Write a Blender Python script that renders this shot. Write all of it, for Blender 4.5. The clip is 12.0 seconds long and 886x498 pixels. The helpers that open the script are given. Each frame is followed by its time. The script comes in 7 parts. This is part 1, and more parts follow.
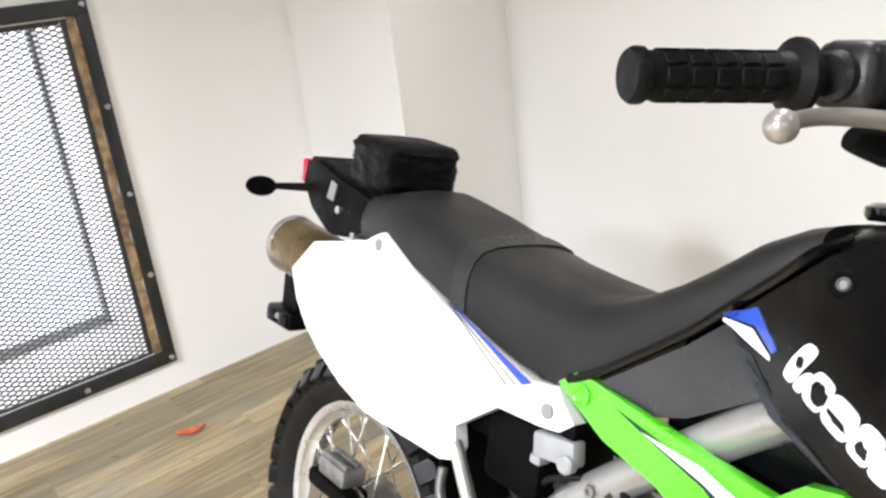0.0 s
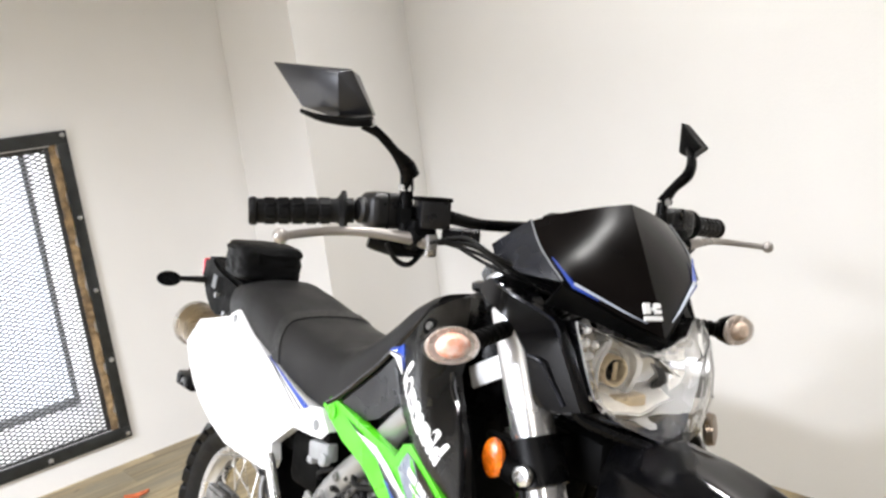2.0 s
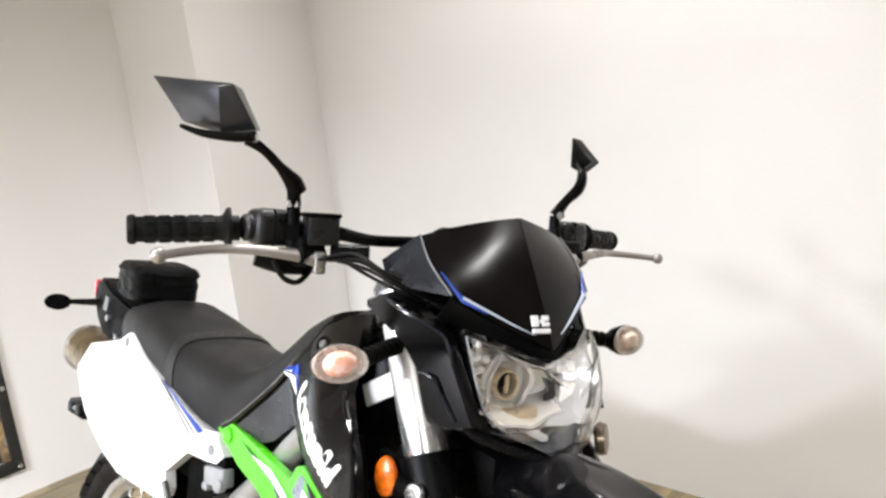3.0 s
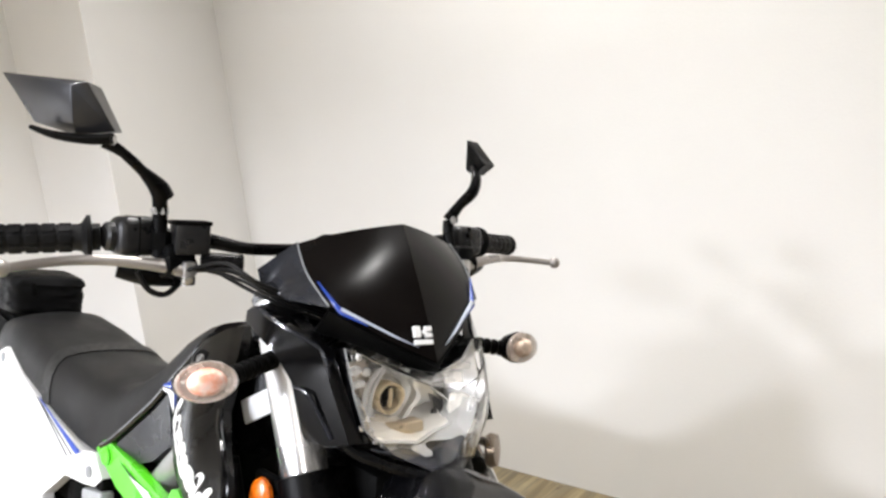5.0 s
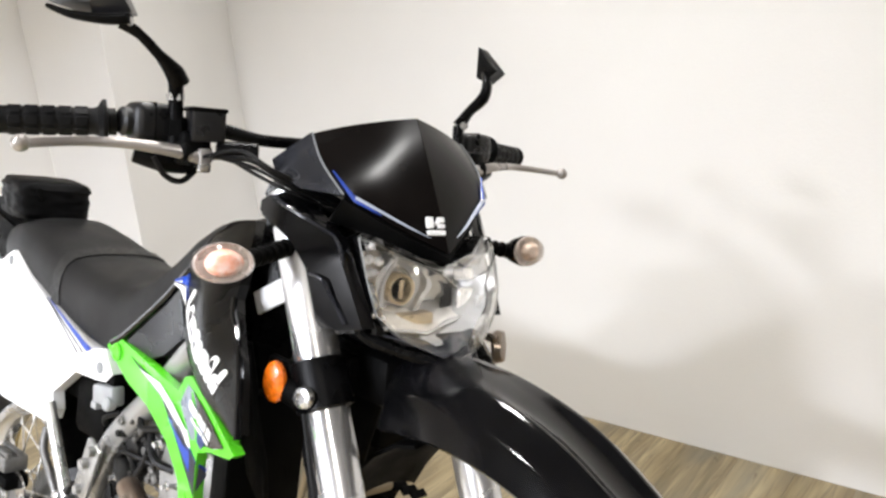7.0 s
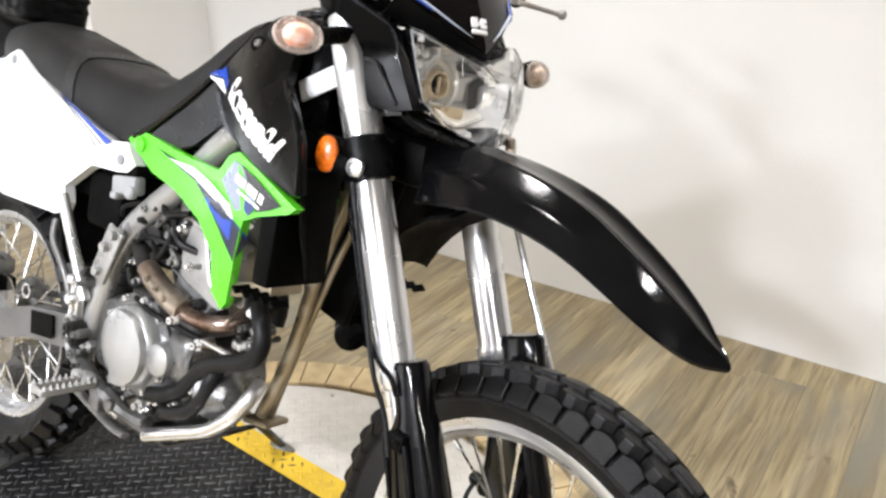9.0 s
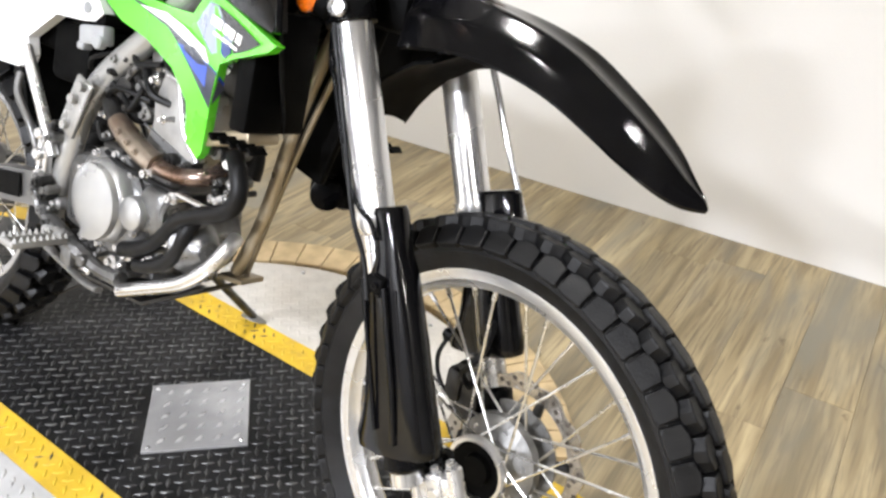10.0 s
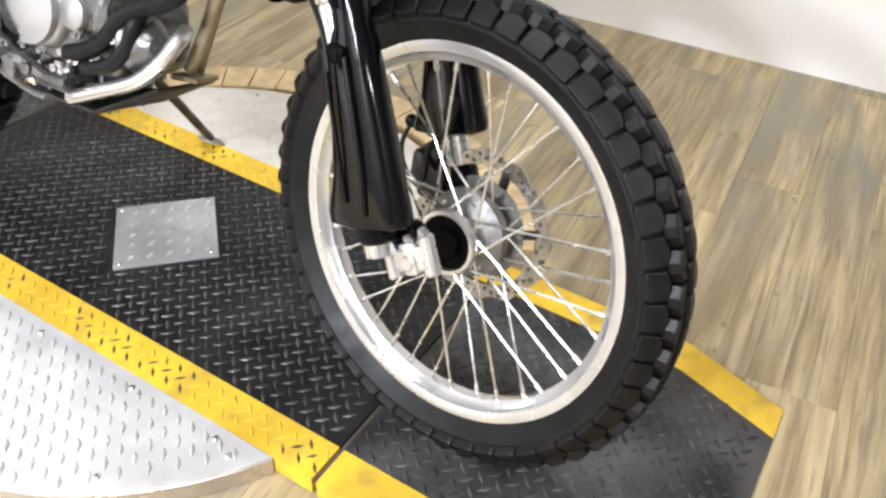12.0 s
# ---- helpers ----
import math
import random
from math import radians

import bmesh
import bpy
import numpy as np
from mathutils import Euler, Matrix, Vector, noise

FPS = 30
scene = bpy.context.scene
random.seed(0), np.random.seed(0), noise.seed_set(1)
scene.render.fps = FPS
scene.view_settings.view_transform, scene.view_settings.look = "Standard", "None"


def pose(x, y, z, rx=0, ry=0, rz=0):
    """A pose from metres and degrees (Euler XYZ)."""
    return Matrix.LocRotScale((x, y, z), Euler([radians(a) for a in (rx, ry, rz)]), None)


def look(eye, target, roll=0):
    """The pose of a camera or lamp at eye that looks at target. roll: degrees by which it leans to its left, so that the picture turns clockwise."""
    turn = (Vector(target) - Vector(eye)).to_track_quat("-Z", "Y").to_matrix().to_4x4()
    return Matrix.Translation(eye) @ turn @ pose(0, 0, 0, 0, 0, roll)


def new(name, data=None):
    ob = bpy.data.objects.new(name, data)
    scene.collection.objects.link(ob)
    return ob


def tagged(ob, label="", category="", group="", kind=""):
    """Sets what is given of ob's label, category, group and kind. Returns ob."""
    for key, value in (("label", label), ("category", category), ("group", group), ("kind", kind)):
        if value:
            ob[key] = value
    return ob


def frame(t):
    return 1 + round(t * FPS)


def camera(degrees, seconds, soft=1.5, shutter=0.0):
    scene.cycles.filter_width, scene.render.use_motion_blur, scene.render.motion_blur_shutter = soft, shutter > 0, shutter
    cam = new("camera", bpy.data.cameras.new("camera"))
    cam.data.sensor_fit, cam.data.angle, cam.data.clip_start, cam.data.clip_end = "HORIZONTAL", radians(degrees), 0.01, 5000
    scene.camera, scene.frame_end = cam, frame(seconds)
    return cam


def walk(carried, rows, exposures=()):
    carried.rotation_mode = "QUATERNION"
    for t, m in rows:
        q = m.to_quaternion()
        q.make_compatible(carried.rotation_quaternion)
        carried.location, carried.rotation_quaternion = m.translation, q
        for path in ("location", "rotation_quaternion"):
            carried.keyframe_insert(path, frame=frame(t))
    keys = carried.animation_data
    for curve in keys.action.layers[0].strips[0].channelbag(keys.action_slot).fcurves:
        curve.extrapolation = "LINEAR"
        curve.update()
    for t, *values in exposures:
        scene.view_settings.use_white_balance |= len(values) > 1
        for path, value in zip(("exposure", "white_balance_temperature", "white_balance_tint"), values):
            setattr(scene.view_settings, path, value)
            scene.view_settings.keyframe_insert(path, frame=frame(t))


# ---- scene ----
cam = camera(57.0, 12.0, 2.6)
PATH = [
    (0, (-0.228, -0.479, 1.257), (-1.695, 0.7, 0.581), -7.1),
    (0.5, (-0.098, -0.524, 1.274), (-1.512, 0.743, 0.644), -5.5),
    (1, (0.158, -0.546, 1.293), (-1.386, 0.643, 0.842), -5.6),
    (1.5, (0.313, -0.553, 1.323), (-1.275, 0.594, 0.918), -6.1),
    (2, (0.337, -0.517, 1.312), (-1.176, 0.717, 0.882), -7.1),
    (2.5, (0.342, -0.505, 1.308), (-1.1, 0.813, 0.881), -6.3),
    (3, (0.353, -0.489, 1.306), (-1.025, 0.9, 0.89), -6.8),
    (3.5, (0.362, -0.472, 1.309), (-0.968, 0.963, 0.898), -7.0),
    (5.5, (0.366, -0.418, 1.287), (-0.855, 1.099, 0.832), -5.7),
    (6, (0.362, -0.417, 1.268), (-0.861, 1.08, 0.756), -5.0),
    (6.5, (0.366, -0.421, 1.257), (-0.883, 1.045, 0.717), -5.4),
    (8.5, (0.338, -0.661, 1.206), (-0.686, 0.907, 0.504), -0.5),
    (9, (0.342, -0.675, 1.172), (-0.668, 0.855, 0.374), 1.2),
    (9.5, (0.342, -0.689, 1.135), (-0.614, 0.829, 0.252), 2.6),
    (10, (0.347, -0.713, 1.104), (-0.531, 0.787, 0.113), 3.9),
    (10.5, (0.359, -0.744, 1.063), (-0.427, 0.731, -0.035), 3.6),
    (11, (0.377, -0.772, 1.036), (-0.35, 0.683, -0.129), 3.0),
    (11.5, (0.375, -0.778, 1.021), (-0.295, 0.616, -0.247), 3.6),
    (12, (0.374, -0.774, 1.022), (-0.3, 0.612, -0.253), 3.0),
]
EXPOSURES = [(0.0, 0.20), (1.0, 0.22), (3.0, 0.20), (5.5, 0.20), (6.5, 0.19), (9.0, 0.18), (10.0, 0.27), (12.0, 0.27)]
walk(cam, [(t, look(eye, target, roll)) for t, eye, target, roll in PATH], EXPOSURES)

# ---- light ----
world = bpy.data.worlds.new("world")
scene.world = world
world.use_nodes = True
wn = world.node_tree.nodes
sky = wn.new("ShaderNodeTexSky")
sky.sky_type, sky.sun_disc, sky.sun_elevation, sky.sun_rotation = "NISHITA", False, radians(40), radians(120)
world.node_tree.links.new(sky.outputs[0], wn["Background"].inputs[0])
wn["Background"].inputs[1].default_value = 0.12

LAMP_COLOUR = (0.888, 0.915, 1.0)


def area_lamp(name, place, target, size, watts, colour=LAMP_COLOUR, shape="DISK", size_y=None, spread=156):
    data = bpy.data.lights.new(name, "AREA")
    data.shape, data.size, data.energy, data.color = shape, size, watts, colour
    if size_y:
        data.size_y = size_y
    else:
        data.spread = radians(spread)
    ob = new(name, data)
    ob.matrix_world = look(place, target)
    return ob


FLOOR_Z, CEIL_Z = -0.036, 2.75
WALL_X, WALL_Y, BACK_X, BACK_Y = -2.81, 1.597, 2.8, -3.9
# first two placed from wall shadows, fourth from a screen highlight; others are added fill
LAMPS = [(-1.07, -3.35), (-0.22, -3.40), (2.4, -2.3), (0.93, 0.60), (-0.7, -0.7), (-0.7, 0.80)]
LAMP_WATTS = [255, 225, 58, 8, 16, 21]
WARM = (0.955, 0.937, 0.920)
LAMP_COLOURS = [LAMP_COLOUR, LAMP_COLOUR, (1.0, 0.955, 0.89), WARM, WARM, WARM]
LAMP_SIZES = [0.36, 0.36, 0.36, 0.12, 0.2, 0.2]
LAMP_SPREADS = [149, 149, 152, 118, 146, 134]
for (lx, ly), watts, size, spread, tint in zip(LAMPS, LAMP_WATTS, LAMP_SIZES, LAMP_SPREADS, LAMP_COLOURS):
    area_lamp("lamp_or_fill_light", (lx, ly, CEIL_Z - 0.07), (lx, ly, 0), size, watts, tint, spread=spread)
area_lamp("window_daylight", (WALL_X - 0.40, -0.10, 0.66), (0, -0.10, 0.5), 0.8, 10, (0.93, 0.96, 1.0), "RECTANGLE", 1.0)

# ---- materials ----
def nodes_of(name):
    m = bpy.data.materials.new(name)
    m.use_nodes = True
    nt = m.node_tree
    return m, nt, nt.nodes["Principled BSDF"], nt.nodes, nt.links


def mix_colour(nt, fac, a, b):
    n = nt.nodes.new("ShaderNodeMix")
    n.data_type = "RGBA"
    nt.links.new(fac, n.inputs[0])
    for value, socket in ((a, n.inputs[6]), (b, n.inputs[7])):
        if isinstance(value, tuple):
            socket.default_value = (*value, 1)
        else:
            nt.links.new(value, socket)
    return n.outputs[2]


def noise_fac(nt, scale, detail=4, low=0.35, high=0.65, stretch=None, coord="Object"):
    tc = nt.nodes.new("ShaderNodeTexCoord")
    n = nt.nodes.new("ShaderNodeTexNoise")
    n.inputs["Scale"].default_value, n.inputs["Detail"].default_value = scale, detail
    source = tc.outputs[coord]
    if stretch:
        mp = nt.nodes.new("ShaderNodeMapping")
        mp.inputs["Scale"].default_value = stretch
        nt.links.new(source, mp.inputs[0])
        source = mp.outputs[0]
    nt.links.new(source, n.inputs["Vector"])
    r = nt.nodes.new("ShaderNodeMapRange")
    r.inputs[1].default_value, r.inputs[2].default_value = low, high
    nt.links.new(n.outputs[0], r.inputs[0])
    return r.outputs[0]


def add_bump(nt, bsdf, height, strength, distance):
    b = nt.nodes.new("ShaderNodeBump")
    b.inputs["Strength"].default_value, b.inputs["Distance"].default_value = strength, distance
    nt.links.new(height, b.inputs["Height"])
    nt.links.new(b.outputs[0], bsdf.inputs["Normal"])


def plain(name, base, rough=0.5, metal=0.0, vary=0.12, scale=30, bump=0.0, bump_scale=400, coat=0.0, rough_vary=0.1, dirt=None, dirt_scale=6, spec=0.5):
    """A surface with fine grain, larger uneven tone, and uneven gloss."""
    m, nt, b, n, l = nodes_of(name)
    dark = tuple(c * (1 - vary) for c in base)
    light = tuple(min(1, c * (1 + vary)) for c in base)
    col = mix_colour(nt, noise_fac(nt, scale), dark, light)
    if dirt:
        col = mix_colour(nt, noise_fac(nt, dirt_scale, 6, 0.5, 0.75), col, dirt)
    l.new(col, b.inputs["Base Color"])
    r = n.new("ShaderNodeMapRange")
    r.inputs[3].default_value, r.inputs[4].default_value = max(0.02, rough - rough_vary), min(1, rough + rough_vary)
    l.new(noise_fac(nt, scale * 0.6), r.inputs[0])
    l.new(r.outputs[0], b.inputs["Roughness"])
    b.inputs["Metallic"].default_value = metal
    b.inputs["Specular IOR Level"].default_value = spec
    b.inputs["Coat Weight"].default_value = coat
    b.inputs["Coat Roughness"].default_value = 0.08
    if bump:
        add_bump(nt, b, noise_fac(nt, bump_scale, 2, 0.2, 0.8), 0.5, bump)
    return m


def wall_paint():
    m, nt, b, n, l = nodes_of("wall_paint")
    tone = mix_colour(nt, noise_fac(nt, 1.1, 3), (0.80, 0.79, 0.77), (0.84, 0.832, 0.815))
    l.new(tone, b.inputs["Base Color"])
    b.inputs["Roughness"].default_value = 0.62
    add_bump(nt, b, noise_fac(nt, 160, 3, 0.2, 0.8), 0.25, 0.0015)
    return m


def plank_material():
    m, nt, b, n, l = nodes_of("floor_plank")
    info = n.new("ShaderNodeObjectInfo")
    tc = n.new("ShaderNodeTexCoord")
    shift = n.new("ShaderNodeVectorMath")
    shift.operation = "MULTIPLY_ADD"
    shift.inputs[1].default_value = (1, 1, 1)
    l.new(tc.outputs["Object"], shift.inputs[0])
    comb = n.new("ShaderNodeCombineXYZ")
    mul = n.new("ShaderNodeMath")
    mul.operation, mul.inputs[1].default_value = "MULTIPLY", 37.0
    l.new(info.outputs["Random"], mul.inputs[0])
    for k in range(3):
        l.new(mul.outputs[0], comb.inputs[k])
    l.new(comb.outputs[0], shift.inputs[2])

    def grain(scale, stretch, detail, low, high):
        mp = n.new("ShaderNodeMapping")
        mp.inputs["Scale"].default_value = stretch
        l.new(shift.outputs[0], mp.inputs[0])
        t = n.new("ShaderNodeTexNoise")
        t.inputs["Scale"].default_value, t.inputs["Detail"].default_value, t.inputs["Distortion"].default_value = scale, detail, 0.6
        l.new(mp.outputs[0], t.inputs["Vector"])
        r = n.new("ShaderNodeMapRange")
        r.inputs[1].default_value, r.inputs[2].default_value = low, high
        l.new(t.outputs[0], r.inputs[0])
        return r.outputs[0]

    col = mix_colour(nt, grain(24, (1, 0.08, 1), 6, 0.36, 0.64), (0.208, 0.158, 0.082), (0.410, 0.328, 0.188))
    col = mix_colour(nt, grain(120, (1, 0.05, 1), 4, 0.46, 0.74), col, (0.145, 0.111, 0.064))
    col = mix_colour(nt, grain(7, (1, 0.24, 1), 6, 0.48, 0.70), col, (0.180, 0.161, 0.118))
    col = mix_colour(nt, grain(24, (1, 0.5, 1), 3, 0.68, 0.76), col, (0.11, 0.078, 0.045))
    tone = n.new("ShaderNodeHueSaturation")
    vr = n.new("ShaderNodeMapRange")
    vr.inputs[3].default_value, vr.inputs[4].default_value = 0.80, 1.14
    l.new(info.outputs["Random"], vr.inputs[0])
    l.new(vr.outputs[0], tone.inputs["Value"])
    l.new(col, tone.inputs["Color"])
    l.new(tone.outputs[0], b.inputs["Base Color"])
    b.inputs["Roughness"].default_value = 0.42
    add_bump(nt, b, grain(90, (1, 0.06, 1), 3, 0.3, 0.7), 0.25, 0.0008)
    return m


def worn_paint(name, base, under, wear_scale, low, high, rough=0.5, metal_under=0.0):
    m, nt, b, n, l = nodes_of(name)
    col = mix_colour(nt, noise_fac(nt, 9, 5), tuple(c * 0.8 for c in base), tuple(min(1, c * 1.18) for c in base))
    wear = noise_fac(nt, wear_scale, 8, low, high)
    l.new(mix_colour(nt, wear, col, under), b.inputs["Base Color"])
    b.inputs["Roughness"].default_value = rough
    b.inputs["Specular IOR Level"].default_value = 0.25
    if metal_under:
        mul = n.new("ShaderNodeMath")
        mul.operation, mul.inputs[1].default_value = "MULTIPLY", metal_under
        l.new(wear, mul.inputs[0])
        l.new(mul.outputs[0], b.inputs["Metallic"])
    add_bump(nt, b, noise_fac(nt, 120, 4, 0.2, 0.8), 0.4, 0.0012)
    return m


def clear(name, colour=(1, 1, 1), rough=0.02, ior=1.45):
    m, nt, b, n, l = nodes_of(name)
    b.inputs["Base Color"].default_value = (*colour, 1)
    b.inputs["Transmission Weight"].default_value = 1.0
    b.inputs["Roughness"].default_value, b.inputs["IOR"].default_value = rough, ior
    return m


WALL = wall_paint()
# ceiling and far walls are out of view; kept dark to cut bounce and reflections
CEILING = plain("unseen_ceiling_grey", (0.22, 0.22, 0.22), 0.7, vary=0.03, scale=2)
FAR_WALL = plain("unseen_wall_grey", (0.20, 0.195, 0.19), 0.6, vary=0.06, scale=2)
PLANK = plank_material()
UNDERFLOOR = plain("underfloor", (0.05, 0.04, 0.03), 0.8)
PLATE_BLACK = worn_paint("black_tread_paint", (0.005, 0.005, 0.0053), (0.024, 0.0235, 0.023), 5, 0.46, 0.85, 0.42)
# ramp ends: greyer than the lane plate, with paler mottling
PLATE_RAMP = worn_paint("ramp_black_plate", (0.014, 0.014, 0.0142), (0.075, 0.073, 0.070), 6, 0.38, 0.72, 0.45)
TREAD_BLACK = worn_paint("black_tread_lug", (0.020, 0.020, 0.021), (0.12, 0.117, 0.112), 14, 0.44, 0.78, 0.36, 0.5)
PLATE_SILVER = plain("tread_aluminium", (0.56, 0.56, 0.56), 0.40, 0.45, 0.06, 25, 0.0006, 300, dirt=(0.44, 0.43, 0.42))
PLATE_LUG = plain("tread_lug_aluminium", (0.60, 0.60, 0.605), 0.30, 0.6, 0.06, 25)
COVER_GREY = plain("cover_plate_steel", (0.34, 0.34, 0.342), 0.42, 0.45, 0.10, 25, 0.0006, 300, dirt=(0.26, 0.255, 0.25))
PLATE_DIRTY = plain("dull_tread_plate", (0.50, 0.475, 0.43), 0.5, 0.25, 0.08, 25, 0.0006, 300, dirt=(0.47, 0.43, 0.37))
YELLOW = worn_paint("yellow_line_paint", (0.55, 0.36, 0.03), (0.24, 0.17, 0.04), 18, 0.48, 0.8, 0.5)
YELLOW_WORN = worn_paint("yellow_lug_paint", (0.55, 0.38, 0.035), (0.05, 0.045, 0.03), 9, 0.48, 0.56, 0.5)
EDGE_METAL = plain("disc_edge_metal", (0.55, 0.50, 0.44), 0.3, 0.85, 0.1, 20)
CURB_WOOD = plain("curb_wood", (0.44, 0.33, 0.18), 0.5, 0, 0.22, 18)
FRAME_STEEL = plain("black_steel", (0.018, 0.02, 0.02), 0.38, 0.0, 0.3, 20, 0.0005, 90)
MESH_STEEL = plain("mesh_steel", (0.035, 0.035, 0.035), 0.5, 0.0, 0.3, 60)
ROUGH_WOOD = plain("rough_sawn_wood", (0.30, 0.205, 0.105), 0.75, 0, 0.35, 35, 0.003, 60, dirt=(0.10, 0.065, 0.035), dirt_scale=11)
POST_WOOD = plain("varnished_post_wood", (0.42, 0.20, 0.06), 0.45, 0, 0.25, 14)
BOLT = plain("bolt_steel", (0.6, 0.6, 0.6), 0.3, 0.9, 0.1, 80)
REVEAL = plain("reveal_paint", (0.82, 0.82, 0.83), 0.6, vary=0.05, scale=5)
LEAF = plain("dry_leaf", (0.42, 0.10, 0.03), 0.7, 0, 0.3, 60)

WHITE_P = plain("white_plastic", (0.80, 0.80, 0.80), 0.28, 0, 0.02, 12, coat=0.2)
GREEN_P = plain("lime_green_plastic", (0.10, 0.60, 0.02), 0.30, 0, 0.06, 10, coat=0.2)
BLACK_GLOSS = plain("gloss_black_plastic", (0.0025, 0.0025, 0.003), 0.085, 0, 0.3, 25, 0.0001, 500, coat=0.0, rough_vary=0.04, dirt=(0.004, 0.004, 0.0038), dirt_scale=30, spec=0.31)
SHROUD_BLACK = plain("shroud_black_plastic", (0.0030, 0.0029, 0.0028), 0.22, 0, 0.3, 30, 0.0002, 600, spec=0.26)
BLACK_SATIN = plain("satin_black_plastic", (0.0025, 0.0025, 0.0028), 0.27, 0, 0.3, 40, 0.0003, 700, spec=0.10)
BLACK_MATTE = plain("matte_black_plastic", (0.002, 0.002, 0.002), 0.55, 0, 0.3, 40, 0.0005, 500, spec=0.05)
SCREEN_BLACK = plain("smoked_screen", (0.005, 0.0040, 0.0037), 0.18, 0, 0.2, 15, rough_vary=0.03, spec=0.11)
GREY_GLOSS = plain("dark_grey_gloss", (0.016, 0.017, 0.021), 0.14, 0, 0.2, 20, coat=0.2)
SEAT_VINYL = plain("seat_vinyl", (0.0115, 0.0113, 0.0115), 0.50, 0, 0.16, 14, 0.0006, 900, spec=0.3)
SEAT_SIDE = plain("grey_side_panel", (0.013, 0.0135, 0.016), 0.30, 0, 0.15, 20, spec=0.5)
STRAP = plain("strap_webbing", (0.016, 0.016, 0.016), 0.45, 0, 0.2, 200, 0.0005, 800, spec=0.4)
CLOTH = plain("bag_nylon", (0.0025, 0.0025, 0.0028), 0.45, 0, 0.4, 30, 0.001, 700, spec=0.10)
RUBBER = plain("tyre_rubber", (0.004, 0.004, 0.0043), 0.46, 0, 0.3, 50, 0.0006, 300, dirt=(0.008, 0.0074, 0.0066), dirt_scale=14, spec=0.22)
GRIP_RUBBER = plain("grip_rubber", (0.004, 0.004, 0.0043), 0.5, 0, 0.25, 120, 0.0005, 600, spec=0.15)
ALLOY = plain("polished_alloy", (0.66, 0.655, 0.65), 0.26, 0.9, 0.05, 20)
RIM_ALLOY = plain("rim_alloy", (0.60, 0.60, 0.60), 0.27, 0.8, 0.06, 16)
FORK_SILVER = plain("fork_tube_silver", (0.76, 0.76, 0.765), 0.25, 0.85, 0.04, 9)
SPOKE_STEEL = plain("spoke_steel", (0.72, 0.71, 0.68), 0.26, 0.95, 0.06, 50)
FRAME_GREY = plain("silver_frame_paint", (0.31, 0.307, 0.297), 0.36, 0.5, 0.08, 16)
TUBE_BRONZE = plain("bronze_frame_paint", (0.33, 0.275, 0.19), 0.36, 0.6, 0.15, 16)
ENGINE = plain("engine_casting", (0.155, 0.155, 0.153), 0.34, 0.7, 0.25, 30, 0.0010, 260, dirt=(0.09, 0.085, 0.08), dirt_scale=25)
CLUTCH = plain("engine_cover_silver", (0.36, 0.36, 0.357), 0.34, 0.6, 0.06, 14, 0.0003, 300)
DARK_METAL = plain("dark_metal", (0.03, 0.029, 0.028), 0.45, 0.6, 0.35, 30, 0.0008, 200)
SWING_GREY = plain("swingarm_grey", (0.125, 0.123, 0.119), 0.4, 0.5, 0.15, 16)
HEADER = plain("heat_stained_pipe", (0.15, 0.095, 0.070), 0.26, 0.85, 0.5, 22, dirt=(0.30, 0.25, 0.22), dirt_scale=14)
HEAT_SHIELD = plain("heat_shield", (0.30, 0.25, 0.20), 0.34, 0.8, 0.25, 22, dirt=(0.22, 0.15, 0.11), dirt_scale=14)
CYLINDER_GREY = plain("cylinder_grey", (0.30, 0.297, 0.29), 0.5, 0.4, 0.2, 25, 0.0008, 300, dirt=(0.24, 0.23, 0.215), dirt_scale=22)
MUFFLER_END = plain("muffler_end_alloy", (0.36, 0.335, 0.30), 0.46, 0.6, 0.1, 20)
MUFFLER = plain("muffler_alloy", (0.22, 0.16, 0.085), 0.32, 0.8, 0.15, 10)
HOSE = plain("rubber_hose", (0.005, 0.005, 0.0053), 0.45, 0, 0.2, 50, spec=0.2)
SWITCH_GREY = plain("switch_plastic", (0.012, 0.012, 0.013), 0.34, 0, 0.25, 60, 0.0004, 500, spec=0.4)
LEVER_ALLOY = plain("anodised_lever", (0.36, 0.335, 0.315), 0.36, 0.6, 0.08, 30)
CAST_DARK = plain("brake_casting", (0.20, 0.197, 0.19), 0.46, 0.6, 0.25, 40, 0.0008, 300)
DISC_STEEL = plain("disc_steel", (0.36, 0.335, 0.30), 0.26, 0.9, 0.15, 30)
DEEP_BLUE = plain("deep_blue_decal", (0.006, 0.030, 0.15), 0.3, 0, 0.3, 60, coat=0.2)
RELAY_GREY = plain("relay_plastic", (0.30, 0.31, 0.32), 0.4, vary=0.08)
BLUE = plain("blue_decal", (0.010, 0.055, 0.40), 0.3, 0, 0.05, 10, coat=0.2)
NAVY = plain("navy_decal", (0.006, 0.010, 0.03), 0.3, 0, 0.2, 20, coat=0.2)
SILVER_DECAL = plain("silver_decal", (0.27, 0.31, 0.40), 0.3, 0.3, 0.06, 20, coat=0.2)
WHITE_DECAL = plain("white_decal", (0.82, 0.82, 0.82), 0.35, 0, 0.02, 20)
BLUE_GREY = plain("blue_grey_decal", (0.014, 0.017, 0.026), 0.3, 0.1, 0.15, 20)
LINE_DECAL = plain("dark_line_decal", (0.10, 0.10, 0.11), 0.4)
PALE_LINE = plain("pale_line_decal", (0.50, 0.55, 0.66), 0.3, 0.1, 0.05, 20)
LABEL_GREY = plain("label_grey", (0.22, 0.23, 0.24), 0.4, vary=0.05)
RED_LENS = plain("red_lens", (0.55, 0.02, 0.05), 0.15, 0, 0.1, 40, coat=0.4)
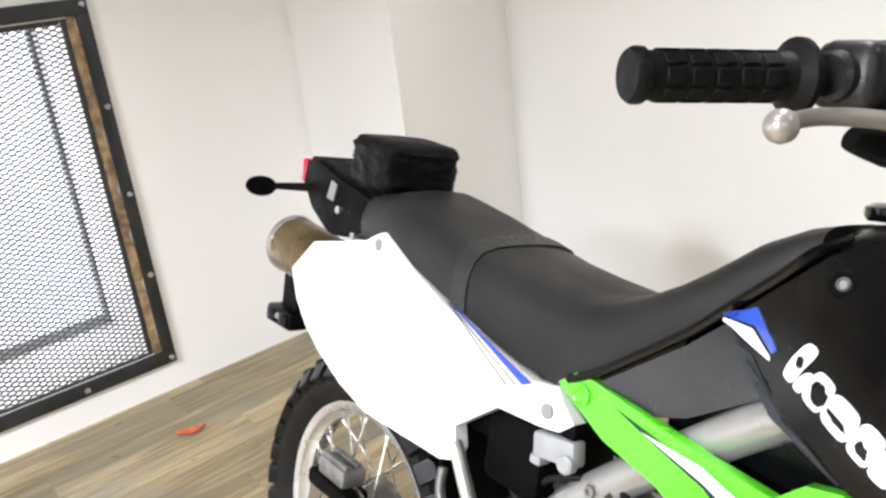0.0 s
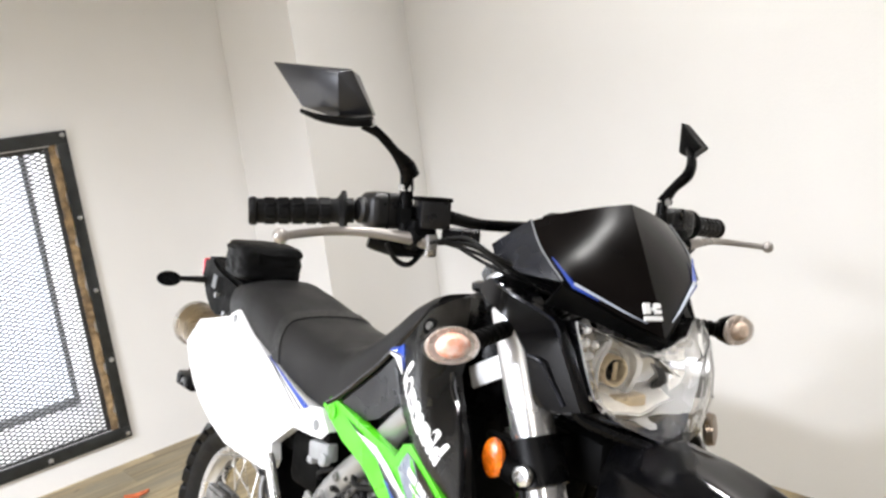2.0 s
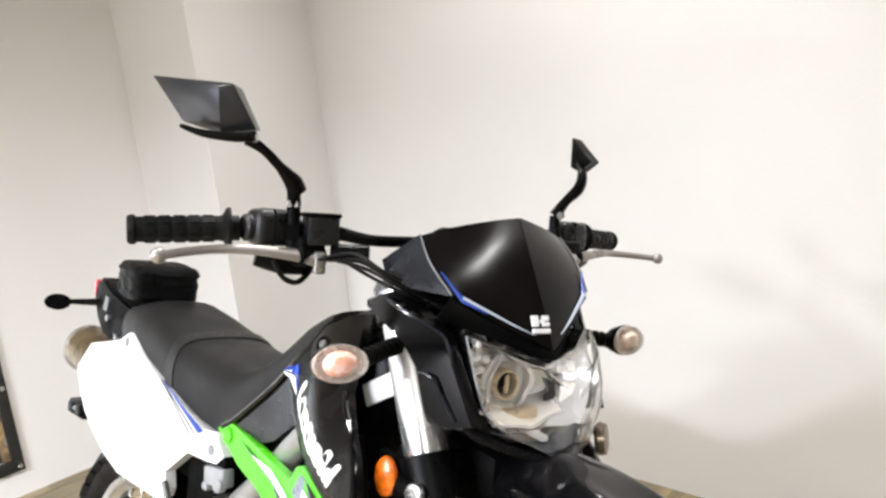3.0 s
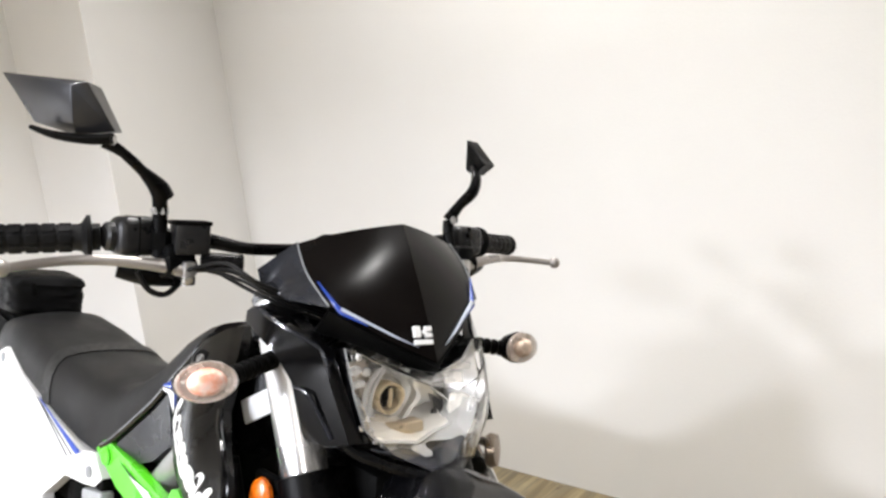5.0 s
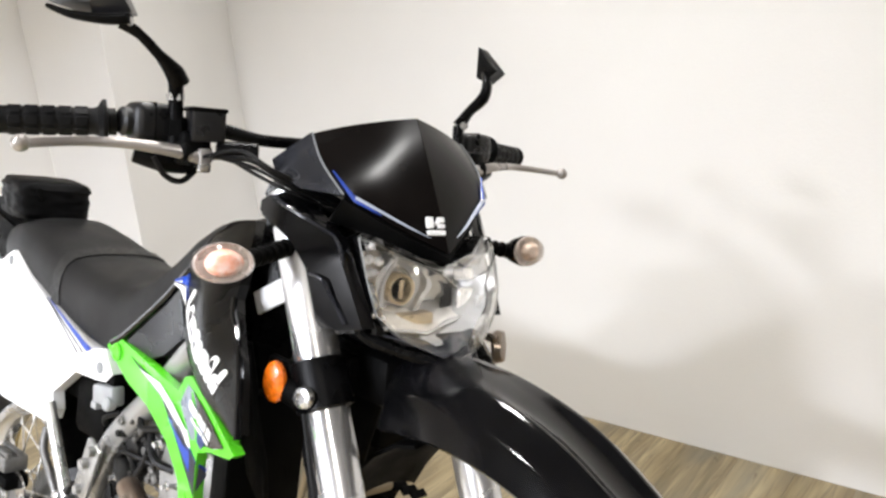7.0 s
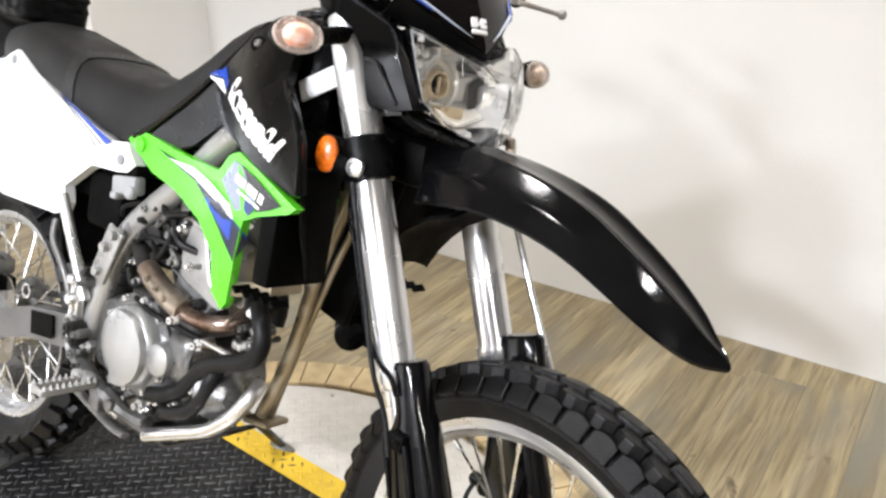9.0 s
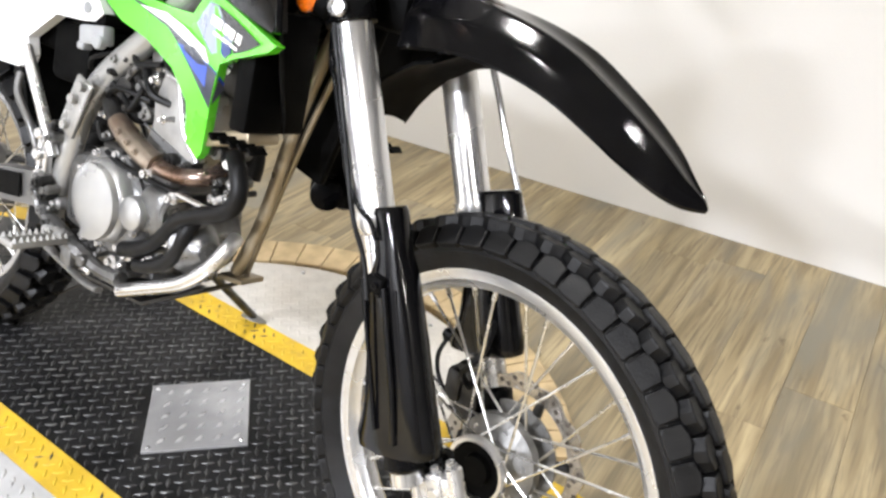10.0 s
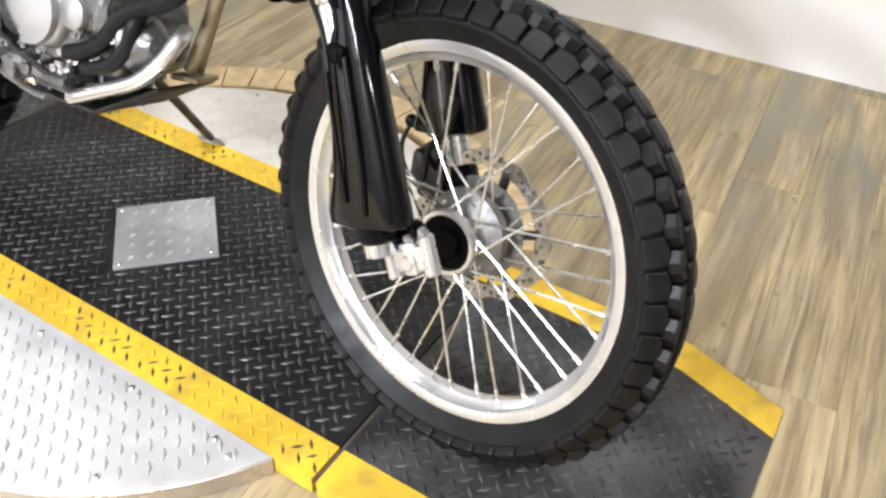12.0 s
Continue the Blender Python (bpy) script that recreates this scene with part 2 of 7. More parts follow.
ORANGE = plain("amber_reflector", (0.78, 0.16, 0.008), 0.18, 0, 0.3, 160, 0.001, 260, coat=0.5)
AMBER_BULB = worn_paint("amber_bulb", (0.76, 0.36, 0.25), (0.80, 0.68, 0.63), 70, 0.40, 0.60, 0.3)
PALE_BULB = plain("pale_bulb", (0.66, 0.52, 0.42), 0.3, 0.1, 0.2, 90)
BOWL_GREY = plain("indicator_bowl", (0.56, 0.50, 0.46), 0.25, 0.5, 0.15, 60, 0.002, 120)
LENS_FINE = clear("indicator_glass", (1, 1, 1), 0.06, 1.3)
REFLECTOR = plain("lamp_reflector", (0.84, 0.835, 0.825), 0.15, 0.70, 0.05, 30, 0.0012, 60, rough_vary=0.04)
STUD_TAN = plain("dull_reflector_tan", (0.50, 0.45, 0.39), 0.35, 0.5, 0.15, 60)
LENS = clear("lamp_lens", (1, 1, 1), 0.01, 1.45)
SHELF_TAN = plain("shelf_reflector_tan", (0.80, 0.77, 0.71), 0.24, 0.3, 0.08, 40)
TAN_BULB = plain("lamp_bulb_holder", (0.50, 0.40, 0.26), 0.35, 0.3, 0.1, 60)
MIRROR_GREY = plain("mirror_shell_grey", (0.022, 0.023, 0.027), 0.30, 0.2, 0.15, 12, coat=0.1)

# ---- mesh tools ----
from mathutils import geometry


def part(name, bm, material, parent=None, label="", smooth=True, m=None):
    """Links a bmesh as one mesh object under a thing or a part."""
    if m is not None:
        bm.transform(m)
    bmesh.ops.recalc_face_normals(bm, faces=bm.faces[:])
    me = bpy.data.meshes.new(name)
    bm.to_mesh(me)
    bm.free()
    me.materials.append(material)
    if smooth:
        me.set_sharp_from_angle(angle=radians(38))
        for p in me.polygons:
            p.use_smooth = True
    else:
        for p in me.polygons:
            p.use_smooth = False
    ob = new(name, me)
    if parent is not None:
        ob.parent = parent
    if label:
        ob["label"] = label
    return ob


def shared(name, me, parent, m):
    """One more object on a mesh that alike pieces share."""
    ob = new(name, me)
    ob.parent = parent
    ob.matrix_local = m
    return ob


def mesh_of(name, bm, material):
    bmesh.ops.recalc_face_normals(bm, faces=bm.faces[:])
    me = bpy.data.meshes.new(name)
    bm.to_mesh(me)
    bm.free()
    me.materials.append(material)
    return me


def join(*some):
    """One bmesh out of several."""
    out = bmesh.new()
    for bm in some:
        me = bpy.data.meshes.new("tmp")
        bm.to_mesh(me)
        bm.free()
        out.from_mesh(me)
        bpy.data.meshes.remove(me)
    return out


def box(size, place=(0, 0, 0), bevel=0.003, segments=2, turn=None):
    bm = bmesh.new()
    bmesh.ops.create_cube(bm, size=1)
    bm.transform(Matrix.Diagonal((*size, 1)))
    if bevel:
        bmesh.ops.bevel(bm, geom=bm.edges[:], offset=min(bevel, min(size) * 0.45), segments=segments, profile=0.5, affect="EDGES")
    if turn is not None:
        bm.transform(turn)
    bm.transform(Matrix.Translation(place))
    return bm


def frame_along(direction):
    return Vector(direction).normalized().to_track_quat("Z", "Y").to_matrix().to_4x4()


def lathe(profile, segments=32, start=(0, 0, 0), axis=(0, 0, 1), close=True):
    """Turns (radius, height) pairs round the axis from start."""
    bm = bmesh.new()
    rings = []
    for r, h in profile:
        if r < 1e-6:
            rings.append([bm.verts.new((0, 0, h))])
        else:
            rings.append([bm.verts.new((r * math.cos(a), r * math.sin(a), h)) for a in (2 * math.pi * k / segments for k in range(segments))])
    for a, b in zip(rings, rings[1:]):
        for k in range(segments):
            j = (k + 1) % segments
            loop = [a[k % len(a)], a[j % len(a)], b[j % len(b)], b[k % len(b)]]
            loop = list(dict.fromkeys(loop))
            if len(loop) > 2:
                bm.faces.new(loop)
    if close:
        for ring in (rings[0], rings[-1]):
            if len(ring) > 2:
                bm.faces.new(ring)
    bm.transform(Matrix.Translation(start) @ frame_along(axis))
    return bm


def rod(a, b, r, segments=14, bevel=0.0, r2=None):
    a, b = Vector(a), Vector(b)
    length = (b - a).length
    r2 = r if r2 is None else r2
    c = min(bevel, r * 0.6, length * 0.3)
    profile = [(r - c, 0), (r, c), (r2, length - c), (r2 - c, length)] if c else [(r, 0), (r2, length)]
    return lathe(profile, segments, a, b - a)


def smooth_path(points, steps=6):
    pts = [Vector(p) for p in points]
    out = []
    for k in range(len(pts) - 1):
        p0, p1, p2, p3 = pts[max(k - 1, 0)], pts[k], pts[k + 1], pts[min(k + 2, len(pts) - 1)]
        for s in range(steps):
            t = s / steps
            out.append(0.5 * (2 * p1 + (p2 - p0) * t + (2 * p0 - 5 * p1 + 4 * p2 - p3) * t * t + (3 * p1 - p0 - 3 * p2 + p3) * t**3))
    out.append(pts[-1])
    return out


def tube(points, radius, segments=10, steps=6, curved=True, flat=1.0, up=(0, 1, 0)):
    """A pipe along the points; radius may be a list; flat squashes it along its own normal."""
    path = smooth_path(points, steps) if curved else [Vector(p) for p in points]
    radii = radius if isinstance(radius, (list, tuple)) else [radius, radius]
    bm = bmesh.new()
    rings = []
    side = Vector(up)
    for k, p in enumerate(path):
        d = (path[min(k + 1, len(path) - 1)] - path[max(k - 1, 0)]).normalized()
        side = (side - d * side.dot(d)).normalized() if abs(side.normalized().dot(d)) < 0.98 else d.orthogonal().normalized()
        other = d.cross(side)
        x = k / max(len(path) - 1, 1) * (len(radii) - 1)
        i = min(int(x), len(radii) - 2)
        r = radii[i] + (radii[i + 1] - radii[i]) * (x - i)
        rings.append([bm.verts.new(p + side * r * math.cos(a) + other * r * flat * math.sin(a)) for a in (2 * math.pi * j / segments for j in range(segments))])
    for a, b in zip(rings, rings[1:]):
        for j in range(segments):
            bm.faces.new((a[j], a[(j + 1) % segments], b[(j + 1) % segments], b[j]))
    bm.faces.new(rings[0])
    bm.faces.new(rings[-1])
    return bm


def loft(sections, caps=True, closed=True):
    bm = bmesh.new()
    rings = [[bm.verts.new(p) for p in s] for s in sections]
    n = len(rings[0])
    for a, b in zip(rings, rings[1:]):
        for j in range(n if closed else n - 1):
            bm.faces.new((a[j], a[(j + 1) % n], b[(j + 1) % n], b[j]))
    if caps:
        bm.faces.new(rings[0])
        bm.faces.new(rings[-1])
    return bm


def shell(outline, thick=0.004, bulge=0.0, out=(0, -1, 0), edge=0.0025, inset=0.018):
    """A moulded panel from its outline, swelling by bulge towards out, with a rounded rim."""
    bm = bmesh.new()
    face = bm.faces.new([bm.verts.new(p) for p in outline])
    if bulge:
        bmesh.ops.inset_region(bm, faces=[face], thickness=inset, use_even_offset=True, use_boundary=True)
        for v in face.verts:
            v.co += Vector(out) * bulge
    bmesh.ops.triangulate(bm, faces=bm.faces[:])
    bmesh.ops.recalc_face_normals(bm, faces=bm.faces[:])
    mean = sum((f.normal * f.calc_area() for f in bm.faces), Vector())
    if mean.dot(Vector(out)) < 0:
        bmesh.ops.reverse_faces(bm, faces=bm.faces[:])
    rim = [e for e in bm.edges if e.is_boundary]
    got = bmesh.ops.extrude_edge_only(bm, edges=rim)
    for v in [g for g in got["geom"] if isinstance(g, bmesh.types.BMVert)]:
        v.co -= Vector(out) * thick
    if edge:
        bmesh.ops.bevel(bm, geom=rim, offset=edge, segments=2, profile=0.5, affect="EDGES", clamp_overlap=True)
    back = [e for e in bm.edges if e.is_boundary]
    bmesh.ops.holes_fill(bm, edges=back)
    return bm


def decal(outline, lift, out=(0, -1, 0)):
    return shell([Vector(p) + Vector(out) * lift for p in outline], 0.0012, 0, out, 0.0)


def hex_bolt(place, axis, r=0.006, h=0.005):
    return lathe([(r * 1.35, 0), (r * 1.35, h * 0.3), (r, h * 0.35), (r, h), (r * 0.55, h), (r * 0.5, h * 0.6), (0, h * 0.6)], 6, place, axis)


def drape(outline, ob, out, lift):
    """Moves points along out on to the surface of ob, a little above it."""
    out = Vector(out).normalized()
    tris = []
    for p in ob.data.polygons:
        v = [ob.data.vertices[i].co for i in p.vertices]
        tris += [(v[0], v[k], v[k + 1]) for k in range(1, len(v) - 1)]
    got = []
    for q in outline:
        start = Vector(q) + out * 0.08
        hits = [h for h in (geometry.intersect_ray_tri(a, b, c, -out, start, True) for a, b, c in tris) if h is not None]
        best = min(hits, key=lambda h: (h - start).length) if hits else Vector(q)
        if (best - Vector(q)).length > 0.12:
            best = Vector(q)
        got.append(best + out * lift)
    return got


def strip_decal(low, high, ob, out, lift=0.0012, cuts=3):
    """A sticker between two edges of equal count, following the surface of ob."""
    def finer(pts):
        pts = [Vector(p) for p in pts]
        fine = [a.lerp(b, k / cuts) for a, b in zip(pts, pts[1:]) for k in range(cuts)]
        return fine + [pts[-1]]
    lo, hi = finer(low), finer(high)
    mid = [a.lerp(b, 0.5) for a, b in zip(lo, hi)]
    rows = [drape(r, ob, out, lift) for r in (lo, mid, hi)]
    under = [[p - Vector(out) * 0.0012 for p in r] for r in rows]
    sections = [[a, b, c, f, e, d] for a, b, c, d, e, f in zip(*rows, *under)]
    return loft(sections)

# ---- the room ----
def structure(ob, label, category):
    return tagged(ob, label, category, kind="structure")


def slab(name, size, place, material, label, category, bevel=0.0):
    return structure(part(name, box(size, place, bevel), material, None, smooth=False), label, category)


T = 0.2
OPEN_Y, OPEN_Z = (-0.78, 0.315), (0.112, 1.215)
FACET = [(WALL_X, 1.04), (-2.116, 0.951), (-2.31, WALL_Y), (-1.9, WALL_Y)]


def left_wall():
    h = CEIL_Z - FLOOR_Z
    y0, y1 = BACK_Y - T, FACET[0][1]
    x = WALL_X - T / 2
    pieces = [
        box((T, OPEN_Y[0] - y0, h), (x, (OPEN_Y[0] + y0) / 2, FLOOR_Z + h / 2), 0),
        box((T, y1 - OPEN_Y[1], h), (x, (OPEN_Y[1] + y1) / 2, FLOOR_Z + h / 2), 0),
        box((T, OPEN_Y[1] - OPEN_Y[0], OPEN_Z[0] - FLOOR_Z), (x, sum(OPEN_Y) / 2, (OPEN_Z[0] + FLOOR_Z) / 2), 0),
        box((T, OPEN_Y[1] - OPEN_Y[0], CEIL_Z - OPEN_Z[1]), (x, sum(OPEN_Y) / 2, (OPEN_Z[1] + CEIL_Z) / 2), 0),
    ]
    bm = join(*pieces)
    bmesh.ops.remove_doubles(bm, verts=bm.verts[:], dist=0.0005)
    return structure(part("wall_west", bm, WALL, None, smooth=False), "white painted plaster wall with a low barred window", "wall")


left_wall()


def corner_wall():
    inner = [Vector((x, y, 0)) for x, y in FACET]
    outer = [Vector((x - 0.12, y + 0.2, 0)) for x, y in FACET]
    loop = inner + outer[::-1]
    bm = bmesh.new()
    low = [bm.verts.new((p.x, p.y, FLOOR_Z)) for p in loop]
    high = [bm.verts.new((p.x, p.y, CEIL_Z)) for p in loop]
    n = len(loop)
    for k in range(n):
        bm.faces.new((low[k], low[(k + 1) % n], high[(k + 1) % n], high[k]))
    bm.faces.new(low)
    bm.faces.new(high)
    return structure(part("wall_corner", bm, WALL, None, smooth=False), "white painted boxed-out pillar in the corner between two walls", "wall")


corner_wall()
h = CEIL_Z - FLOOR_Z
mid_z = FLOOR_Z + h / 2
slab("wall_north", (BACK_X + T + 1.9, T, h), ((BACK_X + T - 1.9) / 2, WALL_Y + T / 2, mid_z), WALL, "smooth white painted plaster wall behind the motorcycle", "wall")
# unseen walls and ceiling, darkened to hold back ambient light
slab("wall_east", (T, WALL_Y - BACK_Y, h), (BACK_X + T / 2, (WALL_Y + BACK_Y) / 2, mid_z), FAR_WALL, "plain unseen wall closing the room, dark grey to cut bounce light", "wall")
slab("wall_south", (BACK_X + T - WALL_X, T, h), ((BACK_X + T + WALL_X) / 2, BACK_Y - T / 2, mid_z), FAR_WALL, "plain unseen wall closing the room, dark grey to cut bounce light", "wall")
slab("ceiling", (BACK_X - WALL_X + 1.2, WALL_Y - BACK_Y + 1.2, 0.1), ((BACK_X + WALL_X) / 2, (WALL_Y + BACK_Y) / 2, CEIL_Z + 0.05), CEILING, "plain unseen ceiling, grey to cut bounce light", "ceiling")
floor = slab("floor", (BACK_X - WALL_X + 0.6, WALL_Y - BACK_Y + 0.6, 0.1), ((BACK_X + WALL_X) / 2, (WALL_Y + BACK_Y) / 2, FLOOR_Z - 0.058), UNDERFLOOR, "wood-look plank floor in mottled tan and grey brown", "floor")

# housings for every light above, the added fill lights included; all out of view
for (lx, ly), size in zip(LAMPS, LAMP_SIZES):
    lamp = tagged(new("unseen_ceiling_lamp"), "round white ceiling lamp housing added out of view at a light", "ceiling lamp", "ceiling lamps")
    lamp.location = (lx, ly, CEIL_Z)
    part("housing", lathe([(size / 2 - 0.02, -0.004), (size / 2 + 0.025, -0.004), (size / 2 + 0.03, -0.02), (size / 2 + 0.03, -0.03), (size / 2 + 0.005, -0.03), (size / 2, -0.012), (size / 2 - 0.02, -0.012)], 32), WHITE_P, lamp)


# ---- the barred window ----
def window():
    win = structure(new("window_1"), "low window behind black expanded metal mesh in a bolted black steel frame", "window")
    win.location = (WALL_X, 0, 0)
    oy, oz, w = (-0.83, 0.370), (0.066, 1.260), 0.047
    for name, size, place in (
        ("frame_bar", (0.014, oy[1] - oy[0], w), (0.008, sum(oy) / 2, oz[1] - w / 2)),
        ("frame_bar", (0.014, oy[1] - oy[0], w), (0.008, sum(oy) / 2, oz[0] + w / 2)),
        ("frame_bar", (0.014, w * 0.82, oz[1] - oz[0] - 2 * w), (0.008, oy[1] - w * 0.41, sum(oz) / 2)),
        ("frame_bar", (0.014, w * 0.82, oz[1] - oz[0] - 2 * w), (0.008, oy[0] + w * 0.41, sum(oz) / 2)),
    ):
        part(name, box(size, place, 0.002), FRAME_STEEL, win)
    spots = [(oy[1] - 0.016, z) for z in (1.243, 0.942, 0.664, 0.388, 0.085)] + [(y, oz[1] - 0.02) for y in (0.07, -0.26, -0.6)] + [(y, oz[0] + 0.02) for y in (0.07, -0.24, -0.6)]
    for y, z in spots:
        part("bolt", lathe([(0.0095, 0), (0.0095, 0.002), (0.007, 0.0055), (0, 0.007)], 12, (0.015, y, z), (1, 0, 0)), BOLT, win)
    # the rough edge of sawn timber inside the frame
    rnd = random.Random(4)
    sections = []
    steps = 60
    for k in range(steps + 1):
        z = oz[0] + w + (oz[1] - oz[0] - 2 * w) * k / steps
        notch = 0.006 if k % 9 in (4, 5) else 0.0
        a, b = 0.303 + rnd.uniform(-0.003, 0.003), 0.335 - notch + rnd.uniform(-0.003, 0.001)
        d = rnd.uniform(-0.003, 0.003)
        sections.append([(-0.02, a, z), (0.004 + d, a + 0.004, z), (0.006 + d, b - 0.004, z), (-0.02, b, z)])
    part("timber_edge", loft(sections), ROUGH_WOOD, win, "rough sawn brown timber edge", smooth=False)
    # expanded metal: two families of slanting strands
    y0, y1, z0, z1 = OPEN_Y[0], 0.306, oz[0] + w - 0.004, oz[1] - w + 0.004
    rise, run = 0.0158, 0.036
    bm = bmesh.new()
    for sign in (1, -1):
        k = rise / run * sign
        span = abs(k) * (y1 - y0)
        c = z0 - span
        while c < z1 + span:
            # line z = c + k (y - y0), cut to the opening
            ya, yb = y0, y1
            ends = sorted(((z0 - c) / k + y0, (z1 - c) / k + y0))
            ya, yb = max(ya, ends[0]), min(yb, ends[1])
            if yb - ya > 0.01:
                a = Vector((-0.012 + 0.0012 * sign, ya, c + k * (ya - y0)))
                b = Vector((-0.012 + 0.0012 * sign, yb, c + k * (yb - y0)))
                d = (b - a).normalized()
                n = Vector((1, 0, 0)).cross(d) * 0.0021
                x = Vector((0.0026, 0, 0))
                ring = [[bm.verts.new(p + q) for q in (n + x, -n + x, -n - x, n - x)] for p in (a, b)]
                for j in range(4):
                    bm.faces.new((ring[0][j], ring[0][(j + 1) % 4], ring[1][(j + 1) % 4], ring[1][j]))
            c += rise
    part("mesh_screen", bm, MESH_STEEL, win, "black expanded metal mesh", smooth=False)
    for size, place in (
        ((0.006, 0.016, z1 - z0), (-0.008, y1 - 0.010, (z0 + z1) / 2)),
        ((0.006, y1 - y0 - 0.02, 0.024), (-0.008, (y0 + y1) / 2 - 0.01, z1 - 0.012)),
        ((0.006, y1 - y0 - 0.02, 0.014), (-0.008, (y0 + y1) / 2 - 0.01, z0 + 0.007)),
    ):
        part("mesh_border", box(size, place, 0.001), MESH_STEEL, win, "dark folded edge of the mesh")
    part("frame_lip", box((0.004, y1 - y0, 0.004), (0.006, (y0 + y1) / 2, oz[1] - w - 0.0025), 0.001), REVEAL, win, "thin pale lip under the frame bar")
    # the deep reveal and the bright pane behind it
    depth = 0.46
    ys, zs = OPEN_Y, OPEN_Z
    x = -T - (depth - T) / 2
    length = depth - T
    for size, place in (
        ((length, 0.03, zs[1] - zs[0] + 0.06), (x, ys[1] + 0.015, sum(zs) / 2)),
        ((length, 0.03, zs[1] - zs[0] + 0.06), (x, ys[0] - 0.015, sum(zs) / 2)),
        ((length, ys[1] - ys[0], 0.03), (x, sum(ys) / 2, zs[0] - 0.015)),
        ((length, ys[1] - ys[0], 0.03), (x, sum(ys) / 2, zs[1] + 0.015)),
    ):
        part("window_reveal", box(size, place, 0), REVEAL, win, smooth=False)
    for size, place in (
        ((0.03, 0.013, zs[1] - zs[0]), (-depth + 0.016, ys[1] - 0.0065, sum(zs) / 2)),
        ((0.03, ys[1] - ys[0] - 0.03, 0.03), (-depth + 0.016, sum(ys) / 2, zs[0] + 0.015)),
        ((0.03, ys[1] - ys[0] - 0.03, 0.03), (-depth + 0.016, sum(ys) / 2, zs[1] - 0.015)),
    ):
        part("window_frame", box(size, place, 0.003), LABEL_GREY, win)
    part("mullion", box((0.05, 0.085, zs[1] - zs[0] - 0.065), (-depth + 0.06, -0.165, sum(zs) / 2), 0.004), POST_WOOD, win, "orange varnished wooden post")
    return win


window()


def outdoors():
    m, nt, b, n, l = nodes_of("bright_daylight")
    b.inputs["Base Color"].default_value = (0.9, 0.93, 1.0, 1)
    tone = mix_colour(nt, noise_fac(nt, 2.0, 2), (0.88, 0.92, 1.0), (0.96, 0.97, 1.0))
    l.new(tone, b.inputs["Emission Color"])
    b.inputs["Emission Strength"].default_value = 1.25
    return structure(part("backdrop", box((0.02, 1.5, 1.6), (WALL_X - 0.50, -0.25, 0.65), 0), m, None, smooth=False), "overexposed white daylight outside the window", "backdrop")


outdoors()

# ---- turntable with its riding lane ----
DISC_C, DISC_R, LANE_YAW = Vector((-0.650, 0.106, 0)), 0.59, -4.0
IN, OUT, JOINT, BEND, END, SKEW = 0.224, 0.292, 0.590, 0.948, 1.14, 0.032
TOP, RAMP_LOW = 0.0, FLOOR_Z + 0.006


def lug_field(inside, pitch, turn, length=0.023, width=0.0075, height=0.0016, z=0.0, reach=1.4, single=False, slope=None):
    """Raised lozenges in a basket pattern wherever inside(u, v) holds."""
    verts, faces = [], []
    c, s = math.cos(radians(turn)), math.sin(radians(turn))
    n = int(reach / pitch)
    for i in range(-n, n + 1):
        for j in range(-n, n + 1):
            a, b = i * pitch, j * pitch
            u, v = a * c - b * s, a * s + b * c
            if not inside(u, v):
                continue
            way = turn + (0 if (i + j) % 2 else 90)
            if single and (i + j) % 2:
                continue
            dc, ds = math.cos(radians(way)), math.sin(radians(way))
            base = len(verts)
            zz = z + (slope(u) if slope else 0)
            for x, y, up in ((-length / 2, 0, 0), (0, -width / 2, 0), (length / 2, 0, 0), (0, width / 2, 0), (-length * 0.34, 0, height), (0, -width * 0.26, height), (length * 0.34, 0, height), (0, width * 0.26, height)):
                verts.append((u + x * dc - y * ds, v + x * ds + y * dc, zz + up))
            for k in range(4):
                m = (k + 1) % 4
                faces.append((base + k, base + m, base + 4 + m, base + 4 + k))
            faces.append((base + 4, base + 5, base + 6, base + 7))
    me = bpy.data.meshes.new("tread")
    me.from_pydata(verts, [], faces)
    return me


def prism(outline, z0, z1, bevel=0.0):
    bm = bmesh.new()
    low = [bm.verts.new((x, y, z0)) for x, y in outline]
    high = [bm.verts.new((x, y, z1)) for x, y in outline]
    n = len(outline)
    for k in range(n):
        bm.faces.new((low[k], low[(k + 1) % n], high[(k + 1) % n], high[k]))
    bm.faces.new(low[::-1])
    bm.faces.new(high)
    return bm


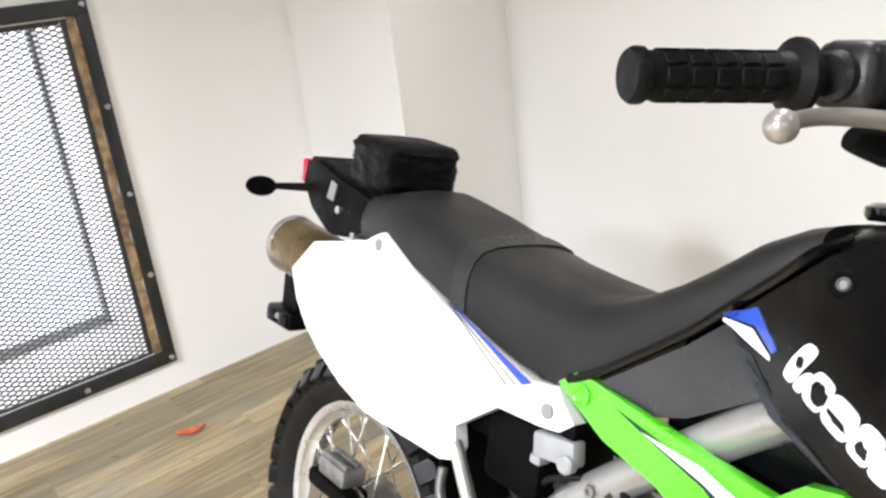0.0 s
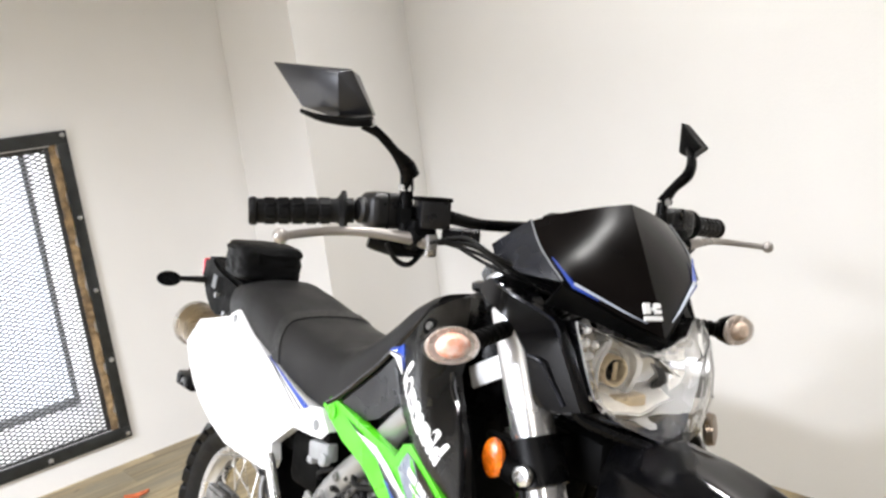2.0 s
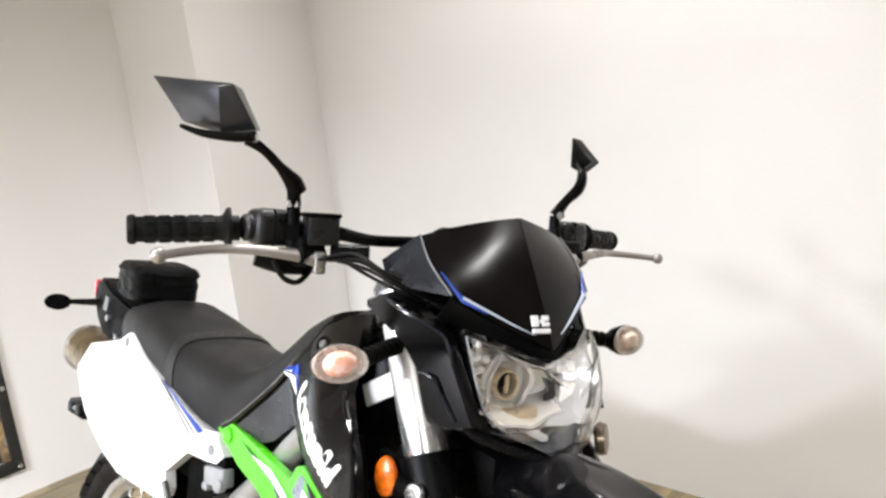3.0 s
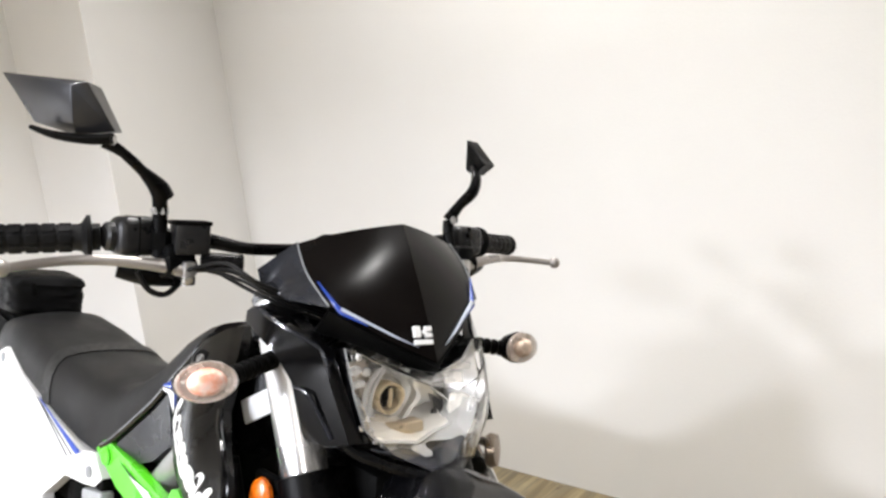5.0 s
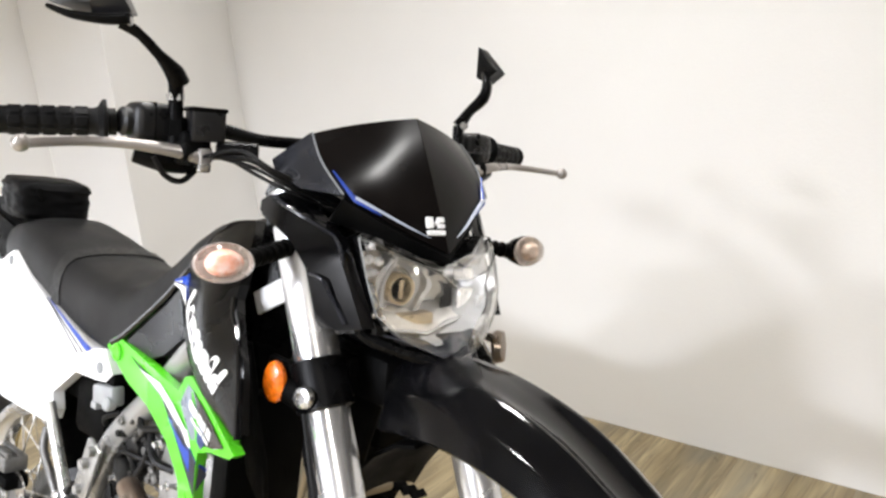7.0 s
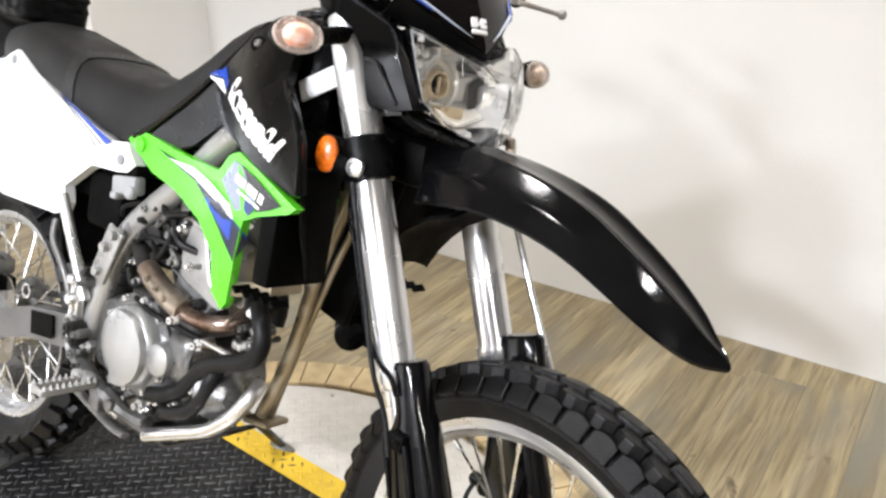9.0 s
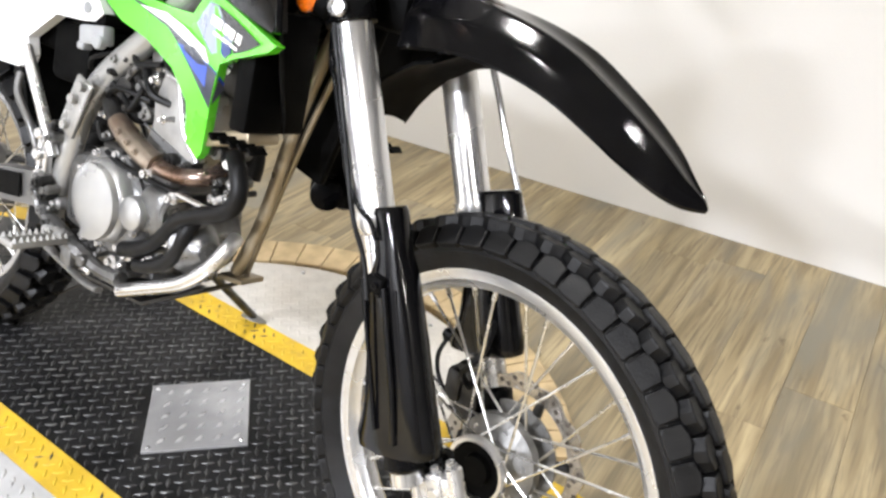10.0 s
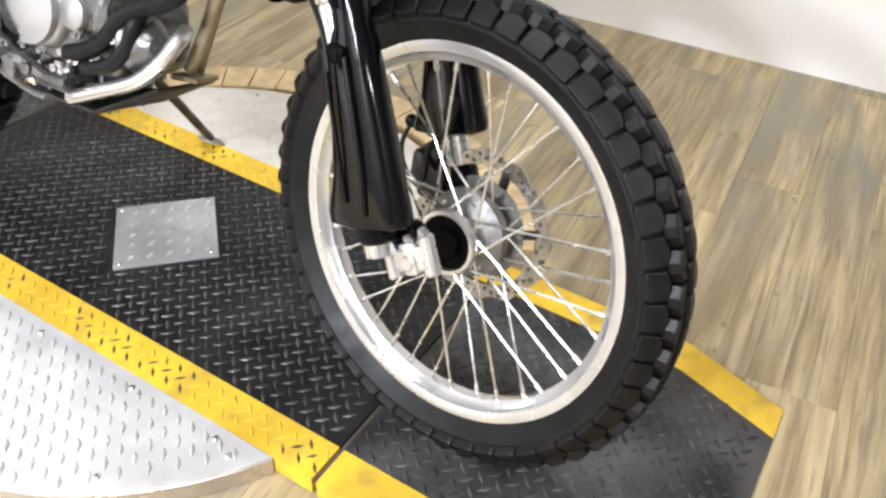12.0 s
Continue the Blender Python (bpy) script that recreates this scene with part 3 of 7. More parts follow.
def turntable():
    tt = tagged(new("turntable"), "round diamond-plate motorcycle turntable with a black riding lane between yellow lines", "turntable")
    tt.matrix_world = Matrix.Translation(DISC_C) @ pose(0, 0, 0, 0, 0, LANE_YAW)

    def lugs(name, me, material):
        me.materials.append(material)
        ob = new(name, me)
        ob.parent = tt
        return tagged(ob, kind="stuff")

    # the two silver segments of the disc
    for sign, material in ((-1, PLATE_SILVER), (1, PLATE_DIRTY)):
        a0 = math.asin((OUT + 0.001) / DISC_R)
        arc = [(DISC_R * math.cos(a), sign * DISC_R * math.sin(a)) for a in (a0 + (math.pi - 2 * a0) * k / 48 for k in range(49))]
        part("disc_plate", prism(arc if sign > 0 else arc[::-1], FLOOR_Z + 0.004, TOP), material, tt, "silver diamond-plate segment", smooth=False)
        lugs("tread", lug_field(lambda u, v: sign * v > OUT + 0.016 and u * u + v * v < (DISC_R - 0.016) ** 2, 0.0205, 45, 0.027, 0.0085, 0.0024 if sign < 0 else 0.0008, TOP, 0.7, single=sign < 0), PLATE_LUG if sign < 0 else material)
        band = bmesh.new()
        rows = []
        for x, y in arc:
            k = (DISC_R + 0.004) / DISC_R
            rows.append([band.verts.new((x * k, y * k, FLOOR_Z + 0.003)), band.verts.new((x * k, y * k, TOP - 0.002)), band.verts.new((x * 1.0, y * 1.0, TOP - 0.001))])
        for p, q in zip(rows, rows[1:]):
            band.faces.new((p[0], q[0], q[1], p[1]))
            band.faces.new((p[1], q[1], q[2], p[2]))
        part("disc_edge", band, EDGE_METAL, tt, "thin bent metal edge strip")
        for a in (0.62, 0.95, 1.3, 1.65, 2.0, 2.35, 2.6):
            r = DISC_R - 0.028
            x, y = r * math.cos(a), sign * r * math.sin(a)
            if sign * y > OUT + 0.02:
                part("screw", lathe([(0.006, 0), (0.006, 0.001), (0.004, 0.0032), (0, 0.0036)], 12, (x, y, TOP)), BOLT, tt)
        for x in (-0.42, -0.2, 0.02, 0.24, 0.42):
            y = sign * (OUT + 0.022)
            if x * x + y * y < (DISC_R - 0.02) ** 2:
                part("screw", lathe([(0.006, 0), (0.006, 0.001), (0.004, 0.0032), (0, 0.0036)], 12, (x, y, TOP)), BOLT, tt)

    def strip(name, u0, u1, v0, v1, material, label=""):
        return part(name, prism([(u0, v0), (u1, v0), (u1, v1), (u0, v1)], FLOOR_Z + 0.004, TOP + 0.0012), material, tt, label, smooth=False)

    def ramp(name, v0, v1, material, sign):
        sections = [[(sign * u, v0 - k, FLOOR_Z + 0.002), (sign * u, v1 - k, FLOOR_Z + 0.002), (sign * u, v1 - k, z), (sign * u, v0 - k, z)] for u, z, k in ((JOINT + 0.005, TOP + 0.0012, 0), (BEND - 0.02, TOP + 0.0012, 0), (BEND + 0.02, TOP - 0.001, SKEW * 0.08), (END, RAMP_LOW, SKEW))]
        return part(name, loft(sections), material, tt, smooth=False)

    gap = 0.004
    strip("lane_plate", -JOINT + gap, JOINT - gap, -IN, IN, PLATE_BLACK, "black painted diamond-plate lane")
    for sign in (-1, 1):
        strip("yellow_line", -JOINT + gap, JOINT - gap, *sorted((sign * IN, sign * OUT)), YELLOW, "worn yellow painted line")
        ramp("lane_ramp", -IN, IN, PLATE_RAMP, sign)
        for side in (-1, 1):
            ramp("yellow_line", *sorted((side * IN, side * OUT)), YELLOW, sign)

    def drop(u):
        return 0.0012 + (max(0, abs(u) - BEND) / (END - BEND)) * (RAMP_LOW - TOP)

    plate = (Vector((-0.657, 0.102, 0)) - DISC_C)
    plate.rotate(Euler((0, 0, radians(-LANE_YAW))))
    half = 0.096

    def off_plate(u, v):
        a, b = u - plate.x, v - plate.y
        k = math.sqrt(0.5)
        return max(abs(a * k + b * k), abs(-a * k + b * k)) > half + 0.008

    lugs("tread", lug_field(lambda u, v: abs(v + SKEW * max(0, u - BEND) / (END - BEND)) < IN - 0.008 and -1.0 < u < END - 0.02 and abs(abs(u) - JOINT) > 0.014 and off_plate(u, v), 0.0215, 45, 0.0265, 0.0085, 0.0018, TOP, 1.4, slope=drop), TREAD_BLACK)
    lugs("tread", lug_field(lambda u, v: IN + 0.006 < abs(v) < OUT - 0.006 and abs(u) < JOINT - 0.01, 0.0215, 45, 0.024, 0.0062, 0.0014, TOP, 1.4, slope=drop), YELLOW_WORN)
    part("inspection_plate", box((2 * half, 2 * half, 0.006), (0, 0, 0), 0.001), COVER_GREY, tt, "square silver diamond-plate cover with corner screws", smooth=False, m=pose(plate.x, plate.y, TOP + 0.004, 0, 0, 46.5))
    k = math.sqrt(0.5)
    lugs("tread", lug_field(lambda u, v: max(abs((u - plate.x) * k + (v - plate.y) * k), abs((v - plate.y) * k - (u - plate.x) * k)) < half - 0.012, 0.0245, 0, 0.024, 0.0085, 0.0032, TOP + 0.007, 0.4, single=True), PLATE_LUG)
    for a, b in ((1, 1), (1, -1), (-1, 1), (-1, -1)):
        p = Vector((a * (half - 0.012), b * (half - 0.012), 0))
        p.rotate(Euler((0, 0, radians(46.5))))
        part("screw", lathe([(0.005, 0), (0.005, 0.001), (0.003, 0.003), (0, 0.0033)], 12, (plate.x + p.x, plate.y + p.y, TOP + 0.007)), BOLT, tt)
    for sign in (-1, 1):
        part("hinge_gap", box((0.006, 2 * OUT, 0.003), (sign * (JOINT + 0.001), 0, TOP - 0.0035), 0), UNDERFLOOR, tt, "dark gap where the lane is hinged", smooth=False)
    return tt


turntable()


def wooden_curb():
    """A low curved trim on the floor round the far side of the disc, laid in short pieces."""
    ob = tagged(new("wooden_curb"), "low curved tan wooden trim laid in short pieces round the turntable", "trim", kind="structure")
    pieces, lo, hi = 20, 28.0, 152.0
    step = (hi - lo) / pieces
    bm = bmesh.new()
    rows = []
    for k in range(4):
        a = radians(0.15 + (step - 0.3) * k / 3)
        rows.append([bm.verts.new((r * math.cos(a), r * math.sin(a), z)) for r, z in ((0.632, 0), (0.632, 0.017), (0.635, 0.02), (0.735, 0.02), (0.740, 0.016), (0.740, 0))])
    for p, q in zip(rows, rows[1:]):
        for j in range(5):
            bm.faces.new((p[j], q[j], q[j + 1], p[j + 1]))
    for end in (rows[0], rows[-1]):
        bm.faces.new(end)
    me = mesh_of("curb_piece", bm, CURB_WOOD)
    for k in range(pieces):
        shared("curb_piece", me, ob, Matrix.Translation((DISC_C.x, DISC_C.y, FLOOR_Z)) @ Matrix.Rotation(radians(lo + step * k), 4, "Z"))
    return ob


wooden_curb()


def fallen_leaf():
    bm = bmesh.new()
    rnd = random.Random(8)
    sections = []
    for k in range(9):
        t = k / 8
        w = 0.018 * math.sin(math.pi * min(1, t * 0.92 + 0.06)) + 0.001
        x, z = (t - 0.5) * 0.09, 0.004 + 0.012 * (t - 0.4) ** 2 * 4
        sections.append([(x, -w, z + 0.006), (x, -w * 0.5, z + rnd.uniform(0, 0.002)), (x, 0, z), (x, w * 0.5, z + 0.002), (x, w, z + 0.008), (x, 0, z - 0.002)])
    ob = part("dry_leaf", loft(sections), LEAF)
    ob.matrix_world = pose(-2.475, 0.25, FLOOR_Z + 0.001, 0, 0, 60)
    return tagged(ob, "small curled orange-red dry leaf on the floor", "leaf")


fallen_leaf()

# ---- the motorcycle, leaning on its side stand, bars turned a little to its right ----
RAKE, STEER, LEAN_DEG = 26.5, -7.83, -16.71
bike = tagged(new("motorcycle"), "green, white and black dual-sport motorcycle leaning on its side stand", "motorcycle")
bike.matrix_world = Matrix.Translation((-0.0017, -0.0856, -0.0235)) @ Matrix.Rotation(radians(-3.14), 4, "Z") @ Matrix.Rotation(radians(0.36), 4, "Y") @ Matrix.Rotation(radians(LEAN_DEG), 4, "X")
STEER_AXIS = Vector((-math.sin(radians(RAKE)), 0, math.cos(radians(RAKE))))
STEER_AT = Vector((0.105, 0, 0))
TURNED = Matrix.Translation(STEER_AT) @ Matrix.Rotation(radians(STEER), 4, STEER_AXIS) @ Matrix.Translation(-STEER_AT)
FLIP = Matrix.Diagonal((1, -1, 1, 1))


def fixed(name, bm, material, label="", parent=None, smooth=True):
    return part(name, bm, material, parent or bike, label, smooth)


def steered(name, bm, material, label="", parent=None, smooth=True):
    return part(name, bm, material, parent or bike, label, smooth, TURNED)


def mirrored(bm):
    bm.transform(FLIP)
    return bm


def both(name, make, material, label="", steer=True):
    put = steered if steer else fixed
    return put(name, make(), material, label), put(name, mirrored(make()), material, label)


# ---- wheels ----
def tyre_mesh(radius, rim, half):
    """The carcass: sidewalls from the rim flange to a rounded crown."""
    crown = radius - 0.0135
    prof = [(rim - 0.004, half * 0.52), (rim + 0.012, half * 0.78), (rim + (crown - rim) * 0.45, half * 1.0), (rim + (crown - rim) * 0.75, half * 0.95), (crown - 0.006, half * 0.6), (crown, half * 0.25), (crown + 0.001, 0)]
    full = prof + [(r, -h) for r, h in prof[-2::-1]]
    return lathe(full, 72, (0, 0, 0), (0, 1, 0), close=False)


def block_mesh(name, length, width, height, nose=0.22, skew=0.0):
    """A six-sided tread block with a flat top and rounded shoulders; its point lies towards +y."""
    shape = ((-0.5, -0.44), (-0.36, -0.5), (0.36, -0.5), (0.5, -0.44), (0.5, 0.5 - nose), (0.16, 0.5), (-0.16, 0.5), (-0.5, 0.5 - nose))
    n = len(shape)
    bm = bmesh.new()
    rings = []
    for k, z in ((1.0, -0.008), (0.99, height * 0.62), (0.955, height * 0.90), (0.86, height)):
        rings.append([bm.verts.new((x * length * k, y * width * k + x * skew, z)) for x, y in shape])
    for a, b in zip(rings, rings[1:]):
        for k in range(n):
            bm.faces.new((a[k], a[(k + 1) % n], b[(k + 1) % n], b[k]))
    bm.faces.new(rings[-1])
    return mesh_of(name, bm, RUBBER)


def wheel(which, centre, radius, rim, half, blocks, spokes, hub_r, m, near, knob=1.0, fill=1.0):
    """Tyre with its tread blocks, rim with its spokes, and hub."""
    place = Matrix.Translation(centre)
    tyre = part("tyre", tyre_mesh(radius, rim, half), RUBBER, bike, f"black knobbly {which} tyre with dusty tread", m=m @ place)
    crown = radius - 0.012
    centre_block = block_mesh("tread_block", 2 * math.pi * crown / blocks * 0.935 * fill, half * 0.72, 0.0078 * knob, 0.26, 0.004)
    side_block = block_mesh("tread_block", 2 * math.pi * crown / blocks * 0.875 * fill, half * 0.76, 0.0072 * knob, 0.16, 0.0)
    for k in range(blocks):
        step = 360.0 / blocks
        for sign in (-1, 1):
            a = step * (k + (0.25 if sign > 0 else -0.25))
            at = m @ place @ pose(0, 0, 0, 0, a, 0) @ pose(0, sign * half * 0.35, crown + 0.0010, -sign * 11, 0, 180 if sign < 0 else 0)
            shared("tread_block", centre_block, tyre, at)
            at = m @ place @ pose(0, 0, 0, 0, a + step * 0.5, 0) @ pose(0, sign * half * 0.84, crown - 0.0155, -sign * 52, 0, 180 if sign > 0 else 0)
            shared("tread_block", side_block, tyre, at)
    w = half * 0.56
    prof = [(rim - 0.020, 0), (rim - 0.019, w * 0.35), (rim - 0.010, w * 0.62), (rim - 0.008, w * 0.92), (rim, w), (rim + 0.002, w * 1.06), (rim + 0.001, w * 1.12), (rim - 0.004, w * 1.12), (rim - 0.013, w * 0.98), (rim - 0.016, w * 0.7), (rim - 0.026, w * 0.4), (rim - 0.027, 0)]
    full = prof + [(r, -h) for r, h in prof[-2:0:-1]] + [prof[0]]
    hoop = part("rim", lathe(full, 96, (0, 0, 0), (0, 1, 0), close=False), RIM_ALLOY, bike, "polished silver spoked rim", m=m @ place)
    hub = part("hub", lathe([(0.013, -near - 0.003), (0.030, -near - 0.003), (0.034, -near - 0.002), (hub_r + 0.006, -near - 0.001), (hub_r + 0.006, -near + 0.005), (0.034, -near + 0.013), (0.032, 0.0), (0.040, 0.008), (hub_r + 0.020, 0.014), (hub_r + 0.028, 0.020), (hub_r + 0.028, 0.034), (hub_r + 0.022, 0.038), (0.040, 0.042), (0.032, 0.056), (0.013, 0.058)], 40, (0, 0, 0), (0, 1, 0)), CAST_DARK, bike, "cast grey wheel hub", m=m @ place)
    for k in range(6):
        a = 2 * math.pi * k / 6 + 0.3
        part("hub_bolt", hex_bolt((0.050 * math.cos(a), -0.0005 + 0.018, 0.050 * math.sin(a)), (0, -1, 0), 0.0045, 0.006), BOLT, hub, m=m @ place)
    # crossed spokes, each a straight bar from the hub flange to a nipple in the rim
    meshes = {}
    for k in range(spokes):
        sign = 1 if k % 2 else -1
        cross = 1 if (k // 2) % 2 else -1
        rim_a = 2 * math.pi * k / spokes
        hub_a = rim_a + cross * 1.15
        p = Vector((hub_r * math.cos(hub_a), sign * (0.040 if sign > 0 else near), hub_r * math.sin(hub_a)))
        q = Vector(((rim - 0.024) * math.cos(rim_a), sign * 0.004, (rim - 0.024) * math.sin(rim_a)))
        key = (sign, cross)
        if key not in meshes:
            turn = Matrix.Rotation(rim_a, 4, "Y")
            bm = join(rod(p, q, 0.0019, 6), rod(q + (p - q).normalized() * 0.016, q + (q - p).normalized() * 0.004, 0.0034, 6))
            bm.transform(turn)
            meshes[key] = mesh_of("spoke", bm, SPOKE_STEEL)
        shared("spoke", meshes[key], hoop, m @ place @ Matrix.Rotation(-rim_a, 4, "Y"))
    return tyre, hoop, hub


FRONT, REAR = Vector((-0.002, 0.0145, 0.358)), Vector((-1.322, 0.056, 0.352))
WHEEL_TURN = TURNED @ Matrix.Translation(FRONT) @ Matrix.Rotation(radians(-2.5), 4, STEER_AXIS) @ Matrix.Translation(-FRONT)
wheel("front", FRONT, 0.3385, 0.267, 0.040, 50, 36, 0.036, WHEEL_TURN, 0.012)
wheel("rear", REAR, 0.308, 0.224, 0.052, 34, 36, 0.050, Matrix.Identity(4), 0.043, 1.7, 0.78)


# ---- front brake disc and caliper (left side), axle clamp (right side) ----
def wave_disc(r_in, r_out, thick, waves):
    bm = bmesh.new()
    n = waves * 8
    loops = []
    for y in (-thick / 2, thick / 2):
        outer = [bm.verts.new(((r_out + 0.004 * math.sin(waves * a)) * math.cos(a), y, (r_out + 0.004 * math.sin(waves * a)) * math.sin(a))) for a in (2 * math.pi * k / n for k in range(n))]
        inner = [bm.verts.new((r_in * math.cos(a), y, r_in * math.sin(a))) for a in (2 * math.pi * k / n for k in range(n))]
        loops.append((outer, inner))
    (o0, i0), (o1, i1) = loops
    for k in range(n):
        j = (k + 1) % n
        bm.faces.new((o0[k], o0[j], i0[j], i0[k]))
        bm.faces.new((o1[k], i1[k], i1[j], o1[j]))
        bm.faces.new((o0[k], o1[k], o1[j], o0[j]))
        bm.faces.new((i0[k], i0[j], i1[j], i1[k]))
    return bm


disc = steered("brake_disc", wave_disc(0.091, 0.112, 0.004, 12), DISC_STEEL, "drilled wave-edged steel brake disc")
disc.data.transform(TURNED.inverted())
disc.data.transform(TURNED @ Matrix.Translation(FRONT + Vector((0, 0.060, 0))))
hole = mesh_of("disc_hole", lathe([(0.0, -0.0027), (0.0034, -0.0026), (0.0034, 0.0026), (0.0, 0.0027)], 8, (0, 0, 0), (0, 1, 0)), UNDERFLOOR)
for k in range(60):
    a = 2 * math.pi * k / 60
    r = (0.096, 0.1015, 0.107)[k % 3]
    shared("disc_hole", hole, disc, TURNED @ Matrix.Translation(FRONT + Vector((r * math.cos(a), 0.060, r * math.sin(a)))))
spider = [rod(FRONT + Vector((0.036 * math.cos(a), 0.062, 0.036 * math.sin(a))), FRONT + Vector((0.093 * math.cos(a + 0.25), 0.060, 0.093 * math.sin(a + 0.25))), 0.007, 8) for a in (2 * math.pi * k / 6 for k in range(6))]
steered("disc_back", lathe([(0.030, -0.003), (0.074, -0.002), (0.074, 0.002), (0.030, 0.003)], 40, FRONT + Vector((0, 0.056, 0)), (0, 1, 0)), CAST_DARK, "grey cast disc carrier")
carrier = steered("disc_carrier", rod(FRONT + Vector((0, 0.060, 0)), FRONT + Vector((0, 0.068, 0)), 0.045, 28, 0.003), DARK_METAL, "black brake disc carrier")
for arm in spider:
    steered("carrier_arm", arm, DARK_METAL, "", carrier)
steered("brake_caliper", join(box((0.05, 0.05, 0.085), FRONT + Vector((-0.088, 0.068, 0.050)), 0.010), box((0.03, 0.062, 0.05), FRONT + Vector((-0.108, 0.068, 0.055)), 0.008)), DARK_METAL, "black front brake caliper")
RING = Vector((-0.002, 0.0005, 0.357))
axle_ring = lathe([(0.030, 0), (0.044, 0), (0.047, 0.003), (0.047, 0.010), (0.045, 0.013), (0.040, 0.013), (0.039, 0.004), (0.030, 0.001)], 40, RING, (0.0, -1, 0), close=False)
steered("axle_collar", axle_ring, ALLOY, "bright ring round the hollow front axle")
steered("axle_bore", lathe([(0.0395, 0), (0.0395, 0.006), (0.034, 0.004), (0.022, 0.004), (0.020, 0.012), (0, 0.012)], 28, RING, (0, -1, 0)), BLACK_MATTE, "dark hollow of the axle")
clamp = join(
    box((0.072, 0.024, 0.034), (0, 0, 0), 0.007),
    box((0.024, 0.030, 0.044), (0.004, -0.001, 0.001), 0.005),
    rod((-0.030, -0.004, -0.026), (-0.030, -0.004, 0.028), 0.0115, 14, 0.003),
    rod((0.031, -0.002, -0.026), (0.031, -0.002, 0.030), 0.011, 14, 0.003),
    rod((0.003, -0.010, -0.004), (0.003, -0.019, -0.004), 0.010, 16, 0.002),
)
CLAMP = pose(0.000, -0.086, 0.362, 0, -27, 0)
clamp.transform(CLAMP)
steered("axle_clamp", clamp, ALLOY, "cast silver axle clamp with pinch bolts")
for dx, dz in ((-0.030, 0.028), (0.031, 0.030), (0.004, 0.022)):
    steered("bolt", hex_bolt(CLAMP @ Vector((dx, -0.004, dz)), CLAMP.to_3x3() @ Vector((0, -0.3, 1)), 0.006, 0.008), BOLT)
steered("bolt", lathe([(0.013, 0), (0.013, 0.004), (0.010, 0.006), (0.006, 0.003), (0, 0.003)], 20, (-0.052, -0.098, 0.376), (0, -1, 0.1)), BOLT)


# ---- fork ----
def fork_at(z, y=0.0, forward=0.0):
    """A point on a fork leg's line at a height."""
    return Vector((-0.252 + math.tan(radians(23.0)) * (0.877 - z) + forward, y, z))


LEGS = {-1: -0.110, 1: 0.084}
for sign in (-1, 1):
    y = LEGS[sign]
    steered("fork_tube", rod(fork_at(1.105, y), fork_at(0.655, y), 0.0255, 28, 0.003), FORK_SILVER, "thick silver upper fork tube")
    steered("fork_wiper", lathe([(0.0285, 0), (0.0290, 0.012), (0.026, 0.022), (0.021, 0.024)], 28, fork_at(0.668, y), fork_at(0.5, y) - fork_at(0.6, y)), FORK_SILVER, "silver fork tube end collar")
    steered("fork_slider", rod(fork_at(0.67, y), fork_at(0.36, y), 0.0205, 24), ALLOY, "polished lower fork leg")
    steered("fork_foot", join(rod(fork_at(0.43, y), fork_at(0.375, y), 0.026, 24, 0.006), box((0.05, 0.030, 0.045), (-0.022, sign * 0.070, 0.376), 0.010, 2, Matrix.Rotation(radians(-27), 4, "Y"))), BLACK_SATIN, "black fork foot casting")
    steered("fork_cap", rod(fork_at(1.105, y), fork_at(1.118, y), 0.019, 6), DARK_METAL, "dark fork cap nut")


def fork_guard(sign):
    """A long moulded guard wrapped round the front and outer side of a fork leg."""
    sections = []
    y = LEGS[sign]
    for z, w, d, fwd, rear in ((0.686, 0.020, 0.021, 0.046, 0.92), (0.680, 0.023, 0.024, 0.046, 0.92), (0.63, 0.024, 0.025, 0.042, 0.92), (0.61, 0.033, 0.029, 0.034, 0.92), (0.53, 0.041, 0.032, 0.024, 0.98), (0.46, 0.047, 0.034, 0.014, 1.12), (0.41, 0.054, 0.036, 0.004, 1.30), (0.398, 0.053, 0.034, 0.000, 1.30), (0.394, 0.046, 0.028, 0.000, 1.28)):
        if sign > 0:
            w, d = w * (1.55 if z > 0.62 else 0.95), d * 0.92
            fwd = fwd * (1.7 if z > 0.62 else 1.1)
            z = 0.47 + (z - 0.394) * 0.775
        c = fork_at(z, y, fwd * 0.6)
        loop = []
        for k in range(18):
            a = 2 * math.pi * k / 18
            px, py = math.cos(a), math.sin(a)
            flat = 0.86 if abs(py) > 0.7 else 1.0
            loop.append(c + Vector((w * px * (1.0 if px > 0 else rear), d * py * flat, w * px * 0.35)))
        sections.append(loop)
    return loft(sections)


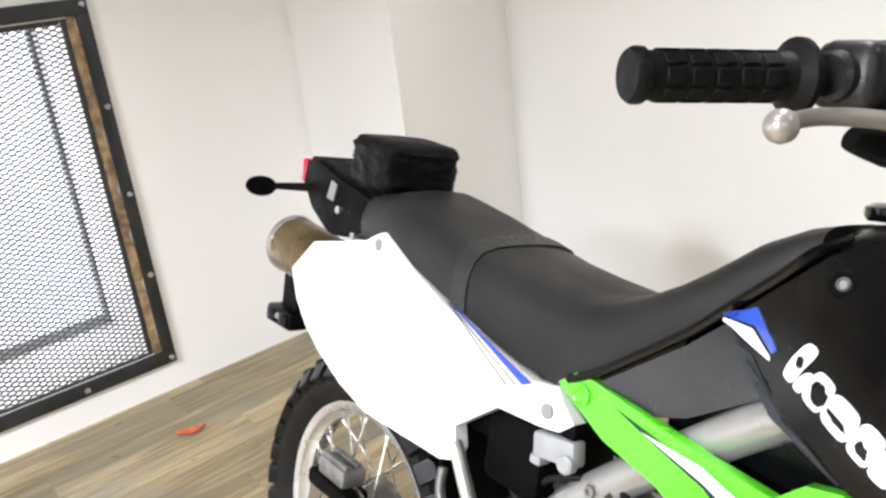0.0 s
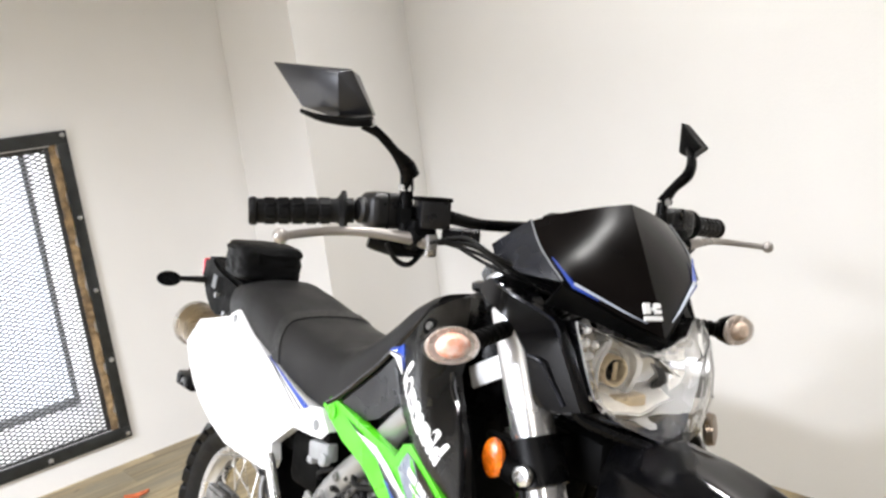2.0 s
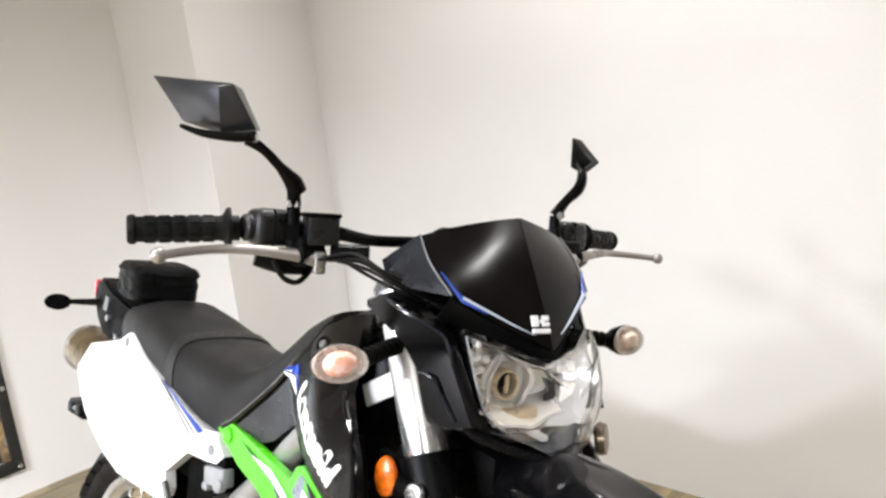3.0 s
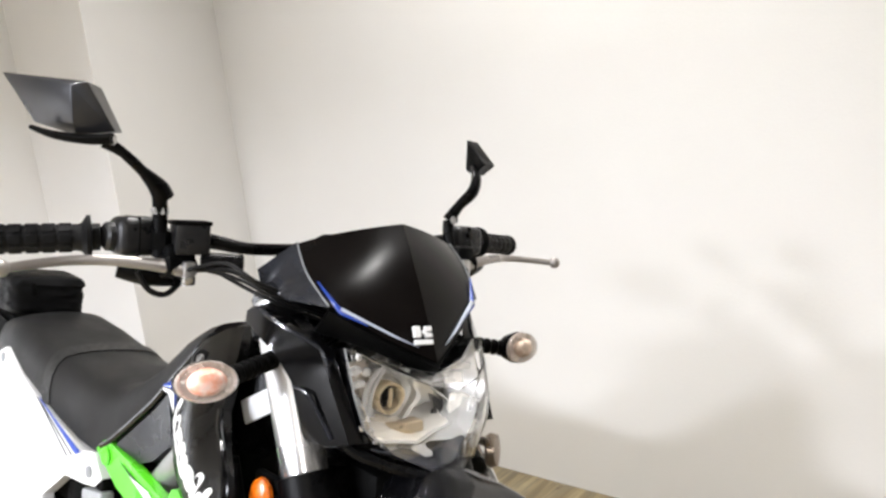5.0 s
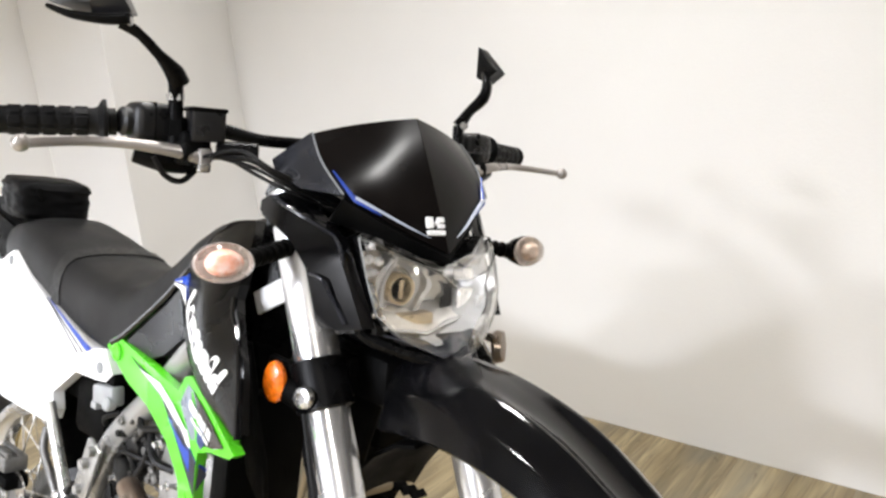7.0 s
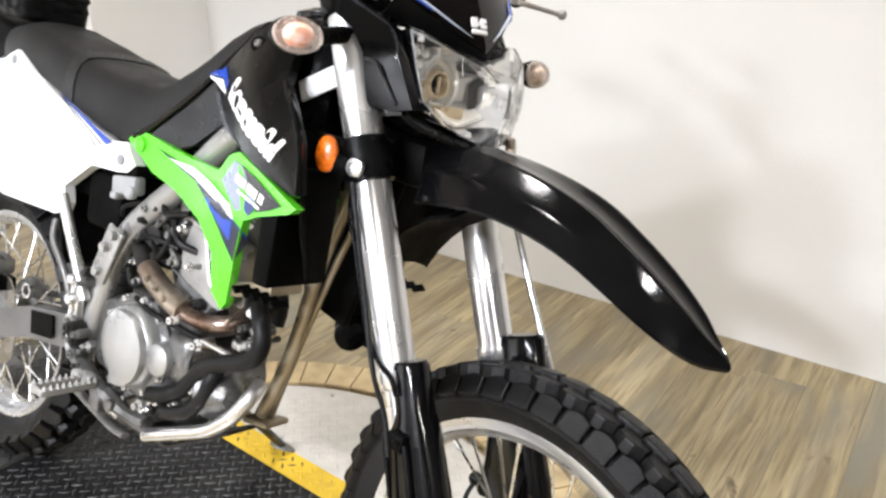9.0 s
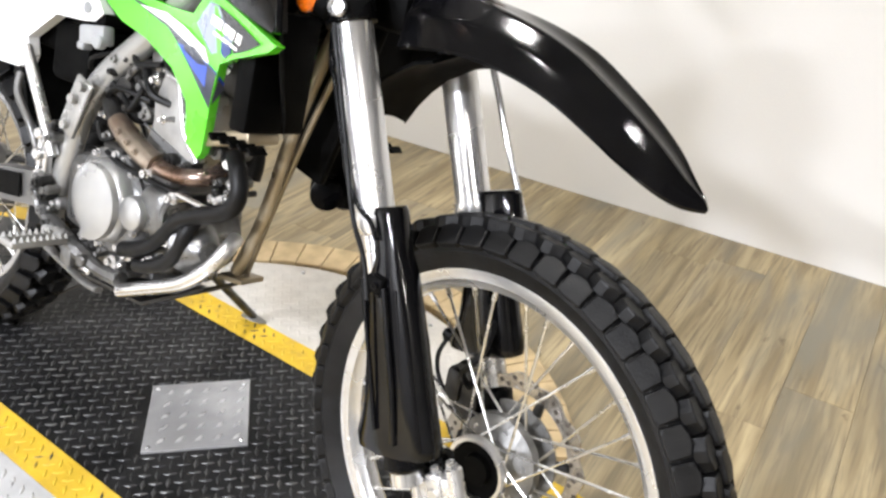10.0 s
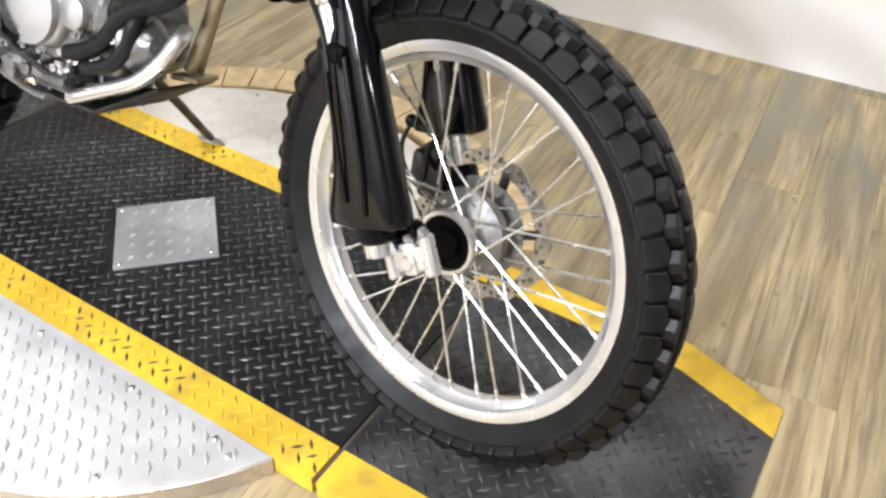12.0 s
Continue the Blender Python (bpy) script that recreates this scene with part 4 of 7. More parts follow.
for sign in (-1, 1):
    guard = steered("fork_guard", fork_guard(sign), BLACK_GLOSS, "long black plastic fork guard")
    y = LEGS[sign]
    ridge = [fork_at(z, y + sign * off, f) for z, off, f in (((0.60, 0.0275, 0.030), (0.55, 0.029, 0.028), (0.48, 0.0305, 0.024), (0.42, 0.031, 0.016)) if sign < 0 else ((0.60, 0.020, 0.02), (0.52, 0.022, 0.016)))]
    steered("guard_rib", tube(ridge, 0.004, 8), BLACK_GLOSS, "raised moulded rib", guard)
    if sign < 0:
        for fwd, off in ((0.042, 0.020), (-0.004, 0.029)):
            steered("guard_rib", tube([fork_at(0.60, y - off, fwd), fork_at(0.52, y - off - 0.0015, fwd - 0.004), (fork_at(0.425, y - off - 0.002, fwd - 0.010))], 0.003, 8), BLACK_GLOSS, "raised moulded rib", guard)
    steered("guard_clip", box((0.026, 0.012, 0.022), fork_at(0.600, y + sign * 0.028, 0.018), 0.004), BLACK_MATTE, "cable clip", guard)
    steered("bolt", hex_bolt(fork_at(0.600, y + sign * 0.033, 0.022), (0, sign, 0), 0.005, 0.004), BLACK_SATIN, "", guard)

steered("hose_union", join(rod((-0.176, 0.100, 0.459), (-0.158, 0.102, 0.453), 0.009, 12, 0.003), rod((-0.166, 0.100, 0.462), (-0.170, 0.100, 0.446), 0.0065, 10, 0.002)), BLACK_SATIN, "black brake hose union")
steered("brake_hose", tube([(-0.169, 0.100, 0.448), (-0.179, 0.100, 0.419), (-0.174, 0.100, 0.392), (-0.158, 0.100, 0.371), (-0.140, 0.098, 0.364), (-0.105, 0.092, 0.372)], 0.0036, 8), HOSE, "thin black brake hose")
steered("brake_hose", tube([(-0.160, 0.100, 0.453), (-0.144, 0.100, 0.449), (-0.124, 0.100, 0.446), (-0.105, 0.096, 0.450)], 0.0030, 8), HOSE, "thin black brake hose")
steered("brake_pipe", tube([(-0.160, 0.100, 0.459), (-0.136, 0.100, 0.479), (-0.116, 0.100, 0.495), (-0.096, 0.098, 0.520)], 0.0042, 8), TUBE_BRONZE, "grey-tan brake pipe")
# clutch-side cable that drops along the fork into the guard
steered("fork_cable", tube([(-0.285, -0.110, 0.865), (-0.256, -0.132, 0.834), (-0.238, -0.137, 0.812), (-0.226, -0.138, 0.787), (-0.209, -0.139, 0.750), (-0.190, -0.139, 0.707), (-0.165, -0.138, 0.680), (-0.143, -0.137, 0.668), (-0.131, -0.136, 0.650)], 0.0032, 8), BLACK_SATIN, "thin black cable")
for z, h, name in ((0.905, 0.058, "lower_clamp"), (1.085, 0.034, "upper_clamp")):
    for side in (-1, 1):
        steered(name, lathe([(0.0245, 0), (0.0315, 0.003), (0.0315, h - 0.003), (0.0245, h)], 28, fork_at(z - h / 2, LEGS[side]), STEER_AXIS), BLACK_SATIN, "black fork clamp")
    steered("fork_yoke", box((0.055, 0.165, h * 0.8), fork_at(z, 0, -0.03), 0.008), BLACK_SATIN, "black fork yoke")
steered("clamp_bolt", join(lathe([(0.0115, 0), (0.012, 0.004), (0.0105, 0.008), (0.006, 0.009), (0.006, 0.006), (0, 0.006)], 20, (-0.248, -0.140, 0.897), (0.35, -1, 0.1))), BOLT, "silver clamp bolt")
steered("steering_stem", rod(Vector((-0.39, 0, 0.99)) + STEER_AXIS * -0.09, Vector((-0.39, 0, 0.99)) + STEER_AXIS * 0.12, 0.027, 20), BLACK_SATIN)

# amber reflector on its bracket
for sign in (-1, 1):
    bracket = join(box((0.05, 0.012, 0.044), (-0.300, sign * 0.137, 0.905), 0.006), rod((-0.262, sign * 0.132, 0.892), (-0.295, sign * 0.140, 0.90), 0.017, 14, 0.003))
    steered("reflector_bracket", bracket, BLACK_MATTE, "black reflector bracket")
    ref = lathe([(0.0215, 0), (0.0235, 0.003), (0.0225, 0.007), (0.017, 0.0105), (0, 0.012)], 32)
    ref.transform(Matrix.Translation((-0.290, sign * 0.150, 0.905)) @ frame_along((0.32, sign, 0.05)) @ Matrix.Diagonal((0.64, 0.98, 0.9, 1)))
    steered("reflector", ref, ORANGE, "oval amber side reflector")


# ---- front mudguard ----
def front_fender():
    """A long beak: ridged top, sides that fall away, narrowing to a point."""
    spine = [(-0.222, 0.944, 0.074, 0.080), (-0.20, 0.947, 0.076, 0.078), (-0.13, 0.944, 0.076, 0.068), (-0.06, 0.932, 0.074, 0.061), (0.0, 0.914, 0.071, 0.057), (0.05, 0.889, 0.066, 0.053), (0.095, 0.863, 0.059, 0.049), (0.135, 0.835, 0.045, 0.040), (0.161, 0.812, 0.027, 0.027), (0.179, 0.797, 0.010, 0.014), (0.188, 0.786, 0.001, 0.003)]
    prof = [(0.0, -0.27), (0.14, -0.26), (0.28, -0.21), (0.37, -0.135), (0.42, -0.115), (0.45, -0.125), (0.52, -0.19), (0.60, -0.265), (0.70, -0.365), (0.79, -0.455), (0.825, -0.50), (0.85, -0.555), (0.90, -0.70), (0.96, -0.88), (0.99, -0.97), (1.0, -1.0)]
    keys = [Vector(s) for s in spine]
    fine = []
    for k in range(len(keys) - 1):
        p0, p1, p2, p3 = keys[max(k - 1, 0)], keys[k], keys[k + 1], keys[min(k + 2, len(keys) - 1)]
        for i in range(4):
            t = i / 4
            fine.append(0.5 * (2 * p1 + (p2 - p0) * t + (2 * p0 - 5 * p1 + 4 * p2 - p3) * t * t + (3 * p1 - p0 - 3 * p2 + p3) * t ** 3))
    fine.append(keys[-1])
    sections = []
    for x, z, w, fall in fine:
        hollow = min(1.0, max(0.0, (x + 0.16) / 0.14))
        half = []
        for y, d in prof:
            ridged = -0.04 - 0.096 * (y / 0.42) ** 2 if y < 0.42 else -0.024 + d * 0.976
            depth = hollow * d + (1 - hollow) * ridged
            half.append((x - 0.2 * fall * depth, w * y, z + fall * depth))
        right = [Vector((px, -py, pz)) for px, py, pz in half[::-1]]
        left = [Vector((px, py, pz)) for px, py, pz in half[1:]]
        top = right + left
        under = [p + Vector((-0.0015, -0.05 * p.y, -0.004)) for p in top[::-1]]
        sections.append(top + under)
    return loft(sections)


fender = steered("front_fender", front_fender(), BLACK_GLOSS, "long glossy black front mudguard")
for sign in (-1, 1):
    steered("fender_rim", tube([(-0.222, sign * 0.006, 0.945), (-0.2165, sign * 0.045, 0.922), (-0.212, sign * 0.056, 0.907), (-0.206, sign * 0.074, 0.864)], 0.0028, 8, 4, False), BLACK_GLOSS, "rounded rear edge", fender)
arch = []
for x, z, w in ((-0.150, 0.862, 0.062), (-0.182, 0.853, 0.062), (-0.222, 0.829, 0.060), (-0.244, 0.808, 0.058), (-0.262, 0.785, 0.056), (-0.278, 0.754, 0.052)):
    top = [Vector((x - 0.10 * abs(u) ** 3 * 0.1, u * w, z + 0.012 - 0.016 * u * u)) for u in (-1, -0.8, -0.4, 0, 0.4, 0.8, 1)]
    arch.append(top + [p + Vector((0.0025, 0, -0.0035)) for p in top[::-1]])
steered("fender_arch", loft(arch), BLACK_MATTE, "curved black inner mudguard behind the tyre", fender)
steered("fender_mount", box((0.11, 0.12, 0.06), (-0.272, 0, 0.905), 0.015), BLACK_MATTE, "black mudguard mount")

# ---- headlamp, cowl and screen ----
def headlamp():
    front = [(-0.222, 0.088, 1.066), (-0.196, 0.048, 1.050), (-0.182, 0.0, 1.040), (-0.196, -0.048, 1.050), (-0.232, -0.088, 1.066), (-0.214, -0.086, 1.02), (-0.202, -0.080, 0.985), (-0.190, -0.055, 0.960), (-0.166, -0.018, 0.942), (-0.166, 0.018, 0.942), (-0.190, 0.055, 0.960), (-0.202, 0.080, 0.985), (-0.208, 0.086, 1.02)]
    c = Vector((-0.152, 0, 1.005))
    mid = [Vector(p).lerp(c, 0.30) + Vector((0.016, 0, 0)) for p in front]
    near = [Vector(p).lerp(c, 0.68) + Vector((0.012, 0, 0)) for p in front]
    skin = [[Vector(p) + Vector((-0.014, 0, 0)) for p in front], [Vector(p) for p in front], mid, near]
    inside = [[p.lerp(Vector((p.x, 0, 1.0)), 0.02) + Vector((-0.0025, 0, 0)) for p in loop] for loop in skin]
    lens = loft(inside[::-1] + skin)
    lamp = steered("headlamp", lens, LENS, "clear faceted headlamp lens")
    lamp.visible_shadow = False
    rim = [Vector(p) + Vector((-0.010, 0, 0)) for p in front]
    bowl = [Vector(p).lerp(Vector((-0.30, 0, 1.0)), 0.45) + Vector((-0.05, 0, 0.004)) for p in front]
    b = loft([rim, [r.lerp(w, 0.55) + Vector((-0.012, 0, 0)) for r, w in zip(rim, bowl)], bowl], caps=False)
    b.verts.ensure_lookup_table()
    b.faces.new(b.verts[-len(front):])
    steered("reflector_bowl", b, REFLECTOR, "bright faceted reflector", lamp)
    # facets of the far half: dark panel, pale squares, bright bars, coloured to imitate reflections
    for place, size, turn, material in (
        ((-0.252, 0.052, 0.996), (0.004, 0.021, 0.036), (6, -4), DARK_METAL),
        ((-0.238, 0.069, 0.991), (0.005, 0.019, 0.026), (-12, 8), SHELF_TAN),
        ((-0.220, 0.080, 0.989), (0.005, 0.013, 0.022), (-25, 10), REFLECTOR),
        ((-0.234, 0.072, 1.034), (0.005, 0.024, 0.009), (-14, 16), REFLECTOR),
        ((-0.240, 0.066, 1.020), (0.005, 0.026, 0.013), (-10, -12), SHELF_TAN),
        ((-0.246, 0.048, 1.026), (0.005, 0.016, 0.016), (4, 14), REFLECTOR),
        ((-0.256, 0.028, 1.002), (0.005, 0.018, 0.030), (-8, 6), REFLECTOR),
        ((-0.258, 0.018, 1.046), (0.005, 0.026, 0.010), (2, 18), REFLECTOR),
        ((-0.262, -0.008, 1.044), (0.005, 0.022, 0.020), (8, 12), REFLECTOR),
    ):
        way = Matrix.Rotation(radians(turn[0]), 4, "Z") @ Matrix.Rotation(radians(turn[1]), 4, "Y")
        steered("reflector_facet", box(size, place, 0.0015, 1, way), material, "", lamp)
    # round bowl about the bulb with stepped rings
    at, way = Vector((-0.272, -0.019, 1.005)), Vector((1, -0.12, 0.02))
    steered("bulb_bowl", lathe([(0.013, 0.004), (0.022, 0.004), (0.024, 0.010), (0.030, 0.012), (0.032, 0.020), (0.036, 0.022), (0.036, 0.016), (0.013, 0.0)], 36, at, way, close=False), REFLECTOR, "stepped round reflector", lamp)
    steered("bulb_shield", lathe([(0.010, 0.006), (0.0165, 0.006), (0.0175, 0.012), (0.0170, 0.026), (0.0155, 0.028), (0.0135, 0.026), (0.012, 0.012)], 28, at, way, close=False), TAN_BULB, "round tan bulb shield", lamp)
    steered("bulb", lathe([(0.0118, 0.004), (0.0118, 0.014), (0.009, 0.016), (0.006, 0.017), (0.004, 0.024), (0, 0.025)], 18, at, way), DARK_METAL, "dark bulb socket", lamp)
    steered("bulb_bar", box((0.004, 0.005, 0.020), at + way * 0.024, 0.001), TAN_BULB, "pale bulb bar", lamp)
    steered("shelf_reflector", shell([(-0.212, -0.068, 0.972), (-0.226, 0.0, 0.958), (-0.232, 0.066, 0.974), (-0.272, 0.054, 0.988), (-0.272, -0.054, 0.988)], 0.003, 0.0, (0, 0, 1)), SHELF_TAN, "pale lower reflector shelf", lamp)
    steered("shelf_edge", tube([(-0.211, -0.070, 0.972), (-0.225, 0.0, 0.957), (-0.231, 0.066, 0.974)], 0.0020, 8, 2, False), REFLECTOR, "bright front edge of the shelf", lamp)
    # the bulb's mirror image on the shelf, built as a solid tan block
    steered("bulb_reflection", box((0.026, 0.046, 0.014), (-0.245, -0.006, 0.972), 0.003), TAN_BULB, "tan block modelled as the bulb's reflection on the shelf", lamp)
    steered("shelf_apron", shell([(-0.212, -0.072, 0.966), (-0.226, 0.0, 0.951), (-0.230, 0.068, 0.968), (-0.200, 0.054, 0.961), (-0.176, 0.018, 0.945), (-0.176, -0.018, 0.945), (-0.200, -0.054, 0.961)], 0.002, 0.0, (0, 0, 1)), GREY_GLOSS, "dark apron below the shelf", lamp)
    steered("stud_panel", box((0.004, 0.034, 0.046), (-0.249, -0.064, 1.028), 0.004, 2, Matrix.Rotation(radians(24), 4, "Z")), STUD_TAN, "dull tan reflector corner", lamp)
    for x, y, z, k in ((-0.240, -0.074, 1.042, 1.2), (-0.240, -0.062, 1.039, 1.2), (-0.240, -0.068, 1.027, 1.1), (-0.238, -0.074, 1.056, 0.9), (-0.222, -0.078, 0.985, 0.9), (-0.224, -0.065, 0.980, 0.9)):
        steered("reflector_stud", lathe([(0.0046 * k, 0), (0.0040 * k, 0.0026), (0.002 * k, 0.0038), (0, 0.004)], 12, (x, y, z), (1, -0.1, 0.2)), REFLECTOR, "", lamp)
    for line in (((-0.243, -0.042, 1.040), (-0.245, -0.056, 1.020), (-0.243, -0.061, 0.990)), ((-0.247, -0.031, 1.040), (-0.249, -0.046, 1.016), (-0.247, -0.049, 0.988))):
        steered("reflector_ridge", tube(line, 0.0030, 8, 6), REFLECTOR, "", lamp)
    steered("bulb_cross", box((0.006, 0.036, 0.012), (-0.250, 0.026, 1.027), 0.002, 1, Matrix.Rotation(radians(-20), 4, "X")), DARK_METAL, "dark carrier bar", lamp)
    back = [Vector(p) + Vector((-0.014, 0, 0)) for p in front]
    tail = [Vector(p).lerp(Vector((-0.36, 0, 1.02)), 0.38) + Vector((-0.075, 0, 0)) for p in front]
    body = loft([back, [a.lerp(t, 0.5) + Vector((0, a.y * 0.15, 0)) for a, t in zip(back, tail)], tail], caps=False)
    steered("headlamp_shell", body, BLACK_SATIN, "black headlamp shell", lamp)
    return lamp


headlamp()

RIGHT = (0, -1, 0)


def cowl_side():
    return shell([(-0.405, -0.104, 1.098), (-0.385, -0.110, 1.112), (-0.325, -0.112, 1.105), (-0.278, -0.100, 1.068), (-0.252, -0.096, 1.02), (-0.230, -0.090, 0.965), (-0.265, -0.096, 0.958), (-0.305, -0.102, 0.975), (-0.335, -0.106, 1.02), (-0.372, -0.106, 1.06)], 0.010, 0.006, RIGHT, 0.003, 0.016)


both("headlamp_cowl", cowl_side, BLACK_GLOSS, "glossy black headlamp side cowl")
both("fork_cover", lambda: shell([(-0.349, -0.140, 1.084), (-0.346, -0.140, 1.096), (-0.328, -0.139, 1.101), (-0.296, -0.132, 1.087), (-0.256, -0.104, 1.064), (-0.240, -0.102, 1.036), (-0.208, -0.095, 0.974), (-0.236, -0.105, 0.968), (-0.268, -0.112, 0.968), (-0.272, -0.118, 1.000), (-0.272, -0.126, 1.030), (-0.284, -0.138, 1.056), (-0.318, -0.141, 1.072)], 0.010, 0.007, RIGHT, 0.003, 0.011), BLACK_GLOSS, "glossy black fork cover panel")
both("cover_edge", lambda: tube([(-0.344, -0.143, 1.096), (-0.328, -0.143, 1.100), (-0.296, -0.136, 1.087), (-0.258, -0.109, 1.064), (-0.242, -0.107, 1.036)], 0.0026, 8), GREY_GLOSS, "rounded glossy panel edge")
# highlight line on the black panel, drawn as a lighter grey tube
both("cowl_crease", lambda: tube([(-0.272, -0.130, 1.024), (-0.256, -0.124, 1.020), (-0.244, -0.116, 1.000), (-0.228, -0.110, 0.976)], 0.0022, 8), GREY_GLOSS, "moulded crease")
both("cowl_lip", lambda: tube([(-0.286, -0.094, 1.074), (-0.262, -0.093, 1.03), (-0.238, -0.088, 0.968), (-0.205, -0.055, 0.946), (-0.176, -0.016, 0.934)], 0.006, 8), BLACK_SATIN, "black lip round the headlamp")
both("lower_cowl", lambda: shell([(-0.238, -0.088, 0.962), (-0.200, -0.056, 0.945), (-0.172, -0.014, 0.933), (-0.172, 0.0, 0.931), (-0.225, 0.0, 0.925), (-0.285, -0.06, 0.938), (-0.30, -0.095, 0.962)], 0.006, 0.0, (0, 0, -1)), BLACK_SATIN, "black panel below the headlamp")


def bend(a, b, c, t):
    return a * ((2 * t - 1) * (t - 1)) + b * (4 * t * (1 - t)) + c * (t * (2 * t - 1))


def screen_half():
    """One half of the screen: a slightly swelling sheet from the centre ridge to the outer edge."""
    rows = [[Vector(p) for p in row] for row in (
        ((-0.266, -0.0004, 1.197), (-0.290, -0.060, 1.186), (-0.308, -0.108, 1.172)),
        ((-0.226, -0.0004, 1.118), (-0.253, -0.061, 1.133), (-0.280, -0.112, 1.142)),
        ((-0.196, -0.0004, 1.052), (-0.226, -0.060, 1.082), (-0.252, -0.102, 1.110)))]
    out = Vector((0.9, -0.35, 0.3)).normalized()
    n = 10
    sections = []
    for i in range(n + 1):
        v = i / n
        line = []
        for j in range(n + 1):
            u = j / n
            p = bend(*[bend(*row, u) for row in rows], v)
            line.append(p + out * 0.024 * u * (1 - u) * v * (1 - v))
        sections.append(line + [p - out * 0.004 for p in line[::-1]])
    return loft(sections)


both("screen", screen_half, SCREEN_BLACK, "smoked black fly screen with a centre ridge")


def screen_wing():
    return shell([(-0.309, -0.110, 1.172), (-0.281, -0.1145, 1.142), (-0.253, -0.105, 1.109), (-0.300, -0.124, 1.112), (-0.338, -0.134, 1.126), (-0.350, -0.132, 1.140)], 0.005, 0.003, (0.3, -1, 0.1), 0.002, 0.010)


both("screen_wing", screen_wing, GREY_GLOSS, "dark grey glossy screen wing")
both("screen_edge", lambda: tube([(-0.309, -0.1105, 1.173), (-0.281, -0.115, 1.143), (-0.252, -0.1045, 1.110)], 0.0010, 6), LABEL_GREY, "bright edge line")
both("under_screen", lambda: shell([(-0.252, -0.104, 1.106), (-0.226, -0.061, 1.078), (-0.192, 0.0, 1.046), (-0.200, 0.0, 1.034), (-0.236, -0.060, 1.062), (-0.285, -0.100, 1.078)], 0.012, 0.0, (0.6, -0.6, -0.3), 0.002), BLACK_MATTE, "matte black bezel under the screen")
both("screen_stripe", lambda: tube([Vector(p) + Vector((0.0035, -0.001, 0)) for p in ((-0.270, -0.1085, 1.134), (-0.2480, -0.0930, 1.1045), (-0.2340, -0.0680, 1.0905))], [0.0010, 0.0036, 0.0008], 6, 6, False, 0.5), BLUE, "thin angular blue stripe")
both("screen_line", lambda: tube([Vector(p) + Vector((0.0035, -0.001, 0.003)) for p in ((-0.2480, -0.0930, 1.1045), (-0.2200, -0.0420, 1.0765), (-0.2085, -0.018, 1.0650))], [0.0026, 0.0016, 0.0004], 6, 6, False, 0.5), PALE_LINE, "thin pale blue line")
# plain white badge blocks
BADGE = pose(-0.1965, -0.020, 1.082) @ Matrix.Rotation(radians(-14), 4, "Z") @ Matrix.Rotation(radians(-25), 4, "Y")
for dy, dz, w, hh in ((-0.0078, 0.0042, 0.0082, 0.0120), (0.0052, 0.0072, 0.0082, 0.0056), (0.0052, 0.0003, 0.0082, 0.0046), (0.0010, 0.0038, 0.0050, 0.0040), (-0.0015, -0.0072, 0.0215, 0.0050)):
    block = box((0.004, w, hh), (0, dy, dz), 0.0005, 1)
    block.transform(BADGE)
    steered("badge", block, WHITE_DECAL, "plain white badge block")

# ---- indicators ----
def indicator(centre, sign, stalk_to, put, lens, big=1.0):
    c = Vector(centre)
    body = lathe([(0.006, -0.020), (0.020, -0.016), (0.0245, -0.004), (0.0245, 0.0)], 28)
    m = Matrix.Translation(c) @ frame_along((1, sign * 0.16, 0.08)) @ Matrix.Diagonal((1.24 * big, 0.80 * big, 1, 1))
    body.transform(m)
    pod = put("indicator", body, BLACK_SATIN, "oval indicator pod on a black rubber stalk")
    if lens:
        glass = lathe([(0.0245, 0.0), (0.0235, 0.007), (0.0185, 0.014), (0.010, 0.0185), (0, 0.0195)], 28)
        glass.transform(m)
        ob = put("indicator_lens", glass, LENS_FINE, "clear indicator lens", pod)
        ob.visible_shadow = False
        bowl = lathe([(0.023, 0.001), (0.021, 0.003), (0.008, -0.006), (0, -0.006)], 28)
        bowl.transform(m)
        put("indicator_reflector", bowl, BOWL_GREY, "", pod)
        k = 1.2 if sign < 0 else 1.0
        bulb = lathe([(0.005, -0.006), (0.0110 * k, -0.002), (0.0115 * k, 0.004), (0.008 * k, 0.010), (0, 0.0125)], 20)
        bulb.transform(m)
        put("indicator_bulb", bulb, AMBER_BULB if sign < 0 else PALE_BULB, "pale orange bulb" if sign < 0 else "pale tan bulb", pod)
    a, b = c + Vector((-0.006, -sign * 0.024 * big, 0)), Vector(stalk_to)
    if not lens:
        arm = tube([a, a.lerp(b, 0.35), b], [0.0080, 0.0095, 0.0125], 12, 4, False, 0.7)
        st = put("stalk", arm, BLACK_SATIN, "smooth black stalk", pod)
        for f in (0.45, 0.68):
            put("bolt", lathe([(0.0035, 0), (0.0035, 0.0015), (0, 0.002)], 10, a.lerp(b, f) + Vector((0.0085, 0, 0)), (1, 0, 0)), BOLT, "", st)
        return pod
    rings = []
    n = 9
    for k in range(n):
        p, q = a.lerp(b, k / n), a.lerp(b, (k + 0.72) / n)
        rings.append(rod(p, q, 0.0105, 14, 0.002))
    put("stalk", join(rod(a, b, 0.0085, 14), *rings), BLACK_MATTE, "ribbed rubber stalk", pod)
    return pod


for sign in (-1, 1):
    indicator((-0.284, sign * 0.222, 1.037), sign, (-0.318, sign * 0.110, 1.050), steered, True, 1.05)
indicator((-1.512, -0.115, 0.937), -1, (-1.455, -0.03, 0.945), fixed, False, 0.9)
indicator((-1.512, 0.175, 0.937), 1, (-1.455, 0.07, 0.945), fixed, False, 0.9)

